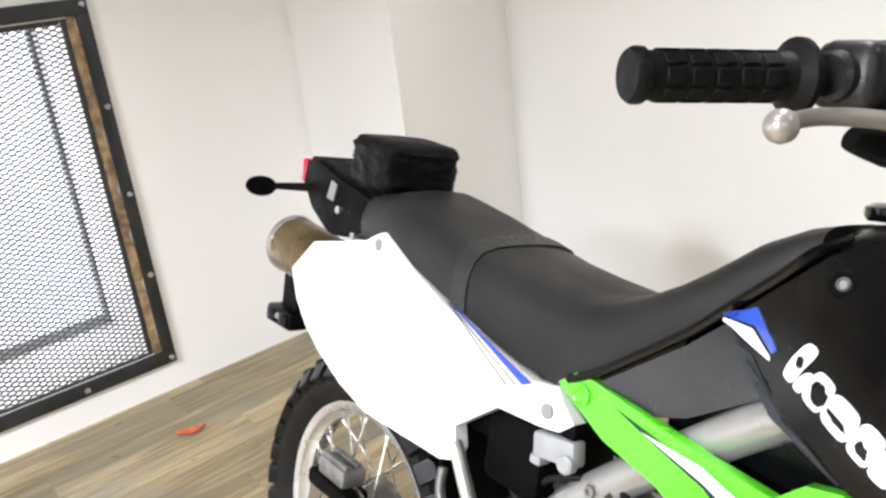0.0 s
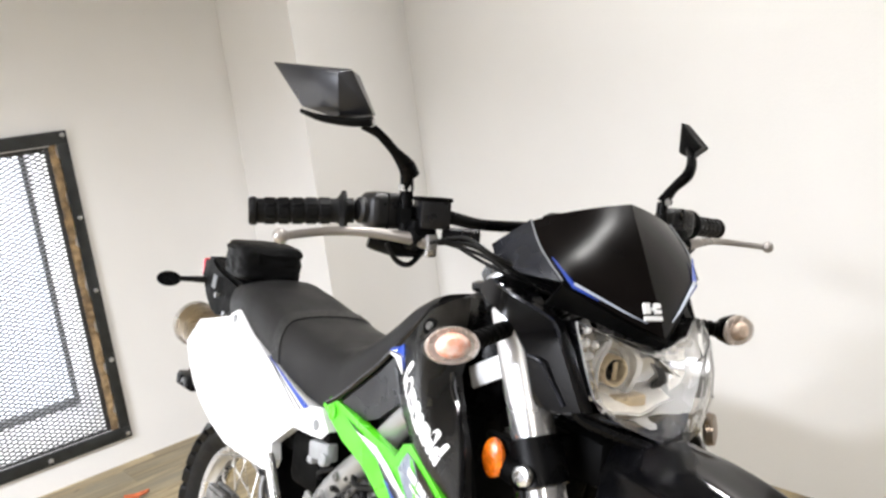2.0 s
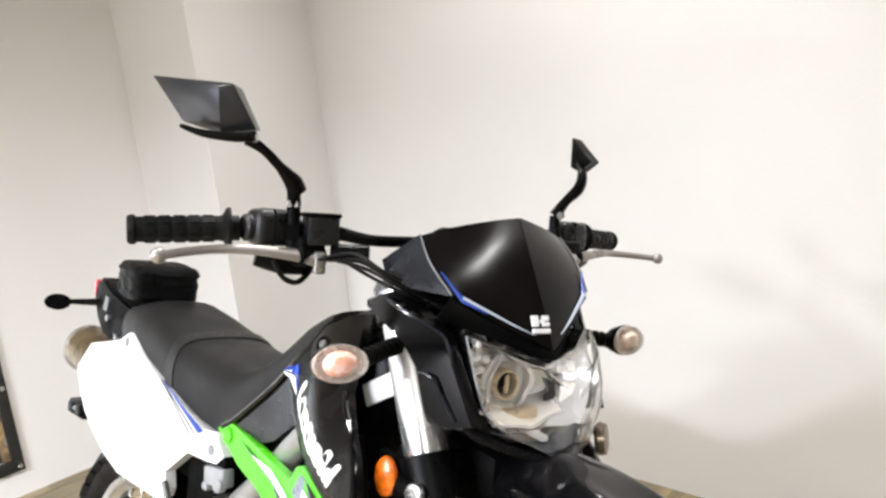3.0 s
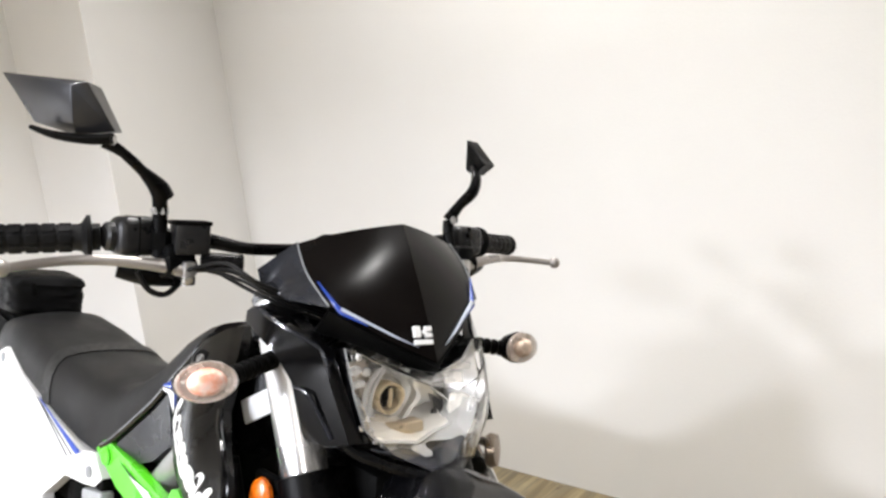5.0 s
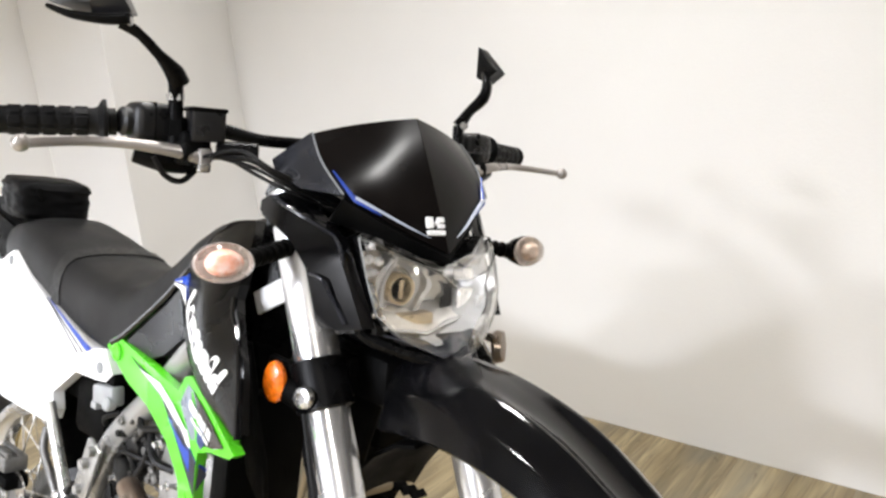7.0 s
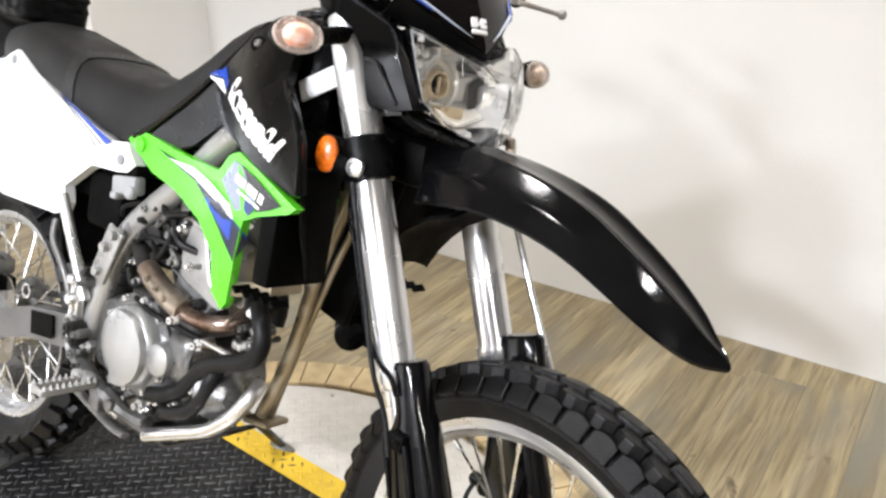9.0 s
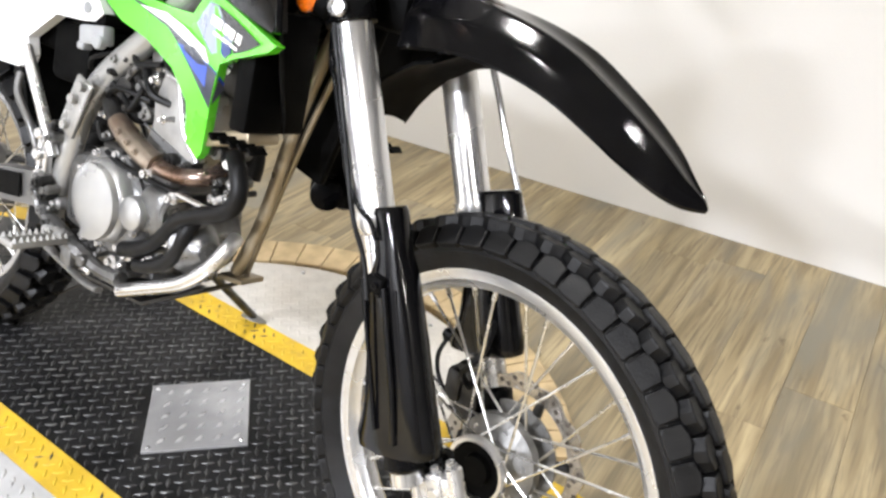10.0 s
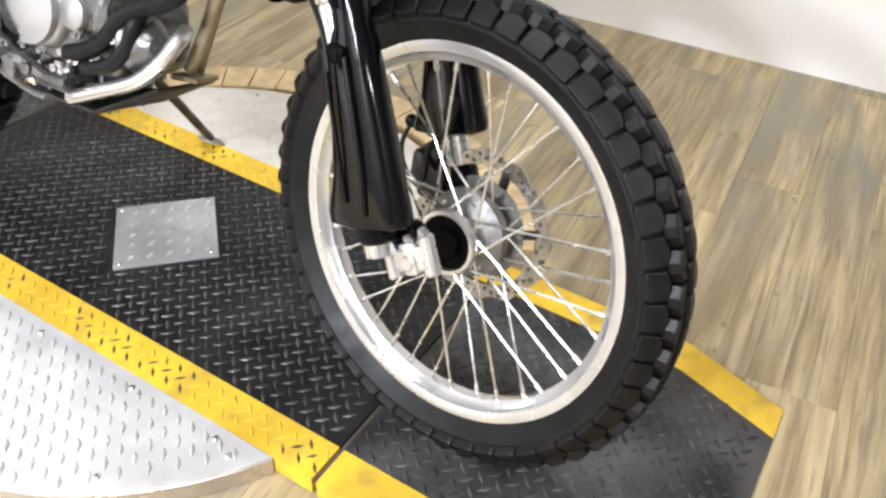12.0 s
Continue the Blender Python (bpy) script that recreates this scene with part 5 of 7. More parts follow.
# ---- handlebar ----
for sign in (-1, 1):
    p = [(-0.392, sign * 0.005, 1.158), (-0.390, sign * 0.06, 1.159), (-0.393, sign * 0.125, 1.160), (-0.415, sign * 0.17, 1.168), (-0.436, sign * 0.24, 1.170), (-0.464, sign * 0.350, 1.165), (-0.473, sign * 0.384, 1.163)]
    steered("handlebar", tube(p, [0.007, 0.007, 0.007, 0.009, 0.0112, 0.0112, 0.0112], 14), BLACK_SATIN, "black tubular handlebar")
    a, b = Vector((-0.4745, sign * 0.388, 1.162)), Vector((-0.442, sign * 0.285, 1.168))
    d = (b - a)
    grip = lathe([(0.0, 0), (0.0145, 0), (0.0165, 0.003), (0.0165, 0.008), (0.0142, 0.010), (0.0142, d.length - 0.010), (0.0155, d.length - 0.006), (0.0235, d.length - 0.001), (0.0235, d.length + 0.003), (0.0145, d.length + 0.004), (0.0145, d.length + 0.012)], 24, a, d)
    g = steered("grip", grip, GRIP_RUBBER, "ribbed black rubber grip")
    for i in range(5):
        for k in range(8):
            ang = 2 * math.pi * k / 8
            t = 0.016 + i * (d.length - 0.03) / 5
            pad = box((0.0096, 0.0016, (d.length - 0.03) / 5 * 0.8), (0, 0, 0), 0.0008, 1)
            pad.transform(Matrix.Translation(a) @ frame_along(d) @ Matrix.Rotation(ang, 4, "Z") @ Matrix.Translation((0, 0.0146, t + (d.length - 0.03) / 10)))
            steered("grip_pad", pad, GRIP_RUBBER, "", g)
    # switch block
    c = Vector((-0.428, sign * 0.240, 1.170))
    sw = join(box((0.042, 0.050, 0.042), c + Vector((0.002, 0, 0.001)), 0.010, 3), rod(c + Vector((0, -sign * 0.026, 0)), c + Vector((0, sign * 0.034, 0)), 0.0155, 20, 0.003))
    s = steered("switch_block", sw, SWITCH_GREY, "black handlebar switch block")
    steered("switch_seam", box((0.0432, 0.0012, 0.0432), c + Vector((0.002, -0.004, 0.001)), 0.008, 2), BLACK_MATTE, "seam line", s)
    steered("lever_housing", tube([(-0.402, sign * 0.205, 1.128), (-0.404, sign * 0.235, 1.130), (-0.412, sign * 0.265, 1.135)], [0.012, 0.013, 0.008], 12, 5, True, 0.8), BLACK_SATIN, "black housing under the lever", s)
    steered("switch_button", lathe([(0.005, 0), (0.005, 0.004), (0, 0.005)], 14, c + Vector((0.026, sign * -0.010, 0.010)), (1, 0, 0.2)), BLACK_GLOSS, "", s)
    # lever and perch
    perch = join(box((0.040, 0.034, 0.030), (-0.398, sign * 0.208, 1.150), 0.007), rod((-0.392, sign * 0.190, 1.138), (-0.386, sign * 0.228, 1.142), 0.013, 14, 0.003))
    steered("lever_perch", perch, BLACK_SATIN, "black lever perch")
    lever = tube([(-0.380, sign * 0.205, 1.138), (-0.384, sign * 0.235, 1.143), (-0.392, sign * 0.275, 1.147), (-0.398, sign * 0.310, 1.147), (-0.390, sign * 0.345, 1.145), (-0.374, sign * 0.380, 1.142)], [0.0092, 0.0076, 0.0060, 0.0054, 0.0050, 0.0048], 14, 6, True, 0.72)
    lv = steered("lever", lever, LEVER_ALLOY, "bright alloy hand lever")
    steered("lever_ball", lathe([(0.0085 * math.sin(radians(a)), -0.0085 * math.cos(radians(a))) for a in (0, 22, 45, 67, 90, 113, 135, 158, 180)], 20, (-0.371, sign * 0.385, 1.142), (0, 1, 0)), LEVER_ALLOY, "", lv)
    steered("lever_bracket", box((0.010, 0.014, 0.026), (-0.376, sign * 0.202, 1.134), 0.003), ALLOY, "", lv)
    # mirror stem
    if sign > 0:
        mir = steered("mirror_stem", tube([(-0.400, 0.200, 1.150), (-0.411, 0.199, 1.180), (-0.413, 0.200, 1.200)], 0.008, 12), BLACK_SATIN, "black mirror stem")
        steered("mirror_arm", tube([(-0.413, 0.200, 1.200), (-0.405, 0.212, 1.222), (-0.396, 0.228, 1.242), (-0.400, 0.238, 1.262), (-0.418, 0.250, 1.278)], [0.011, 0.008, 0.010, 0.009, 0.007], 12, 5, True, 0.75), BLACK_SATIN, "curved black mirror arm", mir)
        steered("bolt", lathe([(0.0055, 0), (0.0055, 0.003), (0, 0.004)], 12, (-0.402, 0.200, 1.201), (1, -0.5, 0)), BOLT, "", mir)
        bm = bmesh.new()
        a = [bm.verts.new(p) for p in ((-0.446, 0.258, 1.322), (-0.388, 0.243, 1.283), (-0.420, 0.250, 1.268), (-0.450, 0.262, 1.276))]
        b = [bm.verts.new(v.co + Vector((-0.035, 0.055, 0.002))) for v in a]
        bm.faces.new(a)
        bm.faces.new(b)
        for k in range(4):
            bm.faces.new((a[k], a[(k + 1) % 4], b[(k + 1) % 4], b[k]))
        bmesh.ops.bevel(bm, geom=bm.edges[:], offset=0.002, segments=1, affect="EDGES")
        steered("mirror_head", bm, BLACK_MATTE, "small pointed black mirror shell seen edge on", mir)
        continue
    stem = tube([(-0.400, sign * 0.224, 1.150), (-0.398, sign * 0.226, 1.20), (-0.394, sign * 0.229, 1.218)], 0.008, 12)
    mir = steered("mirror_stem", stem, BLACK_SATIN, "black mirror stem with an elbow")
    steered("stem_collar", lathe([(0.0125, 0), (0.0125, 0.016), (0.009, 0.020)], 6, (-0.401, sign * 0.223, 1.158), (0, 0, 1)), BLACK_MATTE, "", mir)
    steered("stem_nut", lathe([(0.0095, 0), (0.0095, 0.007)], 6, (-0.399, sign * 0.226, 1.196), (0, 0, 1)), BOLT, "", mir)
    arm = tube([(-0.396, sign * 0.224, 1.214), (-0.392, sign * 0.231, 1.224), (-0.387, sign * 0.250, 1.240), (-0.383, sign * 0.272, 1.257), (-0.386, sign * 0.290, 1.267)], [0.0120, 0.0105, 0.0056, 0.0052, 0.0070], 12, 5, True, 0.8)
    steered("mirror_arm", arm, BLACK_SATIN, "angular black mirror arm", mir)
    for q in ((-0.378, sign * 0.286, 1.268),):
        steered("bolt", lathe([(0.0045, 0), (0.0045, 0.003), (0, 0.004)], 10, q, (1, sign * -0.3, 0)), BOLT, "", mir)
    # faceted mirror shell, its back towards the front
    tip, top, low, corner = Vector((-0.493, -0.366, 1.337)), Vector((-0.384, -0.309, 1.324)), Vector((-0.373, -0.289, 1.277)), Vector((-0.441, -0.347, 1.284))
    back = Vector((-0.045, 0.030, 0.002))
    rim = [tip, top, low, Vector((-0.405, -0.318, 1.272)), corner]
    glass = [p.lerp(Vector((-0.42, -0.325, 1.30)), 0.03) + back for p in rim]
    bm = bmesh.new()
    crest = bm.verts.new((-0.3935, -0.3215, 1.3200))
    crest2 = bm.verts.new((-0.392, -0.3180, 1.2820))
    r = [bm.verts.new(p + back * 0.35) for p in rim]
    r[1].co = top
    g = [bm.verts.new(p) for p in glass]
    for loop in ((r[0], r[1], crest), (r[0], crest, crest2, r[4]), (crest, r[1], r[2]), (crest, r[2], r[3], crest2), (crest2, r[3], r[4])):
        bm.faces.new(loop)
    for k in range(5):
        bm.faces.new((r[k], g[k], g[(k + 1) % 5], r[(k + 1) % 5]))
    bm.faces.new(g)
    bmesh.ops.bevel(bm, geom=bm.edges[:], offset=0.0012, segments=1, affect="EDGES")
    steered("mirror_head", bm, MIRROR_GREY, "pointed glossy dark grey mirror shell", mir)
    steered("mirror_foot", tube([(-0.374, -0.286, 1.270), (-0.392, -0.304, 1.268), (-0.418, -0.328, 1.271), (-0.436, -0.345, 1.278)], [0.009, 0.0085, 0.007, 0.004], 10, 4, True, 0.6), BLACK_MATTE, "black mirror foot", mir)

# brake fluid reservoir, right side only
res = steered("brake_reservoir", box((0.032, 0.037, 0.034), (-0.386, -0.197, 1.171), 0.003, 2, Matrix.Rotation(radians(-10), 4, "Z")), SWITCH_GREY, "square black brake fluid reservoir")
steered("reservoir_lid", box((0.035, 0.040, 0.005), (-0.386, -0.197, 1.188), 0.002, 2, Matrix.Rotation(radians(-10), 4, "Z")), BLACK_MATTE, "", res)
steered("brake_switch", rod((-0.376, -0.188, 1.146), (-0.352, -0.150, 1.146), 0.0105, 16, 0.002), BLACK_SATIN)
for sign in (-1, 1):
    steered("bar_clamp", box((0.05, 0.022, 0.045), (-0.392, sign * 0.045, 1.140), 0.006), BLACK_SATIN)
# cables sweeping from the levers to the headstock
for k, (y0, y1, sag, r) in enumerate(((-0.185, -0.06, 0.013, 0.0024), (-0.195, -0.075, 0.004, 0.0026), (-0.175, -0.045, 0.023, 0.0022), (-0.205, -0.09, -0.005, 0.0022), (0.185, 0.06, 0.010, 0.0034), (0.17, 0.04, 0.02, 0.003))):
    s = -1 if y0 < 0 else 1
    steered("cable", tube([(-0.372, y0, 1.138), (-0.345, y0 * 0.9 + 0.01, 1.142 - sag), (-0.315, (y0 + y1) * 0.5, 1.122 - sag), (-0.315, y1 - s * 0.035, 1.085 - sag), (-0.345, y1, 1.04)], r, 8), HOSE, "thin black control cable")
steered("cable", tube([(-0.41, -0.19, 1.128), (-0.40, -0.215, 1.110), (-0.392, -0.238, 1.116), (-0.394, -0.25, 1.135)], 0.0032, 8), HOSE, "looped black cable")
steered("instrument", box((0.06, 0.12, 0.05), (-0.335, 0, 1.155), 0.012), BLACK_MATTE, "black instrument box behind the screen")
steered("fork_cable", tube([(-0.31, -0.125, 1.0), (-0.245, -0.139, 0.86), (-0.20, -0.142, 0.75), (-0.165, -0.146, 0.67), (-0.14, -0.142, 0.625), (-0.12, -0.145, 0.58)], 0.0032, 8), HOSE, "thin black cable down the fork leg")
steered("speed_cable", tube([(-0.31, 0.125, 0.98), (-0.245, 0.160, 0.86), (-0.185, 0.170, 0.74), (-0.11, 0.150, 0.64)], 0.0050, 8), FORK_SILVER, "thin silver brake pipe")
steered("brake_hose", tube([(-0.11, 0.13, 0.64), (-0.09, 0.10, 0.56), (-0.055, 0.03, 0.50), (-0.075, 0.02, 0.46), (-0.085, 0.06, 0.42)], 0.0048, 8), HOSE, "curved black brake hose")
steered("reflector_back", join(lathe([(0.019, 0), (0.021, 0.004), (0.019, 0.012), (0.010, 0.014), (0, 0.014)], 24, (-0.236, 0.124, 0.926), (0.75, 0.5, 0.1)), box((0.050, 0.012, 0.010), (-0.246, 0.112, 0.940), 0.003)), HEAT_SHIELD, "dull tan back of the far reflector")
# silver bracket with a dark bolt behind the fork
bracket = fixed("fork_stop_bracket", shell([(-0.386, -0.075, 0.902), (-0.350, -0.075, 0.915), (-0.333, -0.075, 0.899), (-0.342, -0.075, 0.873), (-0.361, -0.075, 0.882)], 0.006, 0.0, RIGHT, 0.0015), FRAME_GREY, "silver triangular bracket")
fixed("bolt", lathe([(0.011, 0), (0.011, 0.006), (0.008, 0.009), (0, 0.009)], 18, (-0.364, -0.080, 0.896), RIGHT), DARK_METAL, "dark round bolt", bracket)
# pale notice plate behind the fork
fixed("notice_plate", box((0.066, 0.004, 0.028), (-0.385, -0.113, 0.975), 0.001, 1, Matrix.Rotation(radians(-27), 4, "Y")), WHITE_DECAL, "blank white notice plate")

# ---- seat, tank and body panels ----
def seat():
    rows = [(-1.275, 0.930, 0.900, 0.060), (-1.24, 0.968, 0.902, 0.078), (-1.16, 0.985, 0.898, 0.090), (-1.08, 0.969, 0.892, 0.096), (-1.00, 0.951, 0.870, 0.099), (-0.92, 0.935, 0.846, 0.099), (-0.85, 0.928, 0.828, 0.098), (-0.79, 0.924, 0.820, 0.096), (-0.755, 0.930, 0.836, 0.094), (-0.72, 0.943, 0.866, 0.092), (-0.68, 0.966, 0.898, 0.090), (-0.64, 0.994, 0.930, 0.088), (-0.60, 1.025, 0.968, 0.086), (-0.565, 1.043, 1.000, 0.084), (-0.54, 1.050, 1.026, 0.080)]
    sections = []
    for x, top, low, w in rows:
        d = top - low
        half = [(w, 0.0), (w * 1.02, 0.30), (w * 1.0, 0.55), (w * 0.93, 0.76), (w * 0.80, 0.90), (w * 0.58, 0.97), (w * 0.30, 1.0), (0.0, 1.012)]
        right = [Vector((x, -y, low + d * f)) for y, f in half]
        left = [Vector((x, y, low + d * f)) for y, f in half[-2::-1]]
        sections.append(right + left)
    bm = loft(sections)
    bmesh.ops.subdivide_edges(bm, edges=bm.edges[:], cuts=1, use_grid_fill=True, smooth=0.35)
    return bm


fixed("seat", seat(), SEAT_VINYL, "long charcoal vinyl seat with a passenger strap")
band = []
for x in (-0.986, -0.957):
    w, top, low = 0.1010, 0.951 + (x + 0.986) * -0.25, 0.858
    half = [(w, 0.0), (w * 1.02, 0.30), (w * 1.0, 0.55), (w * 0.93, 0.77), (w * 0.80, 0.915), (w * 0.58, 0.985), (w * 0.30, 1.015), (0.0, 1.025)]
    band.append([Vector((x + (0.012 if f < 0.5 else 0) * 0, -y, low + (top - low) * f)) for y, f in half] + [Vector((x, y, low + (top - low) * f)) for y, f in half[-2::-1]])
inner = [[p.lerp(Vector((p.x, 0, 0.93)), 0.03) for p in s] for s in band]
fixed("seat_strap", loft([inner[0], band[0], band[1], inner[1]], caps=False, closed=False), STRAP, "black strap across the seat")
fixed("seat_piping", tube([(-0.775, -0.098, 0.835), (-0.742, -0.099, 0.852), (-0.70, -0.098, 0.882), (-0.64, -0.096, 0.928), (-0.60, -0.094, 0.966), (-0.565, -0.092, 0.999), (-0.54, -0.088, 1.026), (-0.52, -0.07, 1.04)], 0.0055, 8), BLACK_GLOSS, "glossy black seat edge")


def tank():
    rows = [(-0.66, 0.93, 0.80, 0.078), (-0.60, 0.995, 0.80, 0.090), (-0.545, 1.040, 0.80, 0.104), (-0.50, 1.060, 0.80, 0.112), (-0.45, 1.068, 0.81, 0.114), (-0.41, 1.062, 0.84, 0.106), (-0.385, 1.040, 0.88, 0.088)]
    sections = []
    for x, top, low, w in rows:
        d = top - low
        half = [(w * 0.9, 0.0), (w, 0.35), (w * 0.99, 0.62), (w * 0.90, 0.82), (w * 0.70, 0.95), (w * 0.35, 1.0), (0, 1.01)]
        sections.append([Vector((x, -y, low + d * f)) for y, f in half] + [Vector((x, y, low + d * f)) for y, f in half[-2::-1]])
    bm = loft(sections)
    bmesh.ops.subdivide_edges(bm, edges=bm.edges[:], cuts=1, use_grid_fill=True, smooth=0.4)
    return bm


fixed("fuel_tank", tank(), BLACK_SATIN, "satin black fuel tank")
fixed("tank_cap", lathe([(0.043, 0), (0.046, 0.004), (0.046, 0.012), (0.038, 0.016), (0.030, 0.016), (0.026, 0.020), (0, 0.020)], 32, (-0.497, 0, 1.058), (-0.08, 0, 1)), BLACK_GLOSS, "round black fuel cap")


def shroud():
    """The black tank shroud: up over the tank side, flaring forward and out to a low front tip."""
    grid = [
        [(-0.600, -0.102, 0.952), (-0.560, -0.106, 0.990), (-0.515, -0.110, 1.030), (-0.478, -0.103, 1.050), (-0.450, -0.098, 1.057)],
        [(-0.565, -0.118, 0.925), (-0.530, -0.130, 0.960), (-0.485, -0.137, 0.992), (-0.448, -0.132, 1.012), (-0.420, -0.124, 1.030)],
        [(-0.515, -0.142, 0.900), (-0.480, -0.160, 0.928), (-0.440, -0.168, 0.950), (-0.420, -0.164, 0.957), (-0.403, -0.152, 0.968)],
        [(-0.460, -0.166, 0.878), (-0.425, -0.184, 0.900), (-0.395, -0.191, 0.915), (-0.372, -0.187, 0.926), (-0.358, -0.179, 0.941)],
        [(-0.400, -0.186, 0.862), (-0.370, -0.196, 0.872), (-0.348, -0.200, 0.880), (-0.332, -0.199, 0.890), (-0.320, -0.197, 0.908)],
        [(-0.315, -0.205, 0.842), (-0.306, -0.209, 0.844), (-0.300, -0.212, 0.846), (-0.296, -0.213, 0.848), (-0.292, -0.212, 0.850)],
    ]
    inner = [[Vector(p) + Vector((0.002, 0.012, -0.002)) for p in row] for row in grid]
    bm = loft([[Vector(p) for p in row] + inner[k][::-1] for k, row in enumerate(grid)])
    bmesh.ops.subdivide_edges(bm, edges=bm.edges[:], cuts=1, use_grid_fill=True, smooth=0.3)
    return bm


shroud_right = both("tank_shroud", shroud, SHROUD_BLACK, "glossy black tank shroud sweeping to a front point", steer=False)[0]
fixed("shroud_skirt", shell([(-0.322, -0.190, 0.895), (-0.292, -0.207, 0.845), (-0.300, -0.190, 0.80), (-0.315, -0.150, 0.74), (-0.34, -0.12, 0.71), (-0.36, -0.12, 0.80), (-0.365, -0.15, 0.925), (-0.358, -0.172, 0.930)], 0.006, 0.0, (0.8, -0.6, 0), 0.002), BLACK_MATTE, "matte black air scoop inside the shroud")
fixed("shroud_skirt", shell([(-0.322, 0.190, 0.895), (-0.300, 0.200, 0.850), (-0.330, 0.170, 0.81), (-0.36, 0.13, 0.80), (-0.36, 0.15, 0.93), (-0.372, 0.14, 0.985)], 0.006, 0.0, (0.8, 0.6, 0), 0.002), BLACK_MATTE, "matte black air scoop inside the shroud")
fixed("radiator_guard", box((0.075, 0.016, 0.26), (-0.402, 0.045, 0.755), 0.012, 2, Matrix.Rotation(radians(14), 4, "Y")), BLACK_MATTE, "black panel behind the down tube")
both("shroud_rim", lambda: tube([(-0.403, -0.153, 0.968), (-0.381, -0.168, 0.954), (-0.356, -0.180, 0.941), (-0.318, -0.198, 0.908), (-0.290, -0.214, 0.845)], 0.004, 8), BLACK_GLOSS, "rounded shroud edge", steer=False)
fixed("tank_bolt", lathe([(0.0056, 0), (0.0058, 0.004), (0.0045, 0.0062), (0.003, 0.004), (0, 0.004)], 20, (-0.496, -0.1225, 1.010), (0.1, -1, 0.35)), CAST_DARK, "dull steel bolt")
fixed("bolt_cup", lathe([(0.0062, 0.001), (0.0115, 0.001), (0.0120, 0.003), (0.010, 0.0050), (0.0062, 0.003)], 24, (-0.496, -0.1225, 1.010), (0.1, -1, 0.35)), BLACK_MATTE, "black bolt cup")

# plain white lettering blocks running down the shroud
base = [Vector(p) for p in ((-0.524, -0.144, 0.933), (-0.432, -0.182, 0.897), (-0.342, -0.198, 0.862))]
tops = [Vector(p) for p in ((-0.511, -0.134, 0.965), (-0.416, -0.178, 0.929), (-0.326, -0.194, 0.894))]


def along(pts, t):
    x = t * (len(pts) - 1)
    k = min(int(x), len(pts) - 2)
    return pts[k].lerp(pts[k + 1], x - k)


OUTWARD = Vector((0.15, -0.95, 0.25)).normalized()


def lettering_block(start, wide, high, lean, lift):
    """A plain rounded white block between the two guide lines."""
    flat = []
    for k in range(16):
        a = 2 * math.pi * k / 16
        c, n = math.cos(a), math.sin(a)
        u = 0.5 + 0.5 * math.copysign(abs(c) ** 0.55, c)
        v = high * (0.5 + 0.5 * math.copysign(abs(n) ** 0.55, n))
        low = along(base, min(1, start + wide * u))
        flat.append(low.lerp(along(tops, min(1, start + wide * u + lean * v)), v))
    return decal(drape(flat, shroud_right, OUTWARD, lift), 0.0, OUTWARD)


start = 0.0
for k, (wide, high, lean) in enumerate(((0.075, 1.0, 0.02), (0.055, 0.55, 0.10), (0.115, 0.76, 0.0), (0.150, 0.72, -0.01), (0.115, 0.76, 0.0), (0.100, 0.74, 0.0), (0.115, 0.76, 0.0), (0.075, 1.0, 0.02), (0.055, 0.60, 0.08), (0.050, 1.0, 0.03))):
    fixed("white_block", lettering_block(start, wide, high, lean, 0.0012 + 0.0003 * (k % 2)), WHITE_DECAL, "plain white lettering block", shroud_right, smooth=False)
    start += wide * 0.985
fixed("blue_flash", strip_decal([(-0.601, -0.110, 0.957), (-0.567, -0.115, 0.957), (-0.541, -0.125, 0.941)], [(-0.598, -0.110, 0.960), (-0.572, -0.105, 0.971), (-0.536, -0.125, 0.945)], shroud_right, OUTWARD), BLUE, "blue angular flash", smooth=False)
fixed("white_flash", strip_decal([(-0.600, -0.110, 0.952), (-0.572, -0.115, 0.942), (-0.541, -0.125, 0.934)], [(-0.599, -0.110, 0.955), (-0.569, -0.115, 0.954), (-0.542, -0.125, 0.938)], shroud_right, OUTWARD), WHITE_DECAL, "white angular flash", smooth=False)
fixed("shroud_line", strip_decal([(-0.585, -0.110, 0.934), (-0.53, -0.130, 0.890), (-0.46, -0.150, 0.866)], [(-0.566, -0.115, 0.934), (-0.515, -0.134, 0.897), (-0.45, -0.155, 0.872)], shroud_right, OUTWARD), BLUE_GREY, "blue grey edge band", smooth=False)
# grey panel under the seat nose
fixed("side_cover", shell([(-0.735, -0.097, 0.845), (-0.640, -0.096, 0.915), (-0.600, -0.097, 0.950), (-0.575, -0.106, 0.935), (-0.535, -0.113, 0.906), (-0.622, -0.102, 0.850), (-0.690, -0.098, 0.826)], 0.012, 0.002), SEAT_SIDE, "satin grey panel below the seat nose")


# ---- green shroud ----
GREEN = [(-0.788, -0.096, 0.828), (-0.765, -0.097, 0.846), (-0.738, -0.098, 0.846), (-0.640, -0.112, 0.835), (-0.580, -0.124, 0.832), (-0.506, -0.146, 0.834), (-0.478, -0.156, 0.860), (-0.446, -0.168, 0.870), (-0.368, -0.190, 0.852), (-0.283, -0.217, 0.832), (-0.300, -0.210, 0.822), (-0.380, -0.180, 0.800), (-0.420, -0.168, 0.785), (-0.440, -0.155, 0.735), (-0.468, -0.132, 0.655), (-0.482, -0.128, 0.642), (-0.508, -0.126, 0.660), (-0.514, -0.130, 0.715), (-0.560, -0.124, 0.752), (-0.640, -0.110, 0.778), (-0.715, -0.099, 0.790)]


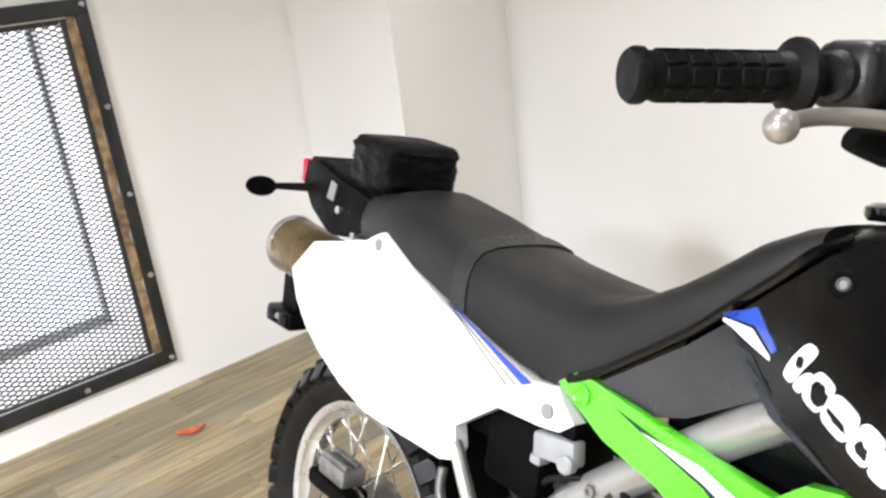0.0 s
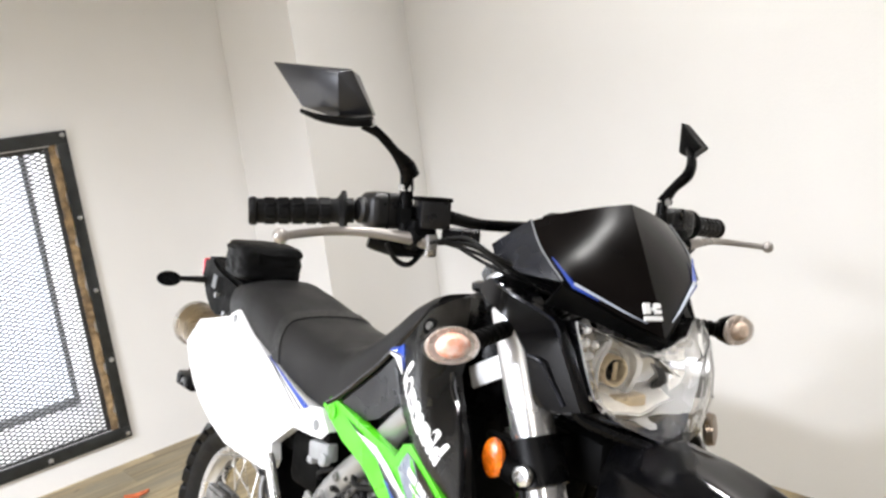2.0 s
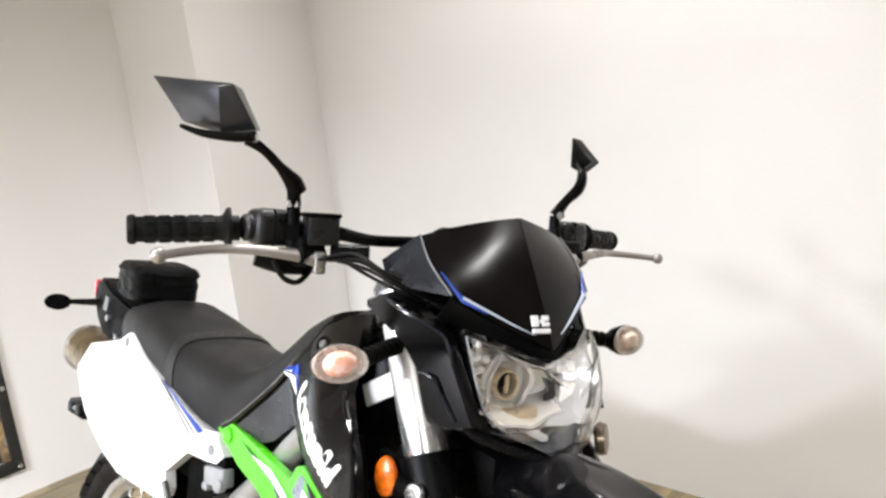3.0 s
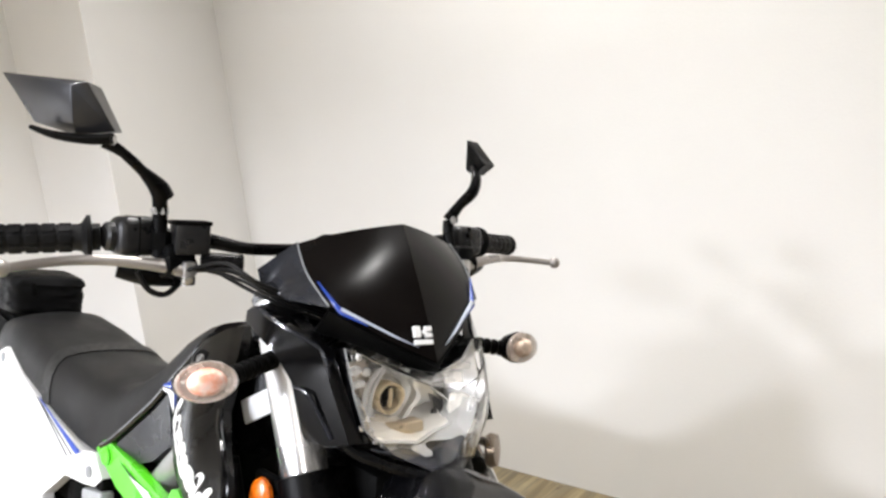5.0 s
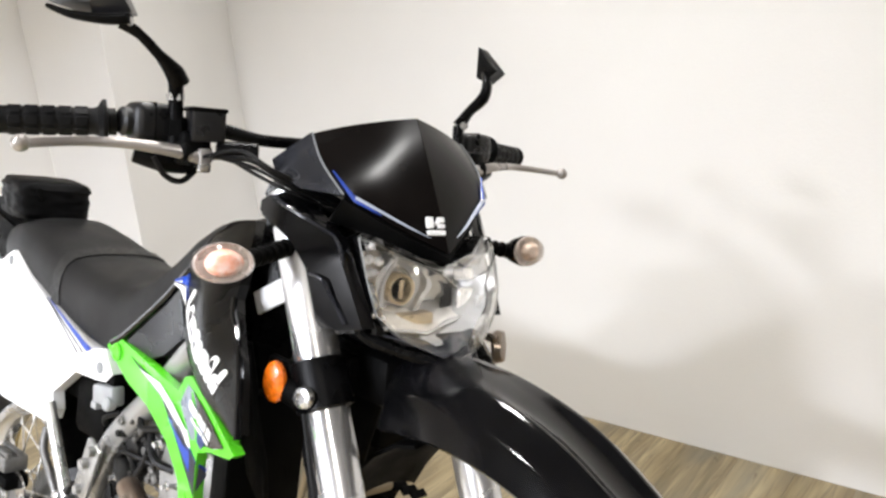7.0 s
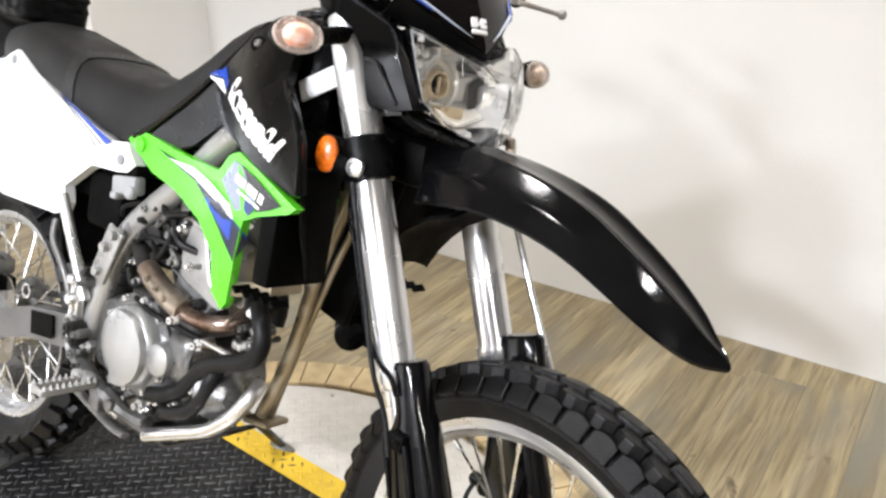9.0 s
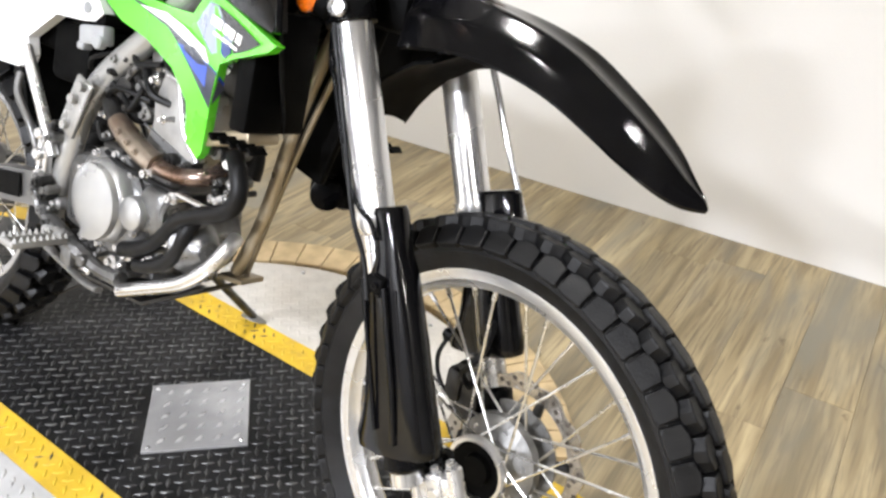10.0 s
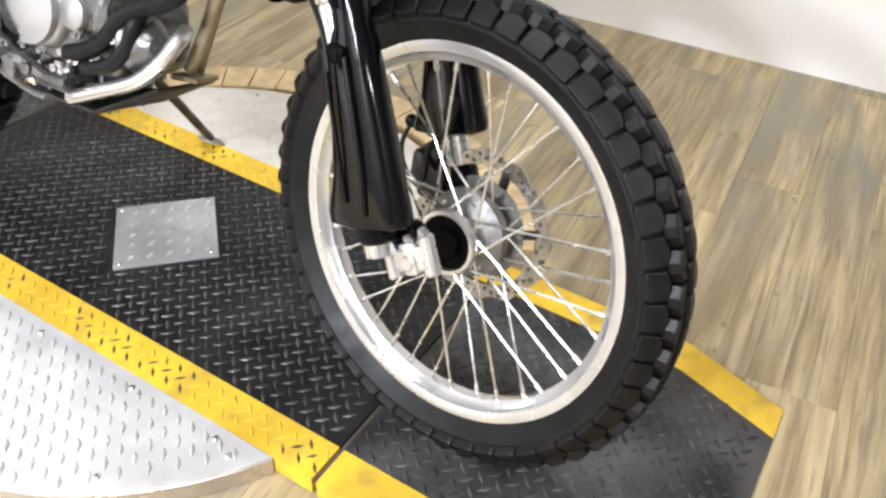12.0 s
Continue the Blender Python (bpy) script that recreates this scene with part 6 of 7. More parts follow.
def green_panel():
    return shell(GREEN, 0.010, 0.004, RIGHT, 0.003, 0.010)


green_right = fixed("green_shroud", green_panel(), GREEN_P, "lime green angular radiator shroud")
left_green = mirrored(green_panel())
left_green.transform(Matrix.Translation((-0.05, 0, 0.01)))
fixed("green_shroud", left_green, GREEN_P, "lime green angular radiator shroud")
fixed("shroud_bolt", lathe([(0.013, 0), (0.013, 0.002), (0.010, 0.003), (0.007, 0.001), (0, 0.001)], 20, (-0.752, -0.103, 0.826), (0, -1, 0)), GREEN_P, "recessed green bolt cup")


def sticker(name, outline, material, label, lift):
    """A flat graphic on the green shroud, from its (x, z) outline."""
    flat = drape([(x, -0.15, z) for x, z in outline], green_right, RIGHT, lift)
    return fixed(name, shell(flat, 0.0008, 0, RIGHT, 0.0), material, label, green_right, smooth=False)


sticker("navy_insert", [(-0.703, 0.831), (-0.661, 0.823), (-0.608, 0.819), (-0.560, 0.812), (-0.506, 0.792), (-0.462, 0.777), (-0.428, 0.772), (-0.428, 0.752), (-0.446, 0.722), (-0.476, 0.742), (-0.515, 0.768), (-0.546, 0.789), (-0.579, 0.804), (-0.640, 0.815)], NAVY, "dark blue graphic insert", 0.0008)
sticker("blue_insert", [(-0.545, 0.789), (-0.505, 0.789), (-0.453, 0.780), (-0.426, 0.773), (-0.428, 0.759), (-0.437, 0.740), (-0.460, 0.748), (-0.507, 0.767)], BLUE, "blue graphic insert", 0.0016)
sticker("white_insert", [(-0.661, 0.822), (-0.584, 0.823), (-0.526, 0.814), (-0.469, 0.799), (-0.420, 0.778), (-0.424, 0.772), (-0.453, 0.779), (-0.506, 0.792), (-0.579, 0.809)], WHITE_DECAL, "white spear graphic", 0.0024)
sticker("silver_insert", [(-0.491, 0.824), (-0.474, 0.842), (-0.456, 0.857), (-0.432, 0.855), (-0.411, 0.834), (-0.391, 0.827), (-0.393, 0.807), (-0.406, 0.794), (-0.419, 0.782), (-0.445, 0.793), (-0.471, 0.809)], SILVER_DECAL, "silver blue graphic insert", 0.0012)
sticker("black_insert", [(-0.430, 0.855), (-0.388, 0.846), (-0.318, 0.8275), (-0.352, 0.814), (-0.388, 0.804), (-0.389, 0.827), (-0.411, 0.835)], BLACK_GLOSS, "black graphic insert", 0.0018)
sticker("deep_blue_insert", [(-0.418, 0.818), (-0.392, 0.812), (-0.393, 0.803), (-0.408, 0.795), (-0.418, 0.800)], DEEP_BLUE, "deep blue graphic insert", 0.0016)
for k, wide in enumerate((0.016, 0.012, 0.014, 0.012, 0.014)):
    x, z = -0.449 + 0.0165 * k, 0.8370 - 0.0030 * k
    sticker("white_block", [(x, z - 0.0060), (x + wide, z - 0.0085), (x + wide + 0.006, z + 0.0035), (x + 0.006, z + 0.0060)], WHITE_DECAL, "plain white lettering block", 0.0030)
for k in range(3):
    x, z = -0.440 + 0.022 * k, 0.8215 - 0.0036 * k
    sticker("white_bar", [(x, z - 0.0024), (x + 0.019, z - 0.0056), (x + 0.021, z - 0.0016), (x + 0.002, z + 0.0016)], WHITE_DECAL, "small plain white bar", 0.0030)


# ---- white side panels ----
WHITE_OUT = [(-1.415, -0.088, 0.812), (-1.345, -0.090, 0.872), (-1.195, -0.092, 0.903), (-1.176, -0.092, 0.914), (-1.152, -0.093, 0.924), (-1.08, -0.098, 0.893), (-1.006, -0.101, 0.866), (-0.90, -0.101, 0.838), (-0.823, -0.099, 0.817), (-0.785, -0.098, 0.823), (-0.752, -0.099, 0.792), (-0.772, -0.099, 0.776), (-0.80, -0.099, 0.772), (-0.871, -0.098, 0.768), (-0.940, -0.100, 0.718), (-0.932, -0.100, 0.690), (-0.940, -0.100, 0.672), (-0.962, -0.100, 0.664), (-1.05, -0.097, 0.660), (-1.15, -0.094, 0.656), (-1.23, -0.091, 0.672), (-1.308, -0.089, 0.703), (-1.355, -0.088, 0.731), (-1.390, -0.088, 0.765)]


def white_panel():
    return shell(WHITE_OUT, 0.012, 0.007, RIGHT, 0.004, 0.022)


wp = fixed("white_side_panel", white_panel(), WHITE_P, "large glossy white side panel")
fixed("white_side_panel", mirrored(white_panel()), WHITE_P, "large glossy white side panel")
fixed("panel_screw", lathe([(0.009, 0), (0.009, 0.002), (0.006, 0.003), (0, 0.002)], 16, (-1.158, -0.100, 0.905), RIGHT), LABEL_GREY, "", wp)
fixed("panel_screw", lathe([(0.009, 0), (0.009, 0.002), (0.006, 0.003), (0, 0.002)], 16, (-0.792, -0.106, 0.793), RIGHT), LABEL_GREY, "", wp)
fixed("blue_stripe", decal([(-0.975, -0.107, 0.869), (-0.905, -0.108, 0.846), (-0.817, -0.108, 0.817), (-0.832, -0.107, 0.810)], 0.0035), BLUE, "tapering blue stripe", wp, smooth=False)
for dz, x1, w in ((0.0, -0.840, 0.0013), (-0.012, -0.856, 0.0013)):
    fixed("thin_line", tube([(-0.978, -0.1118, 0.869), (x1, -0.1118, 0.807 + dz * 0.4)], w, 6, 2, False, 0.4), LINE_DECAL, "thin dark line", wp)

# ---- tail ----
tail = loft([
    [(-1.20, -0.080, 0.900), (-1.20, 0.080, 0.900), (-1.20, 0.070, 0.960), (-1.20, -0.070, 0.960)],
    [(-1.36, -0.070, 0.880), (-1.36, 0.085, 0.880), (-1.36, 0.075, 0.985), (-1.36, -0.060, 0.985)],
    [(-1.45, -0.050, 0.905), (-1.45, 0.080, 0.905), (-1.45, 0.072, 1.000), (-1.45, -0.042, 1.000)],
    [(-1.505, -0.040, 0.945), (-1.505, 0.070, 0.945), (-1.505, 0.064, 0.995), (-1.505, -0.034, 0.995)],
])
bmesh.ops.bevel(tail, geom=tail.edges[:], offset=0.008, segments=2, affect="EDGES")
fixed("tail_fairing", tail, BLACK_MATTE, "black tail fairing")
fixed("tail_lamp", box((0.022, 0.10, 0.044), (-1.512, 0.015, 0.968), 0.006), RED_LENS, "red tail lamp")
fixed("rear_fender", loft([[(-1.25, -0.075, 0.86), (-1.25, 0.085, 0.86), (-1.25, 0.085, 0.875), (-1.25, -0.075, 0.875)], [(-1.38, -0.065, 0.845), (-1.38, 0.085, 0.845), (-1.38, 0.085, 0.86), (-1.38, -0.065, 0.86)], [(-1.50, -0.02, 0.815), (-1.50, 0.08, 0.815), (-1.505, 0.08, 0.83), (-1.505, -0.02, 0.83)]]), BLACK_MATTE, "black rear mudguard")
plate_arm = loft([[(x - w, -0.020, z), (x + w, -0.020, z), (x + w, 0.004, z), (x - w, 0.004, z)] for x, z, w in ((-1.552, 0.835, 0.018), (-1.552, 0.79, 0.022), (-1.548, 0.698, 0.030))])
plate_arm = fixed("plate_bracket", plate_arm, BLACK_MATTE, "black number plate bracket")
fixed("plate_lamp", join(box((0.092, 0.040, 0.034), (-1.553, -0.02, 0.684), 0.005), box((0.030, 0.006, 0.024), (-1.575, -0.042, 0.684), 0.002), box((0.030, 0.006, 0.024), (-1.528, -0.042, 0.684), 0.002)), BLACK_SATIN, "small black box under the bracket", plate_arm)
fixed("bolt", hex_bolt((-1.552, -0.041, 0.686), RIGHT, 0.005, 0.004), BOLT, "", plate_arm)
for z, x in ((0.932, -1.296), (0.900, -1.247)):
    fixed("luggage_hook", join(rod((x, -0.060, z), (x, -0.088, z), 0.003, 8), lathe([(0.006, 0), (0.006, 0.003)], 10, (x, -0.088, z), RIGHT)), BOLT, "small bright luggage hook")
fixed("tail_label", decal([(-1.352, -0.074, 0.943), (-1.330, -0.075, 0.940), (-1.322, -0.075, 0.968), (-1.342, -0.074, 0.972)], 0.004), LABEL_GREY, "small pale sticker", smooth=False)
silencer = fixed("muffler", lathe([(0.030, 0), (0.042, 0.012), (0.050, 0.03), (0.052, 0.39), (0.051, 0.405)], 40, (-1.13, -0.026, 0.790), (-1, -0.02, 0.10)), MUFFLER, "brushed bronze-tinted silencer")
fixed("muffler_cap", lathe([(0.0515, 0.392), (0.0535, 0.394), (0.0535, 0.404), (0.047, 0.412), (0.033, 0.415), (0.029, 0.411), (0.026, 0.385)], 40, (-1.13, -0.026, 0.790), (-1, -0.02, 0.10)), MUFFLER_END, "pale silencer end cap", silencer)
for k in range(5):
    a = radians(90 + 72 * k)
    fixed("rivet", lathe([(0.0035, 0), (0.003, 0.002), (0, 0.0026)], 8, Vector((-1.515, -0.034 + 0.0522 * math.cos(a), 0.829 + 0.0522 * math.sin(a))), (0, math.cos(a), math.sin(a))), BOLT, "", silencer)

# ---- frame ----
both("main_spar", lambda: tube([(-0.46, -0.108, 0.935), (-0.555, -0.100, 0.868), (-0.66, -0.084, 0.782), (-0.752, -0.088, 0.698), (-0.795, -0.092, 0.628), (-0.815, -0.094, 0.555), (-0.84, -0.094, 0.47), (-0.845, -0.09, 0.39)], [0.017, 0.017, 0.017, 0.017, 0.016, 0.016], 14, 5, True, 1.25), FRAME_GREY, "silver painted main frame spar", steer=False)
both("rear_bracket", lambda: join(box((0.040, 0.008, 0.098), (-0.772, -0.122, 0.642), 0.003, 2, Matrix.Rotation(radians(22), 4, "Y")), rod((-0.752, -0.125, 0.678), (-0.752, -0.136, 0.678), 0.008, 10), rod((-0.770, -0.125, 0.655), (-0.770, -0.136, 0.655), 0.008, 10), rod((-0.786, -0.125, 0.610), (-0.786, -0.134, 0.610), 0.007, 10)), FRAME_GREY, "silver bracket with bolts", steer=False)
fixed("down_tube", tube([(-0.372, -0.010, 0.87), (-0.392, -0.010, 0.813), (-0.424, -0.010, 0.699), (-0.451, -0.010, 0.556), (-0.488, -0.010, 0.454)], 0.0090, 12, 4, True, 1.3), TUBE_BRONZE, "bronze-silver square down tube")
fixed("down_tube", tube([(-0.358, 0.005, 0.86), (-0.382, 0.005, 0.786), (-0.407, 0.005, 0.711), (-0.440, 0.005, 0.603), (-0.481, 0.005, 0.453)], 0.0048, 12, 4, True, 1.2), TUBE_BRONZE, "slim frame tube")
fixed("frame_foot", box((0.055, 0.05, 0.010), (-0.482, -0.005, 0.447), 0.004, 2, Matrix.Rotation(radians(-8), 4, "Y")), TUBE_BRONZE, "flat frame foot")
fixed("cradle_bar", tube([(-0.440, -0.072, 0.532), (-0.428, -0.100, 0.522), (-0.445, -0.110, 0.490), (-0.493, -0.110, 0.449), (-0.560, -0.110, 0.416), (-0.628, -0.110, 0.385)], 0.0115, 12), ALLOY, "bright bent engine guard bar")
both("subframe_strut", lambda: rod((-0.925, -0.118, 0.705), (-0.822, -0.118, 0.548), 0.0095, 12), ALLOY, "bright straight strut", steer=False)
both("subframe_strut", lambda: tube([(-0.955, -0.105, 0.655), (-0.945, -0.112, 0.62), (-0.90, -0.112, 0.575), (-0.87, -0.108, 0.52)], 0.0065, 10), SWING_GREY, "slim grey bent stay", steer=False)
both("foot_plate", lambda: join(box((0.014, 0.012, 0.085), (-0.858, -0.116, 0.545), 0.004), box((0.012, 0.014, 0.07), (-0.838, -0.118, 0.548), 0.004), rod((-0.850, -0.11, 0.578), (-0.850, -0.134, 0.578), 0.009, 12, 0.002), rod((-0.846, -0.11, 0.545), (-0.846, -0.136, 0.545), 0.010, 12, 0.002), rod((-0.842, -0.11, 0.512), (-0.842, -0.134, 0.512), 0.009, 12, 0.002)), ALLOY, "cast footrest plate", steer=False)
fixed("headstock", rod(Vector((-0.405, 0, 1.02)) + STEER_AXIS * -0.09, Vector((-0.405, 0, 1.02)) + STEER_AXIS * 0.09, 0.034, 20, 0.004), BLACK_SATIN)
# swingarm
both("swingarm", lambda: loft([[(x, -y - w, z - hh), (x, -y + w, z - hh), (x, -y + w, z + hh), (x, -y - w, z + hh)] for x, y, z, w, hh in ((-0.86, 0.085, 0.475, 0.016, 0.030), (-1.0, 0.092, 0.452, 0.016, 0.030), (-1.2, 0.100, 0.385, 0.015, 0.027), (-1.375, 0.102, 0.330, 0.014, 0.026))]), SWING_GREY, "grey box-section swingarm", steer=False)
fixed("swingarm_pad", box((0.07, 0.003, 0.042), (-0.955, -0.110, 0.462), 0.001, 1, Matrix.Rotation(radians(-9), 4, "Y")), BLACK_MATTE, "dark rubber pad")
fixed("hose_clip", lathe([(0.010, -0.004), (0.014, -0.004), (0.014, 0.004), (0.010, 0.004), (0.010, -0.004)], 18, (-1.02, -0.105, 0.505), RIGHT, close=False), ALLOY)
fixed("rear_caliper", join(box((0.085, 0.05, 0.035), (-1.325, -0.012, 0.470), 0.008), box((0.080, 0.012, 0.010), (-1.325, -0.026, 0.490), 0.003), box((0.080, 0.012, 0.010), (-1.325, -0.004, 0.490), 0.003)), CAST_DARK, "grey rear brake caliper")
rd = fixed("rear_disc", wave_disc(0.075, 0.112, 0.004, 8), DISC_STEEL, "wave-edged rear brake disc")
rd.data.transform(Matrix.Translation(REAR + Vector((0, -0.066, 0))))
fixed("caliper_guard", box((0.13, 0.05, 0.030), (-1.330, -0.015, 0.437), 0.008), BLACK_MATTE)
shock = fixed("shock", rod((-0.90, 0, 0.50), (-0.86, 0, 0.78), 0.022, 16), DARK_METAL, "rear shock absorber")
for k in range(9):
    fixed("coil", lathe([(0.030, -0.004), (0.038, -0.004), (0.038, 0.004), (0.030, 0.004), (0.030, -0.004)], 20, Vector((-0.90, 0, 0.50)).lerp(Vector((-0.86, 0, 0.78)), 0.1 + 0.09 * k), (0.04, 0, 0.28), close=False), DARK_METAL, "", shock)
fixed("airbox", join(box((0.16, 0.15, 0.15), (-0.905, 0, 0.775), 0.02), box((0.10, 0.17, 0.10), (-0.86, 0, 0.71), 0.015)), BLACK_MATTE, "black air box")
fixed("inner_mudguard", loft([[(x - 0.004, -w, z), (x - 0.004, w, z), (x + 0.004, w, z), (x + 0.004, -w, z)] for x, z, w in ((-1.075, 0.865, 0.080), (-1.045, 0.80, 0.080), (-1.020, 0.72, 0.078), (-0.998, 0.64, 0.074), (-0.985, 0.565, 0.066))]), BLACK_MATTE, "black inner rear mudguard")
fixed("relay_box", join(box((0.062, 0.022, 0.030), (-0.775, -0.098, 0.755), 0.005, 2, Matrix.Rotation(radians(-8), 4, "Y")), rod((-0.752, -0.100, 0.748), (-0.752, -0.116, 0.748), 0.011, 14, 0.003), box((0.016, 0.020, 0.012), (-0.798, -0.100, 0.734), 0.003)), RELAY_GREY, "pale grey relay box")
fixed("relay_lid", box((0.10, 0.05, 0.020), (-0.80, -0.080, 0.782), 0.004), BLACK_MATTE)

# ---- engine ----
case = join(
    box((0.25, 0.16, 0.13), (-0.69, 0.0, 0.480), 0.03, 3),
    box((0.20, 0.19, 0.13), (-0.70, -0.02, 0.505), 0.03, 3),
    box((0.16, 0.12, 0.05), (-0.70, 0, 0.395), 0.02, 2),
    rod((-0.575, -0.06, 0.49), (-0.575, 0.03, 0.49), 0.056, 28, 0.01),
)
fixed("crankcase", case, ENGINE, "cast aluminium crankcase")
fixed("clutch_cover", lathe([(0.066, 0), (0.067, 0.004), (0.066, 0.020), (0.064, 0.028), (0.060, 0.033), (0.045, 0.038), (0.02, 0.040), (0, 0.040)], 48, (-0.684, -0.100, 0.517), RIGHT), CLUTCH, "large round silver clutch cover")
crescent = [(-0.684 + 0.060 * math.cos(radians(a)), -0.1458, 0.517 + 0.060 * math.sin(radians(a))) for a in range(100, -101, -10)]
fixed("cover_crescent", shell(crescent, 0.012, 0.0, RIGHT, 0.0015, 0.006), CLUTCH, "raised half-round face on the cover")
fixed("case_boss", join(box((0.062, 0.045, 0.080), (-0.576, -0.098, 0.531), 0.018, 3), rod((-0.545, -0.10, 0.532), (-0.535, -0.10, 0.534), 0.030, 20, 0.004), rod((-0.62, -0.09, 0.565), (-0.56, -0.09, 0.585), 0.014, 14, 0.004)), ENGINE, "rounded cast boss on the crankcase")
fixed("oil_cover", lathe([(0.026, 0), (0.027, 0.004), (0.0265, 0.028), (0.025, 0.033), (0.021, 0.035), (0, 0.036)], 36, (-0.604, -0.098, 0.522), RIGHT), CLUTCH, "smaller round silver oil filter cover")
for k in range(10):
    a = 2 * math.pi * k / 10 + 0.2
    fixed("case_bolt", hex_bolt((-0.684 + 0.076 * math.cos(a), -0.109, 0.517 + 0.076 * math.sin(a)), RIGHT, 0.005, 0.008), ALLOY)
for x, z in ((-0.60, 0.585), (-0.54, 0.565), (-0.53, 0.50), (-0.57, 0.455), (-0.62, 0.448), (-0.655, 0.425), (-0.735, 0.395), (-0.79, 0.415), (-0.81, 0.47)):
    fixed("case_bolt", join(hex_bolt((x, -0.112, z), RIGHT, 0.006, 0.010), rod((x, -0.085, z), (x, -0.112, z), 0.010, 10)), ALLOY)
cyl = box((0.115, 0.14, 0.175), (0, 0, 0), 0.012, 2)
cyl.transform(Matrix.Translation((-0.600, 0.0, 0.655)) @ Matrix.Rotation(radians(16), 4, "Y"))
fixed("cylinder", cyl, CLUTCH, "plain silver water-cooled cylinder")
head = join(box((0.13, 0.13, 0.09), (-0.555, 0.01, 0.765), 0.015), box((0.11, 0.11, 0.05), (-0.545, 0.01, 0.825), 0.015))
fixed("cylinder_head", head, DARK_METAL, "dark cylinder head")
fixed("carburettor", join(rod((-0.70, -0.02, 0.70), (-0.62, -0.02, 0.72), 0.035, 20, 0.004), box((0.07, 0.09, 0.08), (-0.715, -0.03, 0.675), 0.012), rod((-0.70, -0.075, 0.69), (-0.70, -0.095, 0.69), 0.018, 14)), DARK_METAL, "dark carburettor")
fixed("header_pipe", tube([(-0.515, -0.020, 0.640), (-0.502, -0.050, 0.622), (-0.505, -0.078, 0.608), (-0.522, -0.092, 0.601), (-0.548, -0.096, 0.597), (-0.575, -0.096, 0.595), (-0.604, -0.097, 0.598)], 0.0135, 16), HEADER, "heat-stained copper brown exhaust header")
fixed("pipe_joint", lathe([(0.0135, -0.004), (0.0195, -0.003), (0.0195, 0.003), (0.0135, 0.004)], 20, (-0.600, -0.097, 0.598), (-1, 0, 0.2)), HEAT_SHIELD)
fixed("heat_shield", tube([(-0.602, -0.098, 0.598), (-0.641, -0.098, 0.610), (-0.675, -0.097, 0.624), (-0.705, -0.094, 0.638)], [0.0175, 0.0185, 0.0185, 0.0165], 16), HEAT_SHIELD, "dull bronze exhaust heat shield")
fixed("exhaust_pipe", tube([(-0.700, -0.094, 0.636), (-0.735, -0.085, 0.655), (-0.79, -0.06, 0.70)], 0.0150, 14), DARK_METAL, "dark exhaust pipe")
for t in (0.12, 0.35, 0.62):
    p = Vector((-0.618, -0.116, 0.606)).lerp(Vector((-0.70, -0.112, 0.640)), t * 1.1)
    fixed("shield_bolt", hex_bolt(p, RIGHT, 0.005, 0.005), HEAT_SHIELD)
fixed("coolant_hose", tube([(-0.440, -0.100, 0.658), (-0.418, -0.112, 0.642), (-0.406, -0.116, 0.618), (-0.411, -0.116, 0.596), (-0.432, -0.116, 0.578), (-0.479, -0.116, 0.559), (-0.514, -0.117, 0.539), (-0.534, -0.117, 0.514), (-0.553, -0.117, 0.492), (-0.587, -0.117, 0.470), (-0.628, -0.114, 0.455)], 0.0130, 14), HOSE, "thick black coolant hose")
fixed("coolant_hose", tube([(-0.493, -0.105, 0.545), (-0.494, -0.117, 0.528), (-0.503, -0.118, 0.498), (-0.530, -0.118, 0.467), (-0.560, -0.117, 0.452), (-0.590, -0.116, 0.443)], 0.0115, 14), HOSE, "thick black coolant hose")
fixed("coolant_hose", tube([(-0.475, -0.06, 0.69), (-0.455, -0.05, 0.655), (-0.452, -0.055, 0.62)], 0.017, 14), HOSE, "thick black coolant hose")
fixed("water_pump", join(lathe([(0.040, 0), (0.042, 0.006), (0.034, 0.016), (0.030, 0.030), (0.022, 0.044), (0.016, 0.050), (0, 0.052)], 28, (-0.512, -0.085, 0.498), (1, -0.25, 0.15)), rod((-0.512, -0.095, 0.53), (-0.485, -0.10, 0.545), 0.009, 12, 0.002), box((0.05, 0.03, 0.03), (-0.51, -0.07, 0.46), 0.008)), ENGINE, "cast water pump housing")
fixed("breather_pipe", rod((-0.538, -0.107, 0.573), (-0.472, -0.108, 0.572), 0.0045, 10), ALLOY, "thin bright pipe")
fixed("wire", tube([(-0.70, -0.110, 0.590), (-0.655, -0.116, 0.583), (-0.60, -0.112, 0.577), (-0.535, -0.107, 0.573)], 0.0045, 8), HOSE)
for a, b, c, rr in (((-0.72, -0.085, 0.70), (-0.675, -0.10, 0.665), (-0.655, -0.095, 0.70), 0.005), ((-0.745, -0.09, 0.665), (-0.70, -0.105, 0.69), (-0.64, -0.09, 0.685), 0.004), ((-0.70, -0.09, 0.62), (-0.72, -0.105, 0.605), (-0.745, -0.10, 0.625), 0.0045), ((-0.66, -0.09, 0.735), (-0.63, -0.10, 0.70), (-0.60, -0.085, 0.69), 0.006), ((-0.70, -0.08, 0.76), (-0.67, -0.10, 0.735), (-0.62, -0.095, 0.745), 0.005), ((-0.80, -0.085, 0.70), (-0.775, -0.10, 0.72), (-0.74, -0.095, 0.735), 0.004)):
    fixed("wire_loom", tube([a, b, c], rr, 8), HOSE)
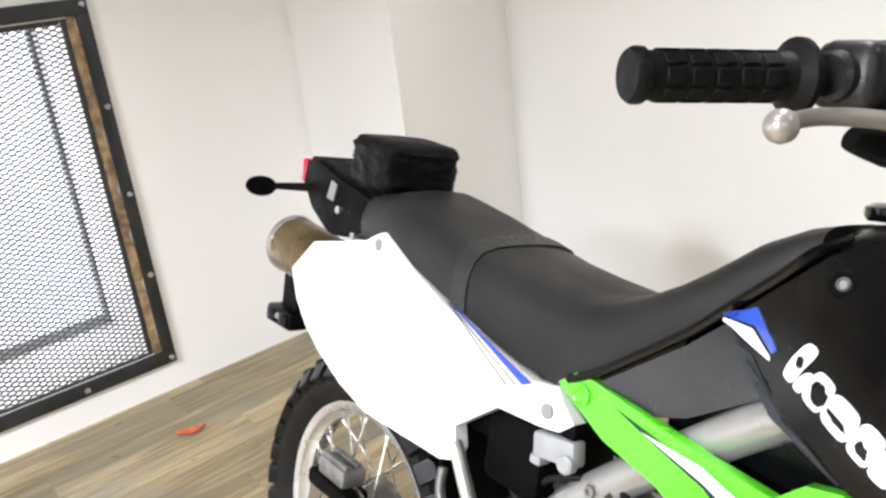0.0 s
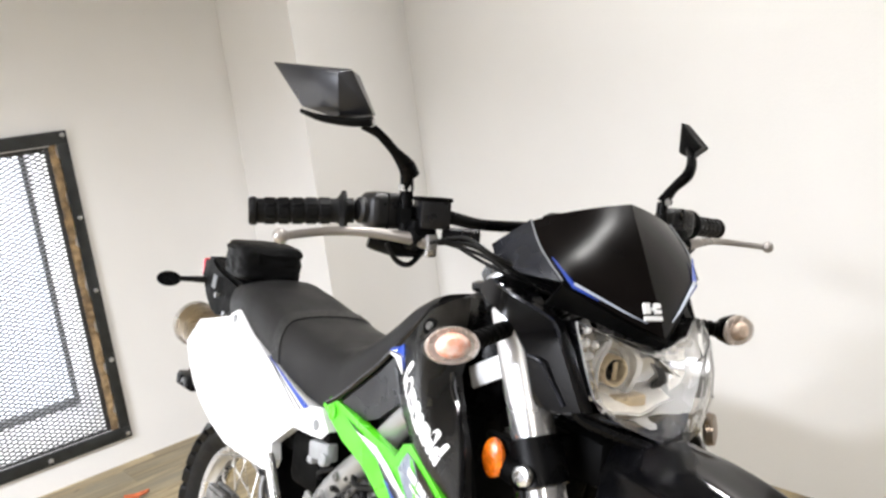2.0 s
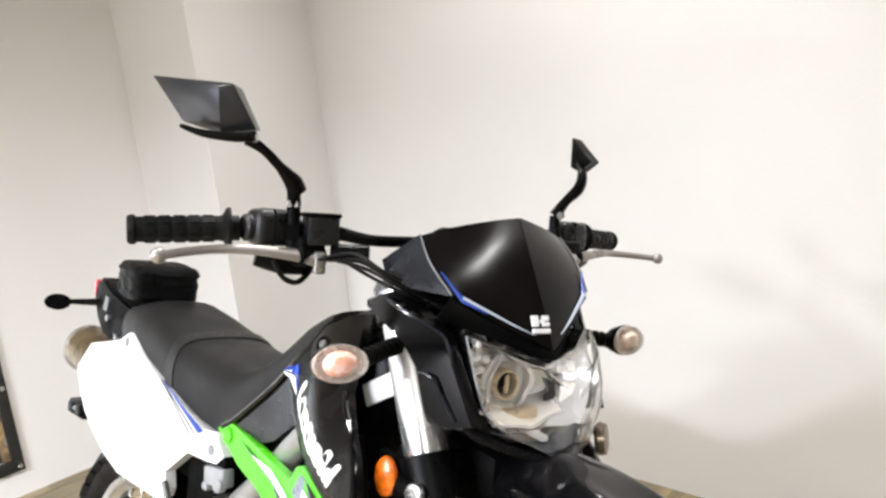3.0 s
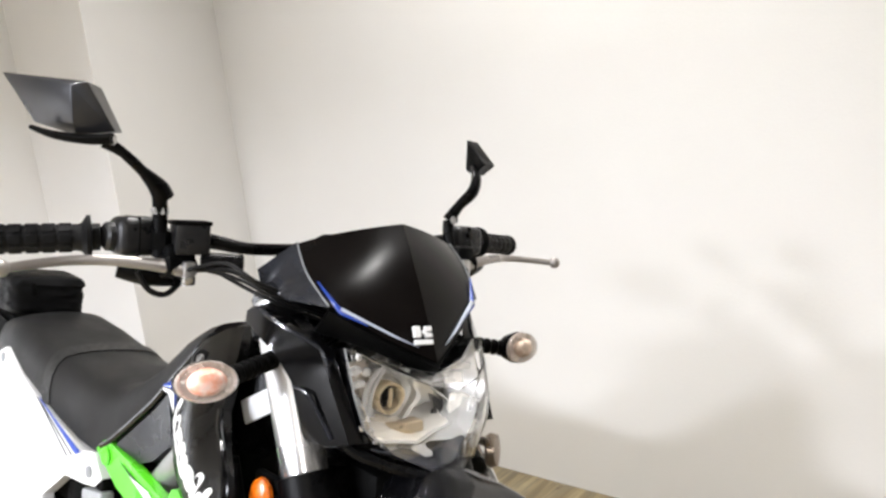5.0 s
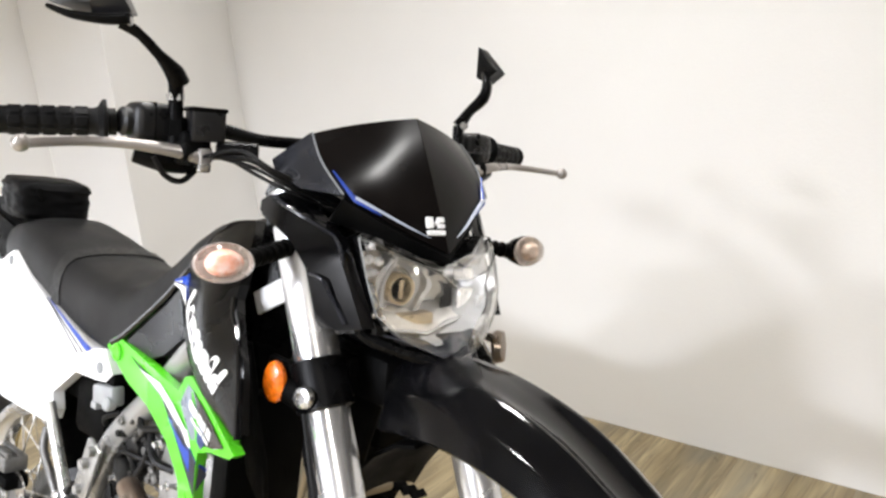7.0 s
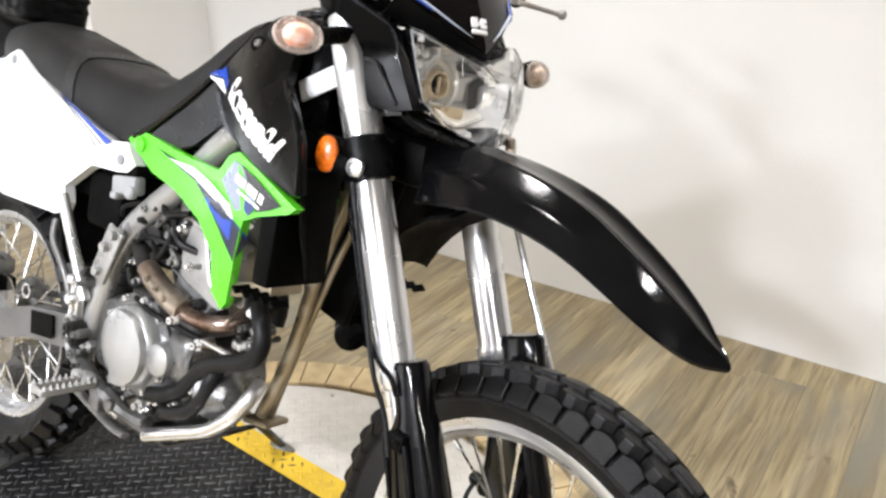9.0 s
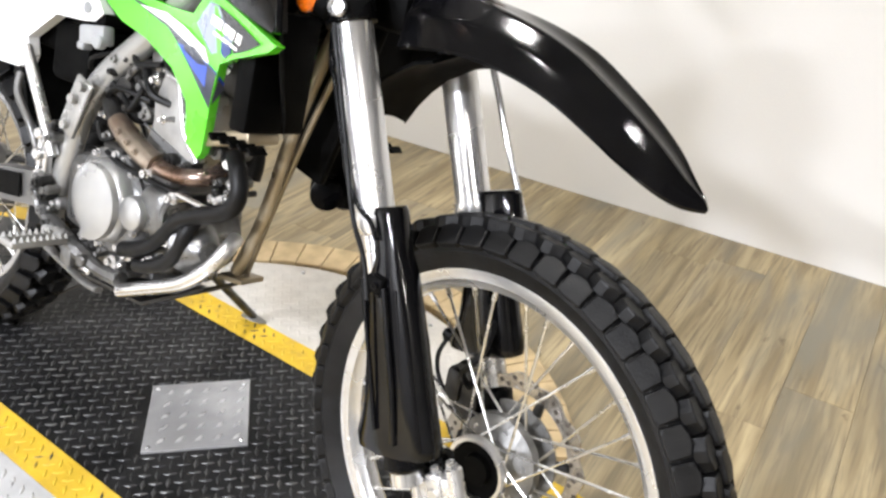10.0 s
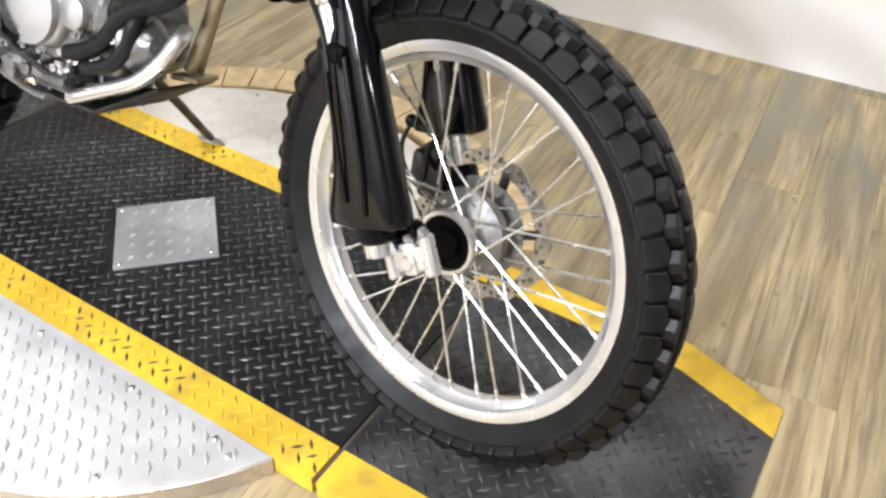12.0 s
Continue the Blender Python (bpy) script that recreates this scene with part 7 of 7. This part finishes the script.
for x, y, z, rr, mat in ((-0.665, -0.085, 0.70, 0.012, ENGINE), (-0.635, -0.088, 0.718, 0.009, ALLOY), (-0.70, -0.088, 0.735, 0.010, DARK_METAL), (-0.655, -0.082, 0.66, 0.010, ENGINE), (-0.735, -0.095, 0.64, 0.007, ALLOY), (-0.715, -0.098, 0.612, 0.008, ENGINE), (-0.66, -0.10, 0.588, 0.009, ALLOY), (-0.61, -0.085, 0.665, 0.007, ALLOY), (-0.445, -0.10, 0.645, 0.010, ALLOY), (-0.475, -0.10, 0.655, 0.012, ENGINE), (-0.420, -0.095, 0.625, 0.008, ENGINE)):
    fixed("fitting", join(rod((x, y + 0.012, z), (x, y - 0.006, z), rr, 14, 0.002), rod((x, y - 0.004, z), (x, y - 0.012, z), rr * 0.55, 6)), mat)
fixed("carburettor_cover", join(box((0.05, 0.03, 0.045), (-0.665, -0.07, 0.715), 0.008, 2, Matrix.Rotation(radians(20), 4, "Y")), box((0.025, 0.03, 0.03), (-0.640, -0.075, 0.745), 0.005), rod((-0.63, -0.08, 0.66), (-0.585, -0.085, 0.672), 0.006, 10, 0.001)), ENGINE, "dusty cast carburettor cover")
fixed("cylinder_plate", shell([(x, -0.088, z) for x, z in ((-0.635, 0.687), (-0.618, 0.735), (-0.582, 0.724), (-0.559, 0.655), (-0.524, 0.624), (-0.538, 0.617), (-0.629, 0.644))], 0.014, 0.0, RIGHT, 0.002, 0.006), CYLINDER_GREY, "flat pale grey cylinder face")
fixed("plate_edge", tube([(-0.620, -0.090, 0.738), (-0.581, -0.091, 0.727), (-0.557, -0.091, 0.658), (-0.522, -0.090, 0.624)], 0.0042, 8, 3, False), ALLOY, "bright machined edge")
for k in range(6):
    fixed("cylinder_fin", box((0.10, 0.004, 0.003), (-0.612 - 0.012 * k, -0.0715, 0.60 + 0.03 * k), 0.001, 1, Matrix.Rotation(radians(16), 4, "Y")), CLUTCH)
fixed("clutch_arm", join(rod((-0.715, -0.10, 0.598), (-0.66, -0.105, 0.602), 0.008, 10, 0.002), rod((-0.665, -0.095, 0.585), (-0.665, -0.095, 0.618), 0.010, 12, 0.002)), DARK_METAL, "dark clutch arm")
fixed("case_rim", lathe([(0.067, 0), (0.082, 0.002), (0.082, 0.010), (0.067, 0.012)], 44, (-0.684, -0.098, 0.517), RIGHT), ENGINE, "cast flange round the clutch cover")
# small brackets, bolts, unions and clips that crowd the engine
rnd = random.Random(5)
for (x0, x1), (z0, z1), y0, count in (((-0.745, -0.645), (0.655, 0.735), -0.086, 9), ((-0.80, -0.60), (0.388, 0.432), -0.100, 24), ((-0.845, -0.795), (0.44, 0.60), -0.122, 12), ((-0.50, -0.42), (0.575, 0.66), -0.075, 12), ((-0.66, -0.54), (0.595, 0.612), -0.080, 8)):
    for k in range(count):
        at = Vector((rnd.uniform(x0, x1), y0 - rnd.uniform(0, 0.014), rnd.uniform(z0, z1)))
        mat = rnd.choice((ALLOY, DARK_METAL, CAST_DARK, DARK_METAL, ENGINE))
        turn = Matrix.Rotation(rnd.uniform(-0.9, 0.9), 4, "Y")
        pick = rnd.random()
        if pick < 0.45:
            r = rnd.uniform(0.0045, 0.008)
            fixed("case_bolt", join(hex_bolt(at, RIGHT, r, 0.008), rod(at + Vector((0, 0.022, 0)), at, r * 1.5, 10)), mat)
        elif pick < 0.8:
            fixed("bracket", join(box((rnd.uniform(0.016, 0.034), 0.006, 0.010), at, 0.002, 1, turn), hex_bolt(at + Vector((0, -0.003, 0)), RIGHT, 0.004, 0.004), rod(at + Vector((0, 0.03, 0)), at, 0.005, 8)), mat)
        else:
            b = at + Vector((rnd.uniform(-0.03, 0.03), 0.004, rnd.uniform(-0.03, 0.03)))
            fixed("union", join(rod(at, b, 0.0055, 10, 0.001), rod(at.lerp(b, 0.3), at.lerp(b, 0.6), 0.008, 6, 0.001), rod(b + Vector((0, 0.03, 0)), b, 0.006, 8)), mat)
# radiators behind the green shrouds
for sign in (-1, 1):
    core = box((0.030, 0.11, 0.155 if sign < 0 else 0.11), (-0.372, sign * 0.120, 0.788 if sign < 0 else 0.82), 0.006)
    rad = fixed("radiator", core, BLACK_MATTE, "dark radiator core")
    fixed("radiator_tank", box((0.09, 0.06, 0.020), (-0.430, sign * 0.105, 0.686), 0.005, 2, Matrix.Rotation(radians(-17), 4, "Y")), TUBE_BRONZE, "pale tan radiator end tank", rad)
    for k in range(5):
        fixed("radiator_fin", box((0.012, 0.03, 0.004), (-0.425 + 0.018 * k, sign * 0.150, 0.690), 0.001, 1, Matrix.Rotation(radians(40), 4, "Y")), BLACK_MATTE, "", rad)
fixed("radiator_fan", join(lathe([(0.07, 0), (0.078, 0.01), (0.078, 0.03), (0.02, 0.035), (0, 0.035)], 28, (-0.42, 0.115, 0.70), (-1, 0.1, 0)), box((0.09, 0.05, 0.10), (-0.44, 0.135, 0.62), 0.02)), BLACK_MATTE, "black radiator fan shroud")
fixed("hose_stub", rod((-0.46, -0.07, 0.65), (-0.46, -0.10, 0.65), 0.012, 12, 0.003), HOSE)
fixed("horn", lathe([(0.018, 0), (0.026, 0.004), (0.026, 0.012), (0.020, 0.015), (0, 0.015)], 24, (-0.420, 0.085, 0.600), (0.8, -0.7, 0.1)), BLACK_SATIN)

# ---- footrest, brake pedal, side stand ----
peg = [box((0.006, 0.092, 0.012), (-0.772, -0.178, 0.432), 0.002), box((0.006, 0.092, 0.012), (-0.742, -0.178, 0.432), 0.002), box((0.034, 0.006, 0.012), (-0.757, -0.222, 0.432), 0.002)]
peg_ob = fixed("footrest", join(*peg, rod((-0.80, -0.13, 0.432), (-0.75, -0.13, 0.432), 0.012, 12)), FRAME_GREY, "serrated silver footrest")
teeth = []
for i in range(9):
    for x in (-0.772, -0.742):
        teeth.append(lathe([(0.0055, 0), (0, 0.009)], 4, (x, -0.136 - 0.0105 * i, 0.437)))
fixed("footrest_teeth", join(*teeth), FRAME_GREY, "", peg_ob)
fixed("footrest", mirrored(join(box((0.050, 0.10, 0.012), (-0.775, -0.185, 0.432), 0.003), rod((-0.80, -0.13, 0.432), (-0.75, -0.13, 0.432), 0.012, 12))), FRAME_GREY, "serrated silver footrest")
fixed("footrest_bracket", join(tube([(-0.856, -0.112, 0.52), (-0.846, -0.118, 0.485), (-0.826, -0.122, 0.455), (-0.78, -0.122, 0.436), (-0.727, -0.122, 0.419)], [0.012, 0.015, 0.014, 0.015, 0.012], 10, 5, True, 0.7), tube([(-0.727, -0.122, 0.419), (-0.675, -0.118, 0.405), (-0.625, -0.115, 0.405)], [0.015, 0.011, 0.014], 8), rod((-0.846, -0.125, 0.485), (-0.846, -0.140, 0.485), 0.010, 12, 0.002), rod((-0.70, -0.125, 0.412), (-0.70, -0.138, 0.412), 0.010, 12, 0.002), box((0.03, 0.02, 0.04), (-0.742, -0.125, 0.402), 0.006)), ENGINE, "cast silver footrest bracket")
fixed("brake_pedal", tube([(-0.80, -0.126, 0.400), (-0.74, -0.130, 0.388), (-0.68, -0.136, 0.382), (-0.64, -0.140, 0.386)], [0.009, 0.007, 0.007, 0.008], 10, 5, True, 0.6), CAST_DARK, "bright rear brake pedal")
fixed("skid_plate", shell([(-0.50, -0.06, 0.425), (-0.50, 0.06, 0.425), (-0.62, 0.075, 0.355), (-0.80, 0.07, 0.345), (-0.80, -0.07, 0.345), (-0.62, -0.075, 0.355)], 0.006, 0, (0, 0, -1)), DARK_METAL, "dark skid plate")
foot = Vector((-0.819, 0.415, 0.155))
fixed("side_stand", tube([(-0.70, 0.12, 0.37), (-0.755, 0.25, 0.278), (-0.815, 0.407, 0.162)], 0.009, 12), DARK_METAL, "dark side stand leg")
pad = lathe([(0.030, 0), (0.030, 0.004), (0.012, 0.010), (0, 0.011)], 24, foot - Vector((0, 0.0, 0.004)), (0, math.sin(radians(-LEAN_DEG)), math.cos(radians(LEAN_DEG))))
fixed("stand_foot", pad, CAST_DARK, "round side stand foot")
chain = tube([(-0.85, 0.075, 0.48), (-1.1, 0.078, 0.44), (-1.335, 0.08, 0.40)], 0.007, 8)
fixed("drive_chain", chain, DARK_METAL)


# ---- the bag on the tail ----
def tail_bag():
    bag = tagged(new("tool_bag"), "small black nylon tool bag strapped on the tail", "bag")
    bag.matrix_world = bike.matrix_world @ Matrix.Translation((-1.232, -0.018, 1.016)) @ pose(0, 0, 0, 0, 3, -4)
    bm = bmesh.new()
    bmesh.ops.create_cube(bm, size=2)
    bmesh.ops.subdivide_edges(bm, edges=bm.edges[:], cuts=17, use_grid_fill=True)
    for v in bm.verts:
        p = v.co.normalized()
        q = p / (abs(p.x) ** 7 + abs(p.y) ** 7 + abs(p.z) ** 7) ** (1 / 7)
        fold = noise.noise(Vector((q.x * 2.2 + q.z * 1.5, q.y * 2.2, q.z * 4.5)))
        fine = noise.noise(Vector((q.x * 5 + q.z * 4, q.y * 5, q.z * 9)))
        k = 1 + (0.055 * fold + 0.03 * fine) * (1 if q.z < 0.75 else 0.35)
        lid = 0.018 if 0.50 < q.z < 0.62 else 0.0
        v.co = Vector((q.x * 0.060 * (k + lid), q.y * 0.066 * (k + lid), q.z * 0.038 * (1 + 0.04 * fold)))
    part("body", bm, CLOTH, bag, "wrinkled black nylon body")
    part("pull_tab", box((0.004, 0.010, 0.026), (0.060, -0.030, 0.012), 0.0015, 1, Matrix.Rotation(radians(14), 4, "X")), BLACK_MATTE, bag, "small zip pull")
    return bag


tail_bag()

# ---- floor planks, last ----
def planks():
    width, length = 0.152, 1.22
    rnd = random.Random(11)

    def plank_mesh(w, n):
        c, t = 0.0007, 0.006
        bm = bmesh.new()
        loops = [[bm.verts.new((sx * (w / 2 - i), sy * (n / 2 - i), z)) for sx, sy in ((-1, -1), (1, -1), (1, 1), (-1, 1))] for i, z in ((0, -t), (0, -c), (c, 0))]
        for a, b in zip(loops, loops[1:]):
            for k in range(4):
                bm.faces.new((a[k], a[(k + 1) % 4], b[(k + 1) % 4], b[k]))
        bm.faces.new(loops[-1])
        return mesh_of("plank", bm, PLANK)

    full = plank_mesh(width - 0.0004, length - 0.0004)
    x = WALL_X + width / 2 - 0.1
    while x < BACK_X + 0.1:
        y = BACK_Y - rnd.uniform(0, length)
        while y < WALL_Y:
            a, b = max(y, BACK_Y), min(y + length, WALL_Y)
            if b - a > 0.03:
                mesh = full if b - a > length - 0.001 else plank_mesh(width - 0.0004, b - a - 0.0004)
                shared("plank", mesh, floor, Matrix.Translation((x, (a + b) / 2, FLOOR_Z)))
            y += length
        x += width


planks()
